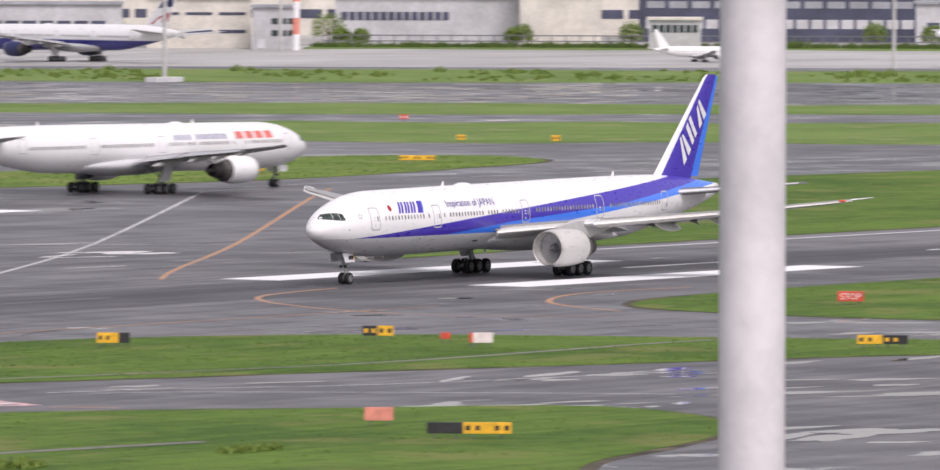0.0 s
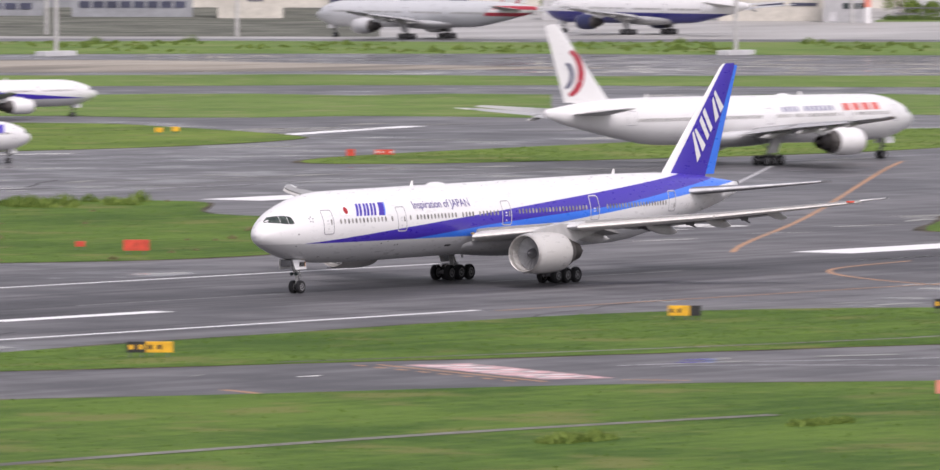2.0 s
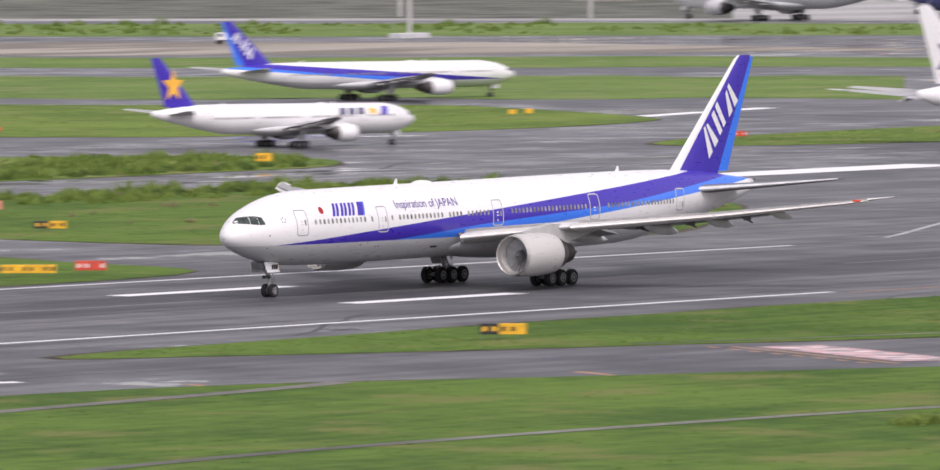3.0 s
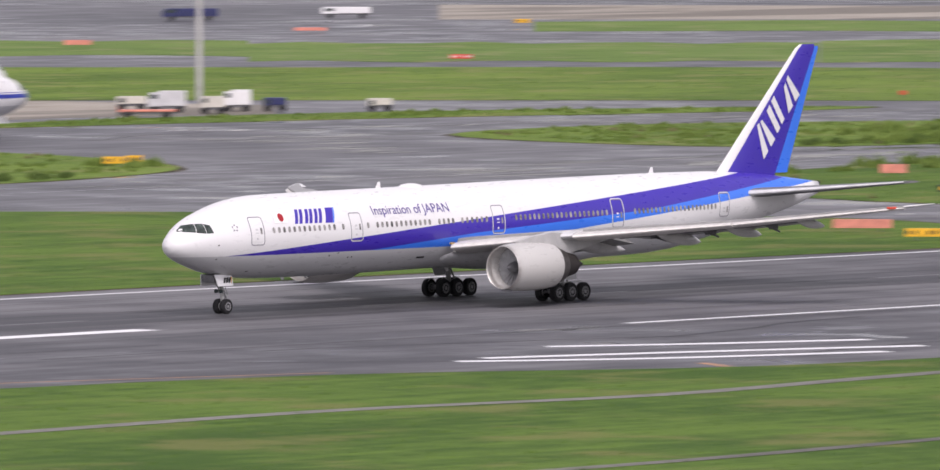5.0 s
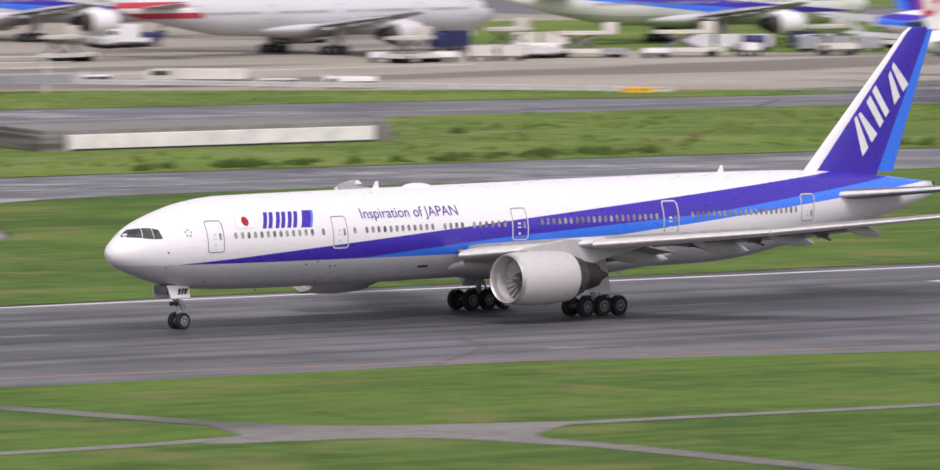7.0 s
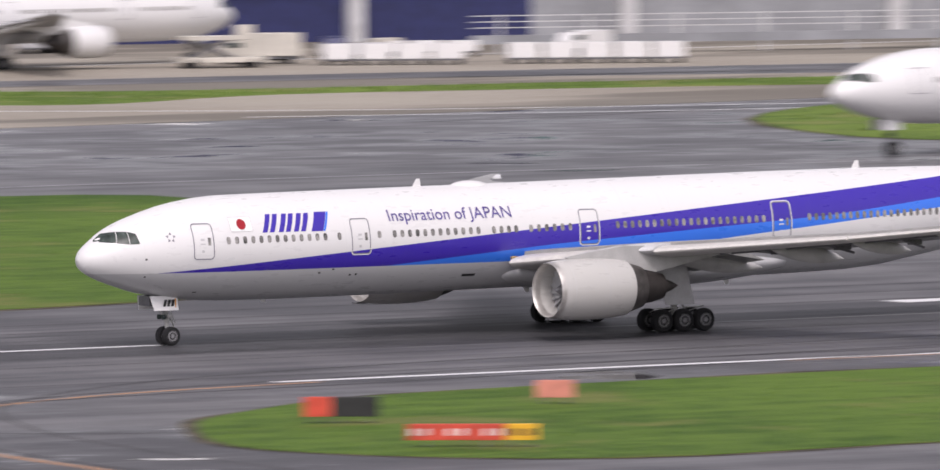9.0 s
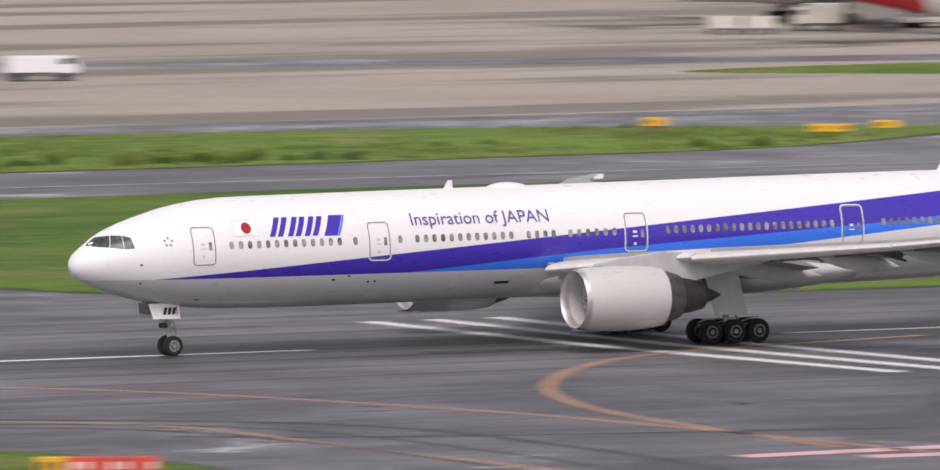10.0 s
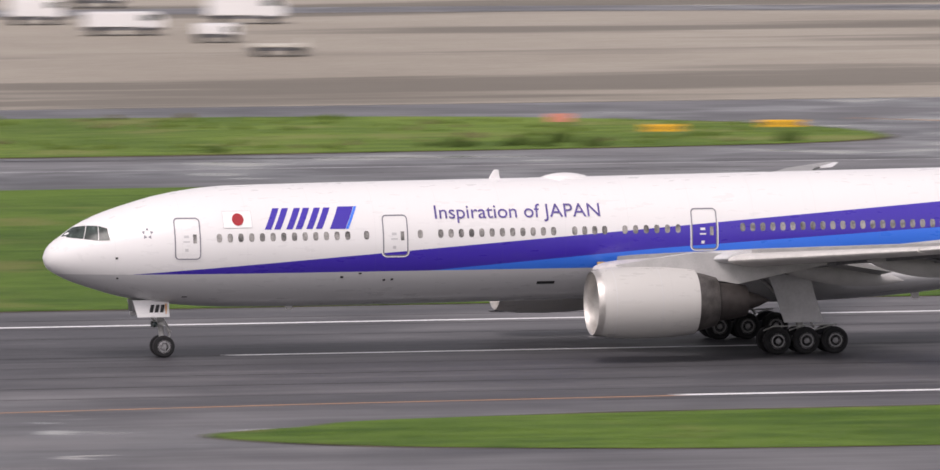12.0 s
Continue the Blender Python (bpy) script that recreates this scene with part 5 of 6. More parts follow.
parked("white airliner with a navy belly and engines", UNION, (M_WHITE, M_WHITE, M_WHITE), K787, (1785, 1172), 72, (-1,), M_NAVY, union_tail)
parked("silver grey airliner with red stripes on its tail", SILVER, (M_WHITE, M_WHITE, M_WHITE), K787, (862, 968), 3, (1,), M_GREY, striped_tail)
for at in ((930, 973), (870, 1033), (864.3, 843)):
    parked("white airliner with indigo and azure bands at its stand", SWEEP[1], (M_INDIGO, M_INDIGO, M_AZURE), K787 if at[1] > 900 else (0.86, 0.93, 0.97), at, 2, (1,))
REDTAIL = plain_body("red_tail_body", (0, 9, (0.50, 0.01, 0.03), 45.0, 90.0))
parked("white airliner with a dark red tail at its stand", REDTAIL, (CRANE_RED, CRANE_RED, CRANE_RED), K330, (541, 906), 4, (1,))
SKYBLUE = plain_body("sky_blue_body", (3.3, 9, (0.05, 0.33, 0.78)), (0, 3.0, (0.5, 0.5, 0.52)))
parked("sky blue and white airliner at its stand", SKYBLUE, (M_AZURE, M_WHITE, M_AZURE), K787, (543, 957), 3, (1,))
BLUELINE = plain_body("blue_line_body", (3.5, 4.1, BLUE))
parked("small white airliner with a blue line at remote stairs", BLUELINE, (M_AZURE, M_AZURE, M_AZURE), K737, (381, 884), 101, (-1,))
GREENTAIL = plain_body("white_body_green", (0, 3.6, (0.02, 0.22, 0.15)))
parked("white airliner with a green tail at the far stands", GREENTAIL, (M_GREEN, M_GREEN, M_GREEN), K330, (*bearing(62.07, 2100),), -52, (1,))
parked("small white business jet on the far apron", plain_body("white_body_jet"), (M_WHITE, M_WHITE, M_WHITE), (0.30, 0.32, 0.36), (*bearing(59.98, 2150),), -25, (1,))

# ---------------------------------------------------------------- signs
def sign(x, y, panels, h=0.95, label="", turn=None):
    """A low airfield sign: panels of (width, material) on short legs, facing the deck."""
    total = sum(w for w, _ in panels)
    root = thing("airfield_sign", label or "low lit taxiway sign on short legs", "sign")
    u = -total / 2
    for w, mat in panels:
        bm = bmesh.new()
        add_box(bm, (u + w / 2, 0, 0.35 + h / 2), (w - 0.03, 0.3, h), 0.04)
        p = part("panel", bm, mat, root)
        if mat in (M_SIGN_YELLOW, M_SIGN_BLACK, M_SIGN_RED) and w > 1.0 and h < 0.99 and not (mat is M_SIGN_BLACK and w > 2.2) and len(panels) < 3:
            n = max(2, int(w / 0.55))
            for k in range(n):
                if k % 3 != 2:
                    bm = bmesh.new()
                    add_box(bm, (u + w * (k + 0.5) / n, -0.16, 0.35 + h / 2), (w / n * 0.45, 0.02, h * 0.42))
                    part("bar", bm, M_SIGN_BLACK if mat is M_SIGN_YELLOW else M_SIGN_YELLOW if mat is M_SIGN_BLACK else M_SIGN_WHITE, p)
        for q in (0.2, 0.8):
            bm = bmesh.new()
            add_tube(bm, (u + w * q, 0, 0), (u + w * q, 0, 0.4), 0.05, n=8)
            part("leg", bm, M_STRUT, root)
        u += w
    root.matrix_basis = pose(x, y, 0.04, 0, 0, turn if turn is not None else -math.degrees(math.atan2(x, y)))
    return root


Y, B, R, S, W = M_SIGN_YELLOW, M_SIGN_BLACK, M_SIGN_RED, M_SALMON, M_SIGN_WHITE
for x, y, panels, h in (
        (715.7, 466.5, ((1.7, Y), (0.9, B)), 0.8), (738.8, 456.4, ((1.2, B), (1.3, Y)), 0.8), (732.2, 442.8, ((0.3, R), (1.6, W)), 0.8), (737, 449, ((0.8, R),), 0.5),
        (624.5, 385.7, ((2.0, S),), 0.9), (613.3, 371.8, ((2.4, B), (3.2, Y)), 0.75), (876, 455, ((0.8, R),), 0.5), (748.5, 415.8, ((2.0, Y), (2.0, B)), 0.7),
        (641.2, 464.3, ((1.4, B), (2.0, Y)), 0.8), (886, 623.5, ((2.6, B), (2.4, Y)), 0.8), (1059, 737.5, ((1.0, R),), 0.8), (1066, 737.5, ((2.3, R),), 0.6), 
        (1023, 617.5, ((1.6, B), (2.0, Y)), 0.8), (948, 574.5, ((6.0, S),), 0.6), (939, 568.5, ((2.4, Y),), 0.7), (801, 581.5, ((2.4, R),), 1.0), (806, 591.5, ((0.9, R),), 0.5),
        (957, 725.5, ((1.8, Y),), 0.9), (1131, 817.5, ((1.0, Y),), 0.6), (1136, 818.5, ((1.0, Y),), 0.6), (786, 620.5, ((1.4, B), (1.6, Y)), 0.7), (706.4, 560, ((4.6, Y),), 0.7), (713.8, 559.2, ((2.6, R),), 0.8),
        (792, 731, ((2.2, Y),), 0.7), (796, 732, ((1.6, Y),), 0.7), (787, 831, ((3.4, Y),), 0.6), (465, 566.5, ((6.2, S),), 0.8), (364, 469.5, ((1.5, Y),), 0.9),
        (417, 732, ((3.2, Y),), 0.6), (424, 735.5, ((2.0, Y),), 0.6), (410, 747.5, ((1.8, Y),), 0.7), (498.5, 844.5, ((3.3, S),), 0.8), (314, 466.5, ((2.0, S),), 0.9), (297, 460.5, ((1.4, R), (2.4, B)), 1.0),
        (293, 442.5, ((4.8, R), (1.6, Y)), 0.8), (194.2, 465.8, ((1.0, M_SIGN_ORANGE),), 0.75), (214, 442.5, ((1.4, Y), (4.2, R)), 0.8), (291, 734.5, ((4.6, S),), 0.6), (305, 745.5, ((2.6, S),), 0.6),
        (201, 727, ((3.0, Y),), 0.5), (191.5, 723, ((2.8, Y),), 0.5), (152, 467.5, ((1.7, R),), 0.99), (147, 464.5, ((1.0, M_SIGN_ORANGE),), 0.75), (188, 738, ((1.6, S),), 0.6),
        (1192, 730.5, ((4.6, Y),), 0.6), (1288, 767, ((1.2, Y),), 0.8), (1286, 781, ((1.2, Y),), 0.7), (1388, 853, ((1.3, R),), 0.7), (1137, 720, ((1.6, Y),), 0.6), (1157, 1075, ((4, S),), 0.7), (1132, 980, ((3, R),), 0.6), (1248, 1111, ((5, S),), 0.5), (1312, 1123, ((2.5, Y),), 0.6), (716.4, 575.5, ((5.0, S),), 0.75), (821.3, 655.9, ((2.6, S),), 0.85), (1032.8, 823.4, ((0.9, R),), 0.5)):
    mats = {M_SIGN_ORANGE: "orange", Y: "yellow", B: "black", R: "red", S: "faded red", W: "white"}
    sign(x, y, panels, h, "low " + " and ".join(dict.fromkeys(mats[m] for _, m in panels)) + " airfield sign standing in the grass")

stop = sign(821.6, 459.6, ((2.3, M_SIGN_RED),), 0.85, "red STOP sign standing in the grass")
for child in [c for p in stop.children for c in p.children]:
    bpy.data.objects.remove(child)
curve = bpy.data.curves.new("stop_letters", "FONT")
curve.body, curve.size, curve.extrude, curve.align_x = "STOP", 0.75, 0.01, "CENTER"
tmp = new("letters_source", curve)
letters = bpy.data.meshes.new_from_object(tmp)
bpy.data.objects.remove(tmp)
letters.materials.clear()
letters.materials.append(M_SIGN_WHITE)
shared("lettering", letters, stop.children[0], pose(0, -0.17, 0.52, 90, 0, 0), "white letters STOP")

# ---------------------------------------------------------------- masts near the deck
def mast(x, y, height, radius, drum):
    root = thing("light_mast", "tall pale grey steel mast standing on the near apron", "mast")
    bm = bmesh.new()
    add_tube(bm, (0, 0, 0.3), (0, 0, height), radius * 1.05, radius, 32)
    part("pole", bm, M_POLE, root, smooth=True, angle=40)
    bm = bmesh.new()
    add_tube(bm, (0, 0, 0), (0, 0, 0.35), radius * 2.4, n=24)
    part("base_plate", bm, M_PATH, root)
    if drum:
        bm = bmesh.new()
        add_tube(bm, (0, 0, height - 2.2), (0, 0, height), drum, n=40)
        add_tube(bm, (0, 0, height), (0, 0, height + 0.05), drum * 1.04, n=40)
        part("drum", bm, M_DRUM, root, smooth=True, angle=40)
        bm = bmesh.new()
        add_box(bm, (0, -drum, height - 0.13), (0.56, 0.03, 0.008))
        part("seam", bm, M_SIGN_BLACK, root)
        bm = bmesh.new()
        add_tube(bm, (0, 0, height + 0.05), (0, 0, height + 0.14), 0.10, 0.03, 16)
        add_tube(bm, (0, 0, height + 0.14), (0, 0, height + 0.80), 0.012, n=16)
        part("rod", bm, M_POLE, root, smooth=True, angle=40)
    root.matrix_basis = pose(x, y, 0, 0, 0, -math.degrees(math.atan2(x, y)))
    return root


mast(*bearing(60.26, 87), 44.0, 0.262, 0)
mast(*bearing(21.73, 87), 30.84, 0.30, 0.50)
# thin far masts
def thin_mast(x, y, height, footed):
    root = thing("lamp_mast", "thin grey lamp mast at the edge of the far apron", "mast", "far lamp masts")
    bm = bmesh.new()
    add_tube(bm, (0, 0, 0), (0, 0, height), 0.38, 0.28, 12)
    part("pole", bm, M_DRUM, root, smooth=True, angle=40)
    if footed:
        bm = bmesh.new()
        add_box(bm, (0, 0, 0.45), (9.0, 2.4, 0.9), 0.1)
        part("foot", bm, M_GREY, root, "pale concrete foot")
    root.matrix_basis = pose(x, y, 0)


for az, r, hgt, footed in ((57.17, 1930, 30, True), (53.6, 1915, 30, True), (47.74, 1305, 30, False), (45.91, 1640, 30, False), (50.15, 2010, 30, False), (54.55, 2110, 26, False), (53.55, 2130, 26, False), (57.78, 2270, 20, False), (61.0, 2090, 24, False)):
    thin_mast(*bearing(az, r), hgt, footed)

# ---------------------------------------------------------------- buildings
def building(az, r, width, depth, height, wall, roof, label, bands=(), columns=0, category="building"):
    """A block whose long side faces the deck; bands of windows given as (from z, to z, share of the width, count)."""
    root = thing("building", label if len(label.split()) > 3 else label + " by the far apron", category)
    bm = bmesh.new()
    add_box(bm, (0, depth / 2, height / 2), (width, depth, height))
    part("wall", bm, wall, root)
    bm = bmesh.new()
    add_box(bm, (0, depth / 2 - 0.2, height + 0.3), (width + 0.8, depth + 0.8, 0.6), 0.08)
    part("roof", bm, roof, root)
    for z0, z1, x0, x1, n, mat in bands:
        step = (x1 - x0) * width / n
        for k in range(n):
            bm = bmesh.new()
            add_box(bm, (-width / 2 + x0 * width + step * (k + 0.5), -0.02, (z0 + z1) / 2), (step * 0.8, 0.16, z1 - z0))
            part("window", bm, mat, root)
    for k in range(columns):
        bm = bmesh.new()
        add_box(bm, (-width / 2 + width * (k + 0.5) / columns, -0.5, height / 2), (0.9, 0.9, height))
        part("column", bm, M_GREY, root)
    root.matrix_basis = pose(*bearing(az, r), 0, 0, 0, -az)
    return root


building(57.75, 2282, 9.5, 14, 8.8, M_WALL, M_ROOF, "small white office block with dark windows", ((5.4, 6.6, 0.40, 0.95, 3, M_GLASS), (2.9, 4.1, 0.40, 0.95, 3, M_GLASS), (0.3, 2.2, 0.1, 0.3, 1, M_GREY)))
building(57.35, 2300, 22, 18, 10.5, M_CREAM, M_ROOF, "long cream apron shed with a dark band", ((7.0, 7.6, 0.02, 0.98, 3, M_DARK_WALL), (3.2, 3.9, 0.02, 0.98, 3, M_DARK_WALL)))
building(56.55, 2310, 32, 18, 9.0, M_WALL, M_ROOF, "low pale shed beside the apron", ((4.2, 5.6, 0.1, 0.9, 7, M_DARK_WALL),))
building(58.55, 2360, 40, 22, 10.0, M_WALL, M_CREAM, "long white terminal hall with a beige roof", ((5.2, 7.0, 0.03, 0.62, 14, M_DARK_WALL),))
building(59.25, 2340, 17.5, 20, 16, M_CREAM, M_ROOF, "tall beige block without windows", ((10.0, 12.0, 0.1, 0.45, 1, M_WALL), (10.0, 12.0, 0.55, 0.9, 1, M_WALL)))
building(60.4, 2400, 62, 30, 13, M_DARK_WALL, M_CREAM, "long open parking deck", ((3.0, 5.0, 0.02, 0.98, 18, M_WALL), (7.5, 9.0, 0.02, 0.98, 12, M_ROOF)))
building(59.85, 2300, 11, 9, 6.2, M_WALL, M_CREAM, "low white hut with a window row", ((3.6, 5.2, 0.05, 0.95, 7, M_GLASS),))
building(61.6, 2360, 40, 20, 9, M_WALL, M_ROOF, "pale long shed", ((3.0, 5.0, 0.05, 0.95, 10, M_DARK_WALL),))
building(55.4, 2350, 30, 18, 12, M_DARK_WALL, M_ROOF, "dark blue hangar with pale panels", ((7.6, 8.8, 0.05, 0.95, 5, M_WALL), (3.4, 4.6, 0.2, 0.9, 2, M_WALL)))
building(54.62, 2330, 14, 16, 11, M_CREAM, M_ROOF, "cream office block with small windows", ((6.2, 7.4, 0.45, 0.7, 3, M_DARK_WALL), (3.6, 4.6, 0.45, 0.7, 3, M_DARK_WALL)))
building(54.0, 2345, 26, 18, 5.5, M_ROOF, M_ROOF, "low dark grey shed", ((2.0, 3.4, 0.05, 0.95, 8, M_DARK_WALL),))
building(53.0, 2360, 44, 18, 4.0, M_ROOF, M_ROOF, "low grey store", ((1.4, 2.8, 0.05, 0.95, 12, M_DARK_WALL),))
building(57.0, 2480, 260, 30, 22, M_CREAM, M_ROOF, "wide beige building beyond the apron", ((10.0, 12.5, 0.02, 0.98, 40, M_DARK_WALL), (4.0, 6.0, 0.02, 0.98, 40, M_DARK_WALL)))
building(52.0, 2480, 180, 30, 14, M_ROOF, M_DARK_WALL, "wide pale building beyond the apron", ((6.0, 8.0, 0.02, 0.98, 30, M_DARK_WALL),))
# red and white tower
tower = thing("antenna_tower", "slim red and white banded tower beside the office block", "tower")
for k in range(6):
    bm = bmesh.new()
    add_tube(bm, (0, 0, 3.4 * k), (0, 0, 3.4 * k + 3.4), 0.75, n=12)
    part("band", bm, M_WHITE if k % 2 == 0 else M_SALMON, tower)
tower.matrix_basis = pose(*bearing(57.86, 2272), 0)

# terminal with its green glass front
term = thing("terminal", "terminal with a green glass front and pale columns", "building")
A, Bq = Vector((738, 915)), Vector((585, 958))
n_bay = 16
axis = (Bq - A) / n_bay
tang, norm = axis.normalized(), Vector((axis.y, -axis.x)).normalized()
ang = math.degrees(math.atan2(axis.y, axis.x))
for k in range(n_bay):
    c = A + axis * (k + 0.5)
    dark = k >= 11
    for z0, z1 in ((5.0, 9.0), (9.2, 13.5), (13.7, 18.0)):
        bm = bmesh.new()
        add_box(bm, (c.x, c.y, (z0 + z1) / 2), (axis.length - 0.25, 0.3, z1 - z0), 0, ang)
        part("pane", bm, M_DARK_WALL if dark else M_GREEN_GLASS, term)
    bm = bmesh.new()
    add_box(bm, (c.x, c.y, 2.5), (axis.length, 0.3, 5.0), 0, ang)
    part("wall", bm, M_NAVY if dark else M_ROOF, term)
    for z in (5.05, 9.1, 13.6):
        bm = bmesh.new()
        add_box(bm, (c.x, c.y - 0.3, z), (axis.length, 0.5, 0.28), 0, ang)
        part("transom", bm, M_WALL, term)
    if k % 3 == 1:
        bm = bmesh.new()
        q = A + axis * k
        add_box(bm, (q.x, q.y - 1.2, 9), (1.6, 1.6, 18), 0.1, ang)
        part("column", bm, M_GREY, term)
bm = bmesh.new()
c = (A + Bq) / 2
add_box(bm, (c.x + 3, c.y + 9, 18.4), ((Bq - A).length, 20, 0.8), 0, ang)
part("roof", bm, M_ROOF, term)
# road bridge with rails before it
bridge = thing("access_bridge", "grey road bridge with thin steel rails before the terminal", "bridge")
for z, h2, mat in ((1.5, 0.9, M_ROOF), (2.7, 0.08, M_GREY), (3.3, 0.08, M_GREY), (3.9, 0.08, M_GREY)):
    bm = bmesh.new()
    add_box(bm, (675, 893, z), (150, 0.5, h2), 0, -12)
    part("deck" if h2 > 0.5 else "rail", bm, mat, bridge)
for k in range(16):
    bm = bmesh.new()
    p = Vector((675, 893)) + Vector((math.cos(radians(-12)), math.sin(radians(-12)))) * (-72 + 9.6 * k)
    add_box(bm, (p.x, p.y, 2.0), (0.3, 0.3, 4.0), 0, -12)
    part("post", bm, M_GREY, bridge)

# concrete culvert wall in the grass bank
cul = thing("culvert_wall", "pale concrete culvert wall in the grass bank", "wall")
bm = bmesh.new()
add_box(bm, (660, 752.5, 0.75), (37, 0.8, 1.5), 0.05)
part("face", bm, plain("pale_concrete", (0.74, 0.72, 0.69), 0.75, 0, 0.1, 0.5), cul)
# black strip painted as the shadow gap along the wall's base
bm = bmesh.new()
add_box(bm, (660, 752.05, 0.12), (37, 0.3, 0.24), 0.02)
part("footing", bm, M_SIGN_BLACK, cul, "dark strip painted as shade under the wall")
bm = bmesh.new()
add_rings(bm, [[(639, 753, 1.5), (681, 753, 1.5), (692, 768, 1.5), (646, 768, 1.5)], [(639, 753, 1.9), (681, 753, 1.9), (692, 768, 1.9), (646, 768, 1.9)]])
part("coping", bm, M_PATH, cul)
for xs in ((678.5, 681, 690, 687.5), (638, 641, 648, 644)):
    bm = bmesh.new()
    add_rings(bm, [[(xs[0], 752.3, 0), (xs[1], 752.3, 0), (xs[2], 768, 0), (xs[3], 768, 0)], [(xs[0], 752.3, 1.5), (xs[1], 752.3, 1.5), (xs[2], 768, 1.5), (xs[3], 768, 1.5)]])
    part("side_wall", bm, M_PATH, cul)

# fence before the far terminal
fence = thing("fence", "grey mesh fence along the far apron", "fence")
for k in range(60):
    az = 58.0 + 0.075 * k
    bm = bmesh.new()
    add_box(bm, (*bearing(az, 2322), 1.3), (0.25, 0.25, 2.6), 0, -az)
    part("post", bm, M_STRUT, fence)
for z in (0.4, 1.3, 2.5):
    rail_pts = [bearing(58.0 + 0.5 * k, 2322) for k in range(10)]
    for p, q in zip(rail_pts, rail_pts[1:]):
        bm = bmesh.new()
        add_tube(bm, (*p, z), (*q, z), 0.12, n=6)
        part("rail", bm, M_STRUT, fence)

# ---------------------------------------------------------------- ground vehicles
def vehicle(x, y, turn, length, width, height, mat, label, cab=0.3, cab_mat=None, load=None, category="vehicle"):
    """A service vehicle: chassis, body, cab with window, wheels."""
    root = thing("service_vehicle", label if len(label.split()) > 3 else label + " on the apron", category)
    bm = bmesh.new()
    add_box(bm, (0, 0, 0.62), (length, width * 0.9, 0.3), 0.05)
    part("chassis", bm, M_STRUT, root)
    bm = bmesh.new()
    add_box(bm, (length * cab / 2, 0, 0.77 + (height - 0.77) / 2), (length * (1 - cab) - 0.1, width, height - 0.77), 0.08)
    part("body", bm, load or mat, root)
    bm = bmesh.new()
    ch = min(height, 2.3)
    lx = -length / 2 + length * cab / 2
    add_rings(bm, [[(lx - length * cab / 2, s, 0.7), (lx + length * cab / 2, s, 0.7), (lx + length * cab / 2, s, ch), (lx - length * cab * 0.25, s, ch), (lx - length * cab / 2, s, 1.5)] for s in (-width * 0.48, width * 0.48)])
    c = part("cab", bm, cab_mat or mat, root)
    bm = bmesh.new()
    add_box(bm, (lx, 0, ch - 0.45), (length * cab * 0.6, width * 0.98, 0.5), 0.03)
    part("window", bm, M_GLASS, c)
    for sx in (-0.33, 0.33):
        for s in (-1, 1):
            bm = bmesh.new()
            add_tube(bm, (sx * length, s * width * 0.40, 0.4), (sx * length, s * width * 0.5, 0.4), 0.4, n=16)
            part("wheel", bm, M_TYRE, root)
    root.matrix_basis = pose(x, y, 0.03, 0, 0, turn)
    return root


def dolly(x, y, turn, mat, label, n=3, h=1.5):
    """A train of baggage carts."""
    root = thing("baggage_cart", label if len(label.split()) > 3 else label + " on the apron", "cart")
    for k in range(n):
        bm = bmesh.new()
        add_box(bm, (k * 3.6, 0, 0.5), (3.2, 1.6, 0.16), 0.03)
        deck = part("deck", bm, M_ROOF if mat is M_STRUT else M_STRUT, root)
        bm = bmesh.new()
        add_box(bm, (k * 3.6, 0, 0.6 + h / 2), (3.0, 1.5, h), 0.06)
        part("container" if h > 0.35 else "load_bed", bm, M_ROOF if mat is M_STRUT else mat, deck)
        for sx in (-1.1, 1.1):
            bm = bmesh.new()
            add_tube(bm, (k * 3.6 + sx, -0.7, 0.22), (k * 3.6 + sx, 0.7, 0.22), 0.22, n=12)
            part("wheel", bm, M_TYRE, root)
        if k:
            bm = bmesh.new()
            add_tube(bm, (k * 3.6 - 2.1, 0, 0.45), (k * 3.6 - 1.5, 0, 0.45), 0.05, n=6)
            part("coupling", bm, M_STRUT, root)
    root.matrix_basis = pose(x, y, 0.03, 0, 0, turn)
    return root


def stairs(x, y, turn, height=3.2):
    """A mobile boarding stair."""
    root = thing("boarding_stairs", "white mobile boarding stairs with a dark canopy", "stairs")
    for s in (-0.75, 0.75):
        bm = bmesh.new()
        add_rings(bm, [[(0, s - 0.05, 0.6), (6.5, s - 0.05, height), (6.5, s - 0.05, height + 1.1), (0, s - 0.05, 1.7)], [(0, s + 0.05, 0.6), (6.5, s + 0.05, height), (6.5, s + 0.05, height + 1.1), (0, s + 0.05, 1.7)]])
        part("side_panel", bm, M_WHITE, root)
    for k in range(16):
        bm = bmesh.new()
        add_box(bm, (0.2 + 0.4 * k, 0, 0.6 + (height - 0.6) * k / 15), (0.4, 1.4, 0.05))
        part("step", bm, M_GREY, root)
    bm = bmesh.new()
    add_box(bm, (3.2, 0, 0.5), (6.8, 1.7, 0.35), 0.05)
    part("chassis", bm, M_STRUT, root)
    bm = bmesh.new()
    add_rings(bm, [[(1.5, -0.85, 3.3), (7, -0.85, height + 2.3), (7, -0.85, height + 2.5), (1.5, -0.85, 3.5)], [(1.5, 0.85, 3.3), (7, 0.85, height + 2.3), (7, 0.85, height + 2.5), (1.5, 0.85, 3.5)]])
    part("canopy", bm, M_DARK_WALL, root)
    for sx in (1.2, 5.6):
        bm = bmesh.new()
        add_tube(bm, (sx, -0.85, 0.35), (sx, 0.85, 0.35), 0.35, n=14)
        part("wheel", bm, M_TYRE, root)
    root.matrix_basis = pose(x, y, 0.03, 0, 0, turn)


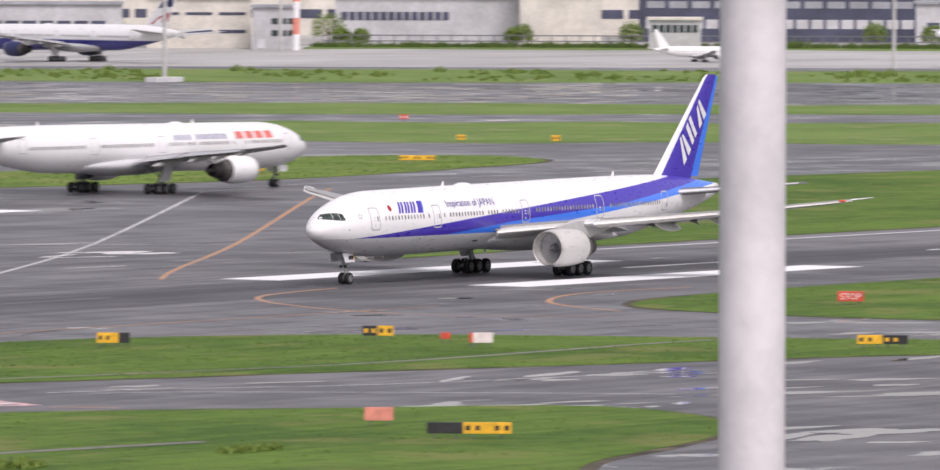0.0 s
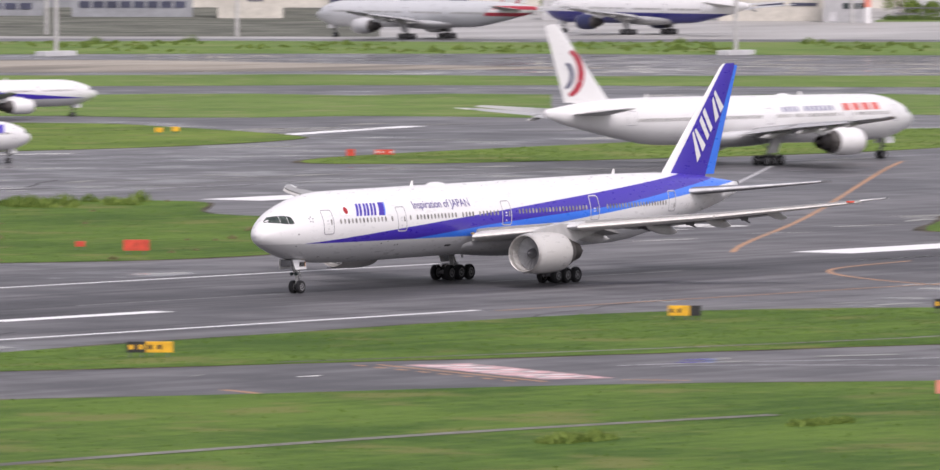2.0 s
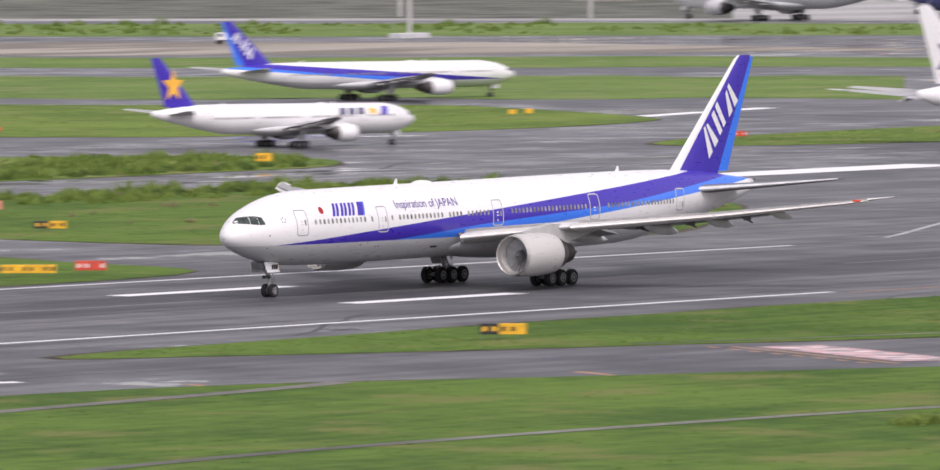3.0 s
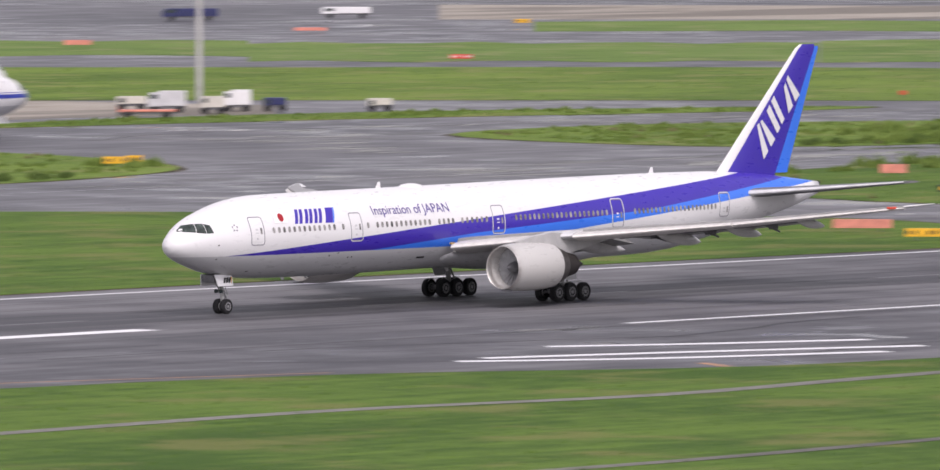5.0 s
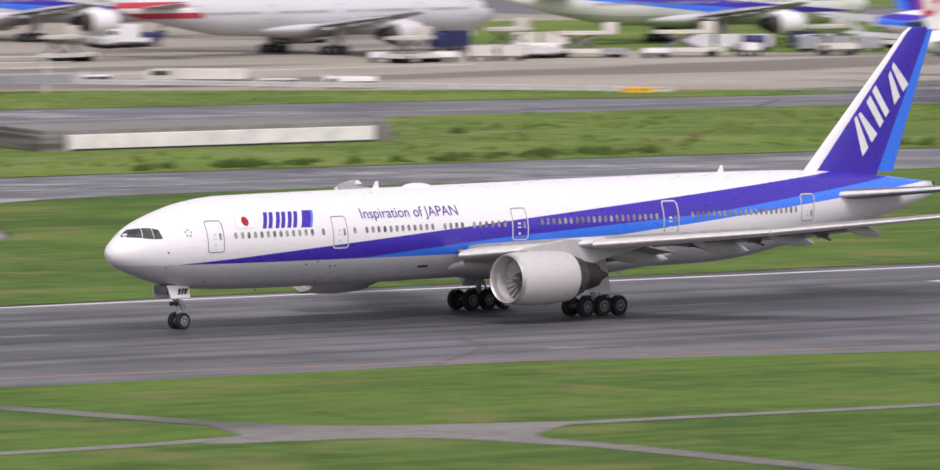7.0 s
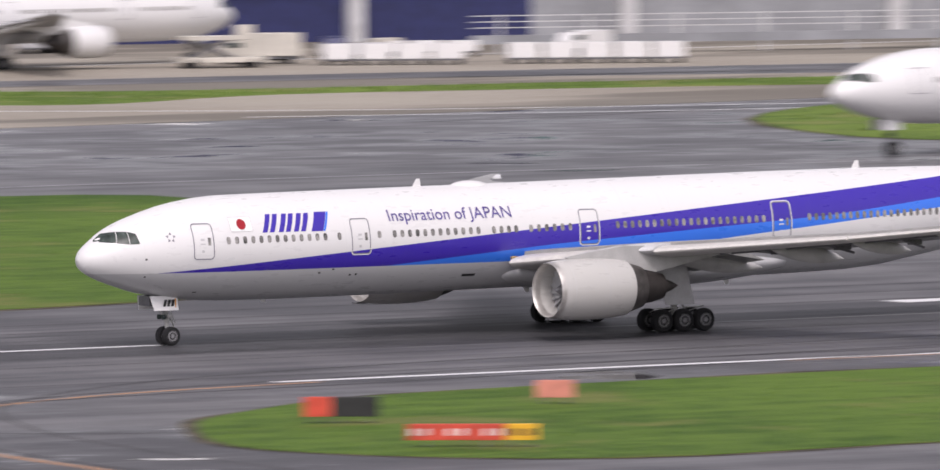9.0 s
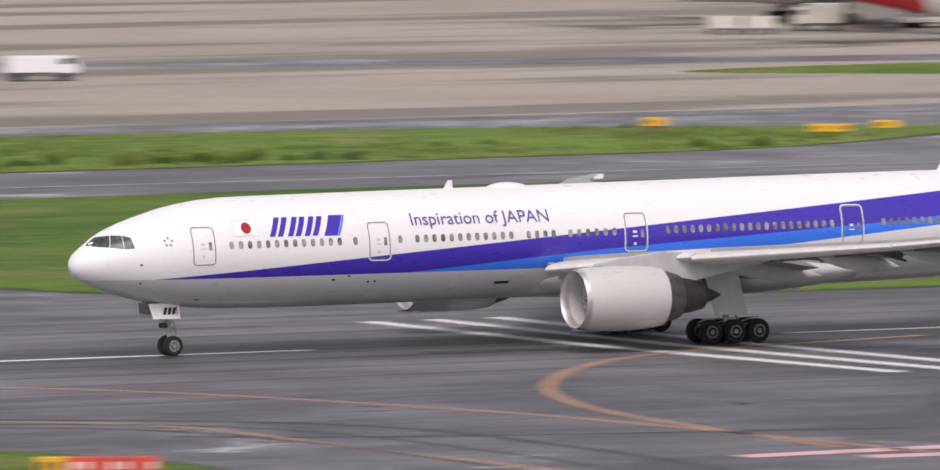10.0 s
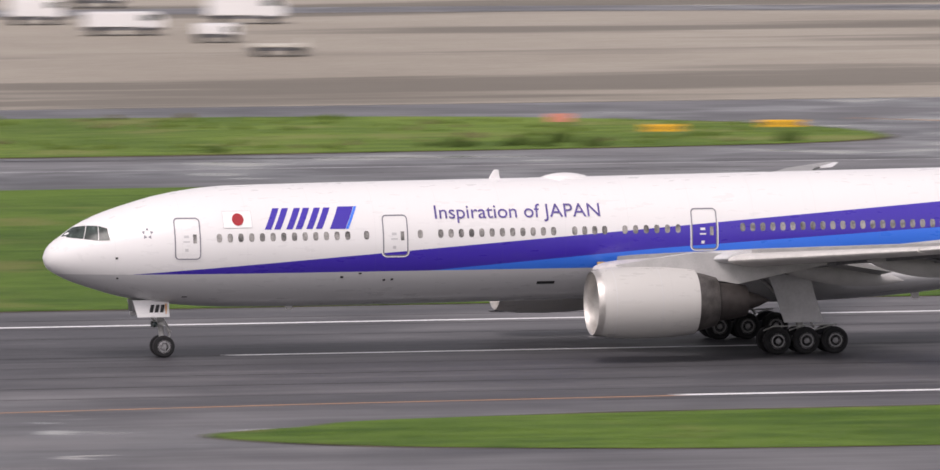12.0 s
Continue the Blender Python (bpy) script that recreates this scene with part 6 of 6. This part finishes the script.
def loader(x, y, turn):
    """A cargo loader with a raised deck on scissor arms."""
    root = thing("cargo_loader", "pale yellow cargo loader with a raised platform", "loader")
    bm = bmesh.new()
    add_box(bm, (0, 0, 0.8), (8.5, 3.0, 0.5), 0.06)
    part("chassis", bm, M_CREAM, root)
    bm = bmesh.new()
    add_box(bm, (-1.2, 0, 2.9), (5.5, 2.9, 0.4), 0.05)
    part("platform", bm, M_CREAM, root)
    for s in (-1.2, 1.2):
        bm = bmesh.new()
        add_tube(bm, (-3.2, s, 1.0), (1.2, s, 2.8), 0.12, n=8)
        add_tube(bm, (1.2, s, 1.0), (-3.2, s, 2.8), 0.12, n=8)
        part("scissor_arm", bm, M_STRUT, root)
    bm = bmesh.new()
    add_box(bm, (2.8, 1.0, 3.4), (1.6, 0.9, 1.4), 0.06)
    part("cab", bm, M_CREAM, root)
    for sx in (-3, 3):
        bm = bmesh.new()
        add_tube(bm, (sx, -1.5, 0.45), (sx, 1.5, 0.45), 0.45, n=14)
        part("wheel", bm, M_TYRE, root)
    root.matrix_basis = pose(x, y, 0.03, 0, 0, turn)


white, navy = "white service van parked on the apron", "dark blue and white service cart on the apron"
vehicle(912.0, 836.7, -44, 6.6, 2.4, 1.0, M_SALMON, "low red brick coloured container", 0.05)
for x, y, L, H, mat, lab in ((934.7, 860.0, 3.4, 1.6, M_CREAM, "cream service van beside containers"), (930.4, 850.5, 4.4, 2.5, M_GREY, "pale grey tank truck"), (930.3, 843.2, 2.8, 2.0, M_CREAM, "cream box truck"), (939.1, 847.4, 3.2, 2.5, M_WHITE, "white high box truck"), (941.9, 844.0, 2.6, 1.6, M_NAVY, navy), (949.6, 834.6, 2.8, 1.5, M_CREAM, white), (1301.5, 1184.6, 9, 2.0, M_NAVY, "dark blue bus on the far road"), (1334.5, 1180.2, 8, 1.8, M_WHITE, "white truck on the far road"), (1480, 1130, 3.5, 2.0, M_WHITE, "white car on the far road")):
    vehicle(x, y, -44, L, 2.3, H, mat, lab)
for x, y, t, L, H, mat, lab in ((412, 863, 165, 6.2, 2.2, M_WHITE, "white catering truck crossing the apron"), (349, 884, 170, 5.5, 2.5, M_GREY, "grey towing tractor"), (354, 840, 175, 2.6, 1.2, M_WHITE, "small white tow tractor"), (348, 931, 168, 7, 2.5, M_GREY, "grey high loader truck"), (341.5, 937, 168, 5, 2.2, M_WHITE, "white box truck"), (352.5, 920, 168, 2.4, 1.9, M_GREY, "small grey equipment box"), (360.5, 911, 168, 3.2, 1.7, M_WHITE, "white box truck"),
                                  (301, 909, 170, 4, 2.8, M_WHITE, "white catering truck"), (297, 916, 170, 3.6, 2.2, M_SALMON, "red and white truck"), (296, 925, 168, 2.8, 2.4, M_GREY, "grey truck by the stands"), (189, 926, 168, 4.6, 2.2, M_WHITE, "white truck by the stands"), (191.5, 901.5, 172, 6.6, 2.0, M_WHITE, "long white truck by the stands"), (207, 923, 165, 6.6, 2.3, M_WHITE, "white truck by the stands"), (196, 885, 165, 3.4, 1.6, M_WHITE, "white van by the stands"), (195, 857.5, 170, 4.5, 1.0, M_CREAM, "low pale cart"), (202, 962, 168, 5, 2.4, M_WHITE, "white truck by the stands")):
    vehicle(x, y, t, L, 2.4, H, mat, lab)
for x, y, t, mat, lab, n in ((905, 945, -38, M_GREY, "grey baggage containers on carts", 3), (950, 940, -38, M_WHITE, "white cargo containers on carts", 4), (975, 930, -38, M_WHITE, "white cargo containers on carts", 3), (895, 965, -38, M_CREAM, "cream baggage carts", 2), (925, 948, -38, M_NAVY, "dark blue baggage carts", 1), (575, 892, -25, M_WHITE, "white cargo containers on carts", 4), (592, 885, -25, M_WHITE, "white covered baggage carts in a row", 5), (345, 886.5, 8, M_STRUT, "empty grey pallet dollies in a row", 3), (406, 866, 102, M_STRUT, "empty grey pallet dollies in a row", 12), (353.3, 845, 90, M_STRUT, "empty grey pallet dollies in a row", 5)):
    dolly(x, y, t, mat, lab, n, 0.3 if mat is M_STRUT else 1.5)
loader(562, 893, -15)
loader(820, 962, 20)
loader(740, 948, 10)
loader(884, 955, 10)
stairs(373.5, 909, 4, 3.6)
vehicle(880, 962, 5, 5, 2.2, 2.6, M_NAVY, "blue and white tow tractor under the wing")
vehicle(571, 900, -20, 8, 2.4, 3.0, M_CREAM, "cream catering truck")
vehicle(560, 935, -20, 6, 2.4, 2.6, M_CREAM, "yellow and white tug")


for x, y, length, height, mat, lab in ((772.5, 885, 11.0, 1.9, M_CREAM, "long cream bus behind the guard rail"), (780.5, 869, 5.6, 1.3, M_WHITE, "white pickup behind the guard rail"), (770.5, 899, 2.8, 0.95, M_WHITE, "low white car behind the guard rail"), (777.5, 877.5, 4.2, 0.95, M_CREAM, "low cream car behind the guard rail")):
    vehicle(x, y, -41, length, 2.2, height, mat, lab)
guard = thing("guard_rail", "grey steel guard rail along the apron edge", "rail")
GUARD = [(733, 936), (745.8, 916.2), (756.7, 899), (767.6, 882), (777, 863.7), (786.4, 845.6), (793, 832)]
for (ax, ay), (bx, by) in zip(GUARD, GUARD[1:]):
    for z in (0.42, 0.72):
        bm = bmesh.new()
        add_rings(bm, [[(x, y - 0.06, z - 0.13), (x, y + 0.06, z - 0.13), (x, y + 0.02, z), (x, y + 0.06, z + 0.13), (x, y - 0.06, z + 0.13), (x, y - 0.11, z)] for x, y in ((ax, ay), (bx, by))])
        part("beam", bm, M_DRUM, guard)
    for u in (0.0, 0.25, 0.5, 0.75):
        bm = bmesh.new()
        add_tube(bm, (ax + (bx - ax) * u, ay + (by - ay) * u + 0.12, 0), (ax + (bx - ax) * u, ay + (by - ay) * u + 0.12, 0.85), 0.07, n=8)
        part("post", bm, M_ROOF, guard)


def service_group(x, y, seed, n, spread=26):
    """Loose handling gear round a stand."""
    rng = random.Random(seed)
    for k in range(n):
        px, py, turn = x + rng.uniform(-spread, spread), y + rng.uniform(-4, 5), rng.choice((-40, -30, 10, 60))
        pick = rng.random()
        if pick < 0.4:
            dolly(px, py, turn, rng.choice((M_WHITE, M_GREY, M_CREAM, M_STRUT)), "pale baggage carts in a short train", rng.choice((1, 2, 3)), rng.uniform(0.4, 1.4))
        elif pick < 0.85:
            vehicle(px, py, turn, rng.uniform(3.2, 6.0), 2.2, rng.uniform(1.4, 2.9), rng.choice((M_WHITE, M_CREAM, M_GREY, M_NAVY)), "pale service truck beside a stand", rng.uniform(0.25, 0.4))
        else:
            loader(px, py, turn)


service_group(935, 938, 3, 12)
service_group(866, 936, 5, 9)
service_group(905, 925, 8, 6, 40)
service_group(872, 1004, 11, 6)
service_group(545, 935, 13, 6)
service_group(590, 905, 17, 9, 24)

# ---------------------------------------------------------------- weeds, bushes and grass tufts
def tufts(name, spots, size, blades, label, mat):
    """Clumps of leaves: spots are (x, y, scale)."""
    rng = np.random.default_rng(7)
    spots = np.array(spots)
    n = len(spots)
    base = np.repeat(spots[:, :2], blades, axis=0)
    sc = np.repeat(spots[:, 2], blades) * size
    m = n * blades
    a = rng.uniform(0, 2 * np.pi, m)
    rad = np.sqrt(rng.uniform(0, 1, m)) * sc * 0.9
    cx, cy = base[:, 0] + rad * np.cos(a), base[:, 1] + rad * np.sin(a)
    top = sc * rng.uniform(0.35, 1.0, m) * (1.05 - 0.6 * (rad / sc) ** 2)
    b = rng.uniform(0, 2 * np.pi, m)
    w = np.minimum(sc * rng.uniform(0.10, 0.26, m), rng.uniform(0.05, 0.14, m))
    low = np.maximum(0.02, top - sc * rng.uniform(0.25, 0.7, m))
    lean = sc[:, None] * rng.uniform(-0.25, 0.25, (m, 2))
    v = np.empty((m, 3, 3))
    v[:, 0] = np.stack([cx - w * np.cos(b), cy - w * np.sin(b), low], 1)
    v[:, 1] = np.stack([cx + w * np.cos(b), cy + w * np.sin(b), low * rng.uniform(0.7, 1.2, m)], 1)
    v[:, 2] = np.stack([cx + lean[:, 0], cy + lean[:, 1], top], 1)
    me = bpy.data.meshes.new(name)
    me.vertices.add(m * 3)
    me.vertices.foreach_set("co", v.ravel())
    me.loops.add(m * 3)
    me.loops.foreach_set("vertex_index", np.arange(m * 3))
    me.polygons.add(m)
    me.polygons.foreach_set("loop_start", np.arange(0, m * 3, 3))
    me.update()
    me.validate()
    me.materials.append(mat)
    return tagged(new(name, me), label, "plants", kind="stuff")


def inside(p, poly):
    hit, n = False, len(poly)
    for i in range(n):
        (x0, y0), (x1, y1) = poly[i], poly[(i + 1) % n]
        if (y0 > p[1]) != (y1 > p[1]) and p[0] < (x1 - x0) * (p[1] - y0) / (y1 - y0) + x0:
            hit = not hit
    return hit


def scatter(poly, count, seed, lo, hi, patch=0.0, scale=0.05):
    rng = random.Random(seed)
    xs, ys = [p[0] for p in poly], [p[1] for p in poly]
    out = []
    for _ in range(count * 4):
        p = (rng.uniform(min(xs), max(xs)), rng.uniform(min(ys), max(ys)))
        if inside(p, poly) and noise.noise((p[0] * scale, p[1] * scale, seed)) > patch:
            out.append((*p, rng.uniform(lo, hi)))
        if len(out) >= count:
            break
    return out


def leaf_material(name, low, high):
    m = Nodes(name, 0.75, spec=0.2)
    g = m.t.nodes.new("ShaderNodeNewGeometry")
    f = m.math("ADD", m.math("MULTIPLY", g.outputs["Random Per Island"], 0.5), m.math("MULTIPLY", m.noise(m.coords(), 0.12, 3), 0.5))
    m.put("Base Color", m.mix(m.ramp(f, 0.25, 0.75), low, high))
    return m.mat


M_WEED = leaf_material("weed_leaves", (0.085, 0.140, 0.026), (0.200, 0.270, 0.062))
M_BUSH = leaf_material("bush_leaves", (0.055, 0.095, 0.022), (0.115, 0.165, 0.042))
M_SEED = leaf_material("dry_weed_leaves", (0.13, 0.125, 0.06), (0.26, 0.225, 0.12))
M_BLADE = leaf_material("grass_blades", (0.062, 0.118, 0.017), (0.118, 0.195, 0.032))
weedy = []
for k, key in enumerate(("taxiway_strip_west", "taxiway_strip_inner", "taxiway_strip_middle", "taxiway_strip_east")):
    weedy += scatter(ROUGH[key], 700 if "middle" in key else 480, 20 + k, 0.22, 0.55, -0.05)
weedy += scatter([(815, 668), (850, 664), (925, 660), (905, 684), (850, 679), (815, 672)], 110, 31, 0.6, 1.6, -0.1)
weedy += scatter([(890, 716), (955, 716), (975, 732), (960, 750), (900, 740)], 120, 32, 0.6, 1.6, -0.1)
weedy += scatter([(700, 712), (765, 713), (797, 728), (812, 765), (790, 770), (740, 730)], 120, 33, 0.5, 1.5, 0.05)
weedy += scatter(ROUGH["service_strip"], 70, 34, 0.3, 0.7, -0.1)
for k in range(1500):
    az, r = random.uniform(49.5, 62.5), random.uniform(1945, 2050)
    if noise.noise((az * 1.7, r * 0.01, 2)) > -0.05:
        weedy.append((*bearing(az, r), random.uniform(0.3, 0.75) * (2.4 if k % 18 == 0 else 1.0)))
weedy += [(565.6 + 0.45 * k, 377 + 0.5 * math.sin(k * 2.1), 0.75 + 0.2 * math.sin(k * 1.3)) for k in range(-6, 9)] + [(592 + 0.5 * k, 375.4 + 0.5 * math.sin(k * 2.1), 0.6) for k in range(-6, 7)]
tufts("weeds", weedy, 1.0, 110, "patchy green weeds and low bushes in the grass strips", M_WEED)
bushes, rng = [], random.Random(77)
for x0, x1, y, n in ((90, 200, 711, 26), (286, 432, 716, 34), (525, 795, 714, 95), (880, 974, 717, 40), (816, 905, 671, 22), (640, 700, 759, 12), (600, 640, 760, 10)):
    for k in range(2 * n):
        x = rng.uniform(x0, x1)
        if noise.noise((x * 0.045, y * 0.1, 5)) > -0.12:
            bushes.append((x, y + rng.uniform(-1.5, 5) + 3 * noise.noise((x * 0.03, 0, 1)), rng.uniform(0.35, 1.0)))
bushes = [b for b in bushes if any(inside((b[0], b[1] - 1.2), smooth_path(q, True, 5)) for q in [*ROUGH.values(), GRASS["exit_island"]])]
hedge = []
for k in range(420):
    az = rng.uniform(57.95, 62.6)
    hedge.append((*bearing(az, 2318 + rng.uniform(-3, 2)), rng.uniform(0.9, 1.7) * (1.5 if noise.noise((az * 3.0, 0, 9)) > 0.25 else 1.0)))
tufts("hedge", hedge, 1.0, 90, "grey-green hedge of shrubs along the far fence", M_BUSH)
tufts("low_bushes", bushes, 1.0, 170, "dark green low bushes along the strip edges", M_BUSH)
dry_weeds = []
for k, key in enumerate(("taxiway_strip_west", "taxiway_strip_inner", "taxiway_strip_middle", "taxiway_strip_east", "exit_island")):
    dry_weeds += scatter(ROUGH[key] if key in ROUGH else GRASS[key], 110, 130 + k, 0.25, 0.6, 0.2, 0.07)
tufts("dry_weeds", dry_weeds, 1.0, 60, "straw-coloured weeds gone to seed in the grass strips", M_SEED)
short = []
for k, key in enumerate(GRASS):
    near_deck = key.startswith("runway_side") or key == "stop_bar_corner"
    short += scatter(GRASS[key], 5200 if near_deck else 1500, 50 + k, 0.5, 1.3, -0.25, 0.08)
for k, key in enumerate(ROUGH):
    short += scatter(ROUGH[key], 1500, 80 + k, 0.8, 2.0, -0.3)
tufts("grass_tufts", short, 0.20, 8, "short uneven tufts of grass", M_BLADE)
# trees and shrubs before the far buildings
def shrub(az, r, height, label):
    root = thing("tree", label, "tree")
    x, y = bearing(az, r)
    rng = random.Random(int(az * 100))
    bm = bmesh.new()
    add_tube(bm, (0, 0, 0), (0, 0, height * 0.5), 0.28, 0.12, 8)
    for k in range(5):
        a = k * 1.26
        add_tube(bm, (0, 0, height * 0.3), (math.cos(a) * height * 0.25, math.sin(a) * height * 0.25, height * 0.65), 0.1, 0.04, 6)
    part("trunk", bm, M_BARK, root)
    bm = bmesh.new()
    for k in range(1500):
        a, e, q = rng.uniform(0, 6.283), math.asin(rng.uniform(-0.6, 1)), rng.uniform(0.55, 1.0) * (1 + 0.3 * noise.noise((k * 0.31, az, 0)))
        c = Vector((math.cos(a) * math.cos(e) * height * 0.52 * q, math.sin(a) * math.cos(e) * height * 0.52 * q, height * 0.52 + math.sin(e) * height * 0.48 * q))
        d = [Vector((rng.uniform(-1, 1), rng.uniform(-1, 1), rng.uniform(-1, 1))) * 0.27 for _ in range(3)]
        bm.faces.new([bm.verts.new(c + w) for w in d])
    part("crown", bm, M_WEED, root)
    root.matrix_basis = pose(x, y, 0)


for az, r, hgt in ((58.03, 2330, 7.5), (58.1, 2326, 4.2), (58.2, 2326, 4.0), (59.05, 2326, 5.0), (59.0, 2328, 4.2), (59.62, 2326, 5.5), (60.9, 2330, 5.5), (61.2, 2330, 5.0), (56.9, 2345, 6.0), (56.2, 2340, 5.0)):
    shrub(az, r, hgt, "green bushy tree before the far buildings")

# ---------------------------------------------------------------- what moves
# seconds and the nose's place along the runway
ROLL = [
    (0.0, 831.98),
    (0.5, 808.56),
    (1.0, 784.54),
    (1.5, 759.85),
    (2.0, 734.53),
    (2.5, 708.63),
    (3.0, 682.16),
    (3.5, 655.12),
    (3.7, 644.13),
    (4.1, 621.77),
    (4.5, 599.00),
    (4.9, 575.84),
    (5.3, 552.30),
    (5.5, 540.39),
    (6.0, 510.02),
    (6.3, 491.09),
    (6.5, 478.58),
    (6.7, 466.15),
    (7.0, 447.48),
    (7.3, 428.48),
    (7.5, 415.77),
    (7.7, 403.00),
    (8.1, 377.33),
    (8.5, 351.36),
    (8.9, 325.09),
    (9.3, 298.50),
    (9.5, 284.90),
    (9.7, 271.18),
    (10.0, 250.39),
    (10.2, 236.44),
    (10.5, 215.27),
    (10.7, 201.05),
    (11.0, 179.64),
    (11.2, 165.21),
    (11.5, 143.40),
    (11.8, 121.39),
    (12.0, 106.67),
]


def motions():
    walk(LINER.root, [(t, pose(x, RUNWAY_Y, 0)) for t, x in ROLL])
    # wheels turn as one hub pattern a step; nine holes make the spin repeat every forty degrees
    for w in LINER.wheels:
        at = w.matrix_basis.translation
        walk(w, [(0.2 * k, pose(at.x, at.y, at.z, 0, -84.0 * k, 0)) for k in range(61)])
    for plane, x0, y0, speed, turn in ((TAXI_EAST, 1096.6, 688.0, 3.7, 177.5), (TAXI_BLUE, 832.0, 796.5, 3.4, 180), (TAXI_STAR, 1016.0, 761.6, 4.6, 167), (TAXI_SWEEP, 1180.1, 885.4, 12.7, 172), (TAXI_WEST, 521.4, 697.0, -2.9, 0)):
        a = radians(turn + 180)
        sx, sy = math.cos(a) * abs(speed), math.sin(a) * abs(speed)
        walk(plane.root, [(2.0 * k, pose(x0 + sx * 2.0 * k, y0 + sy * 2.0 * k, 0, 0, 0, turn)) for k in range(7)])


motions()
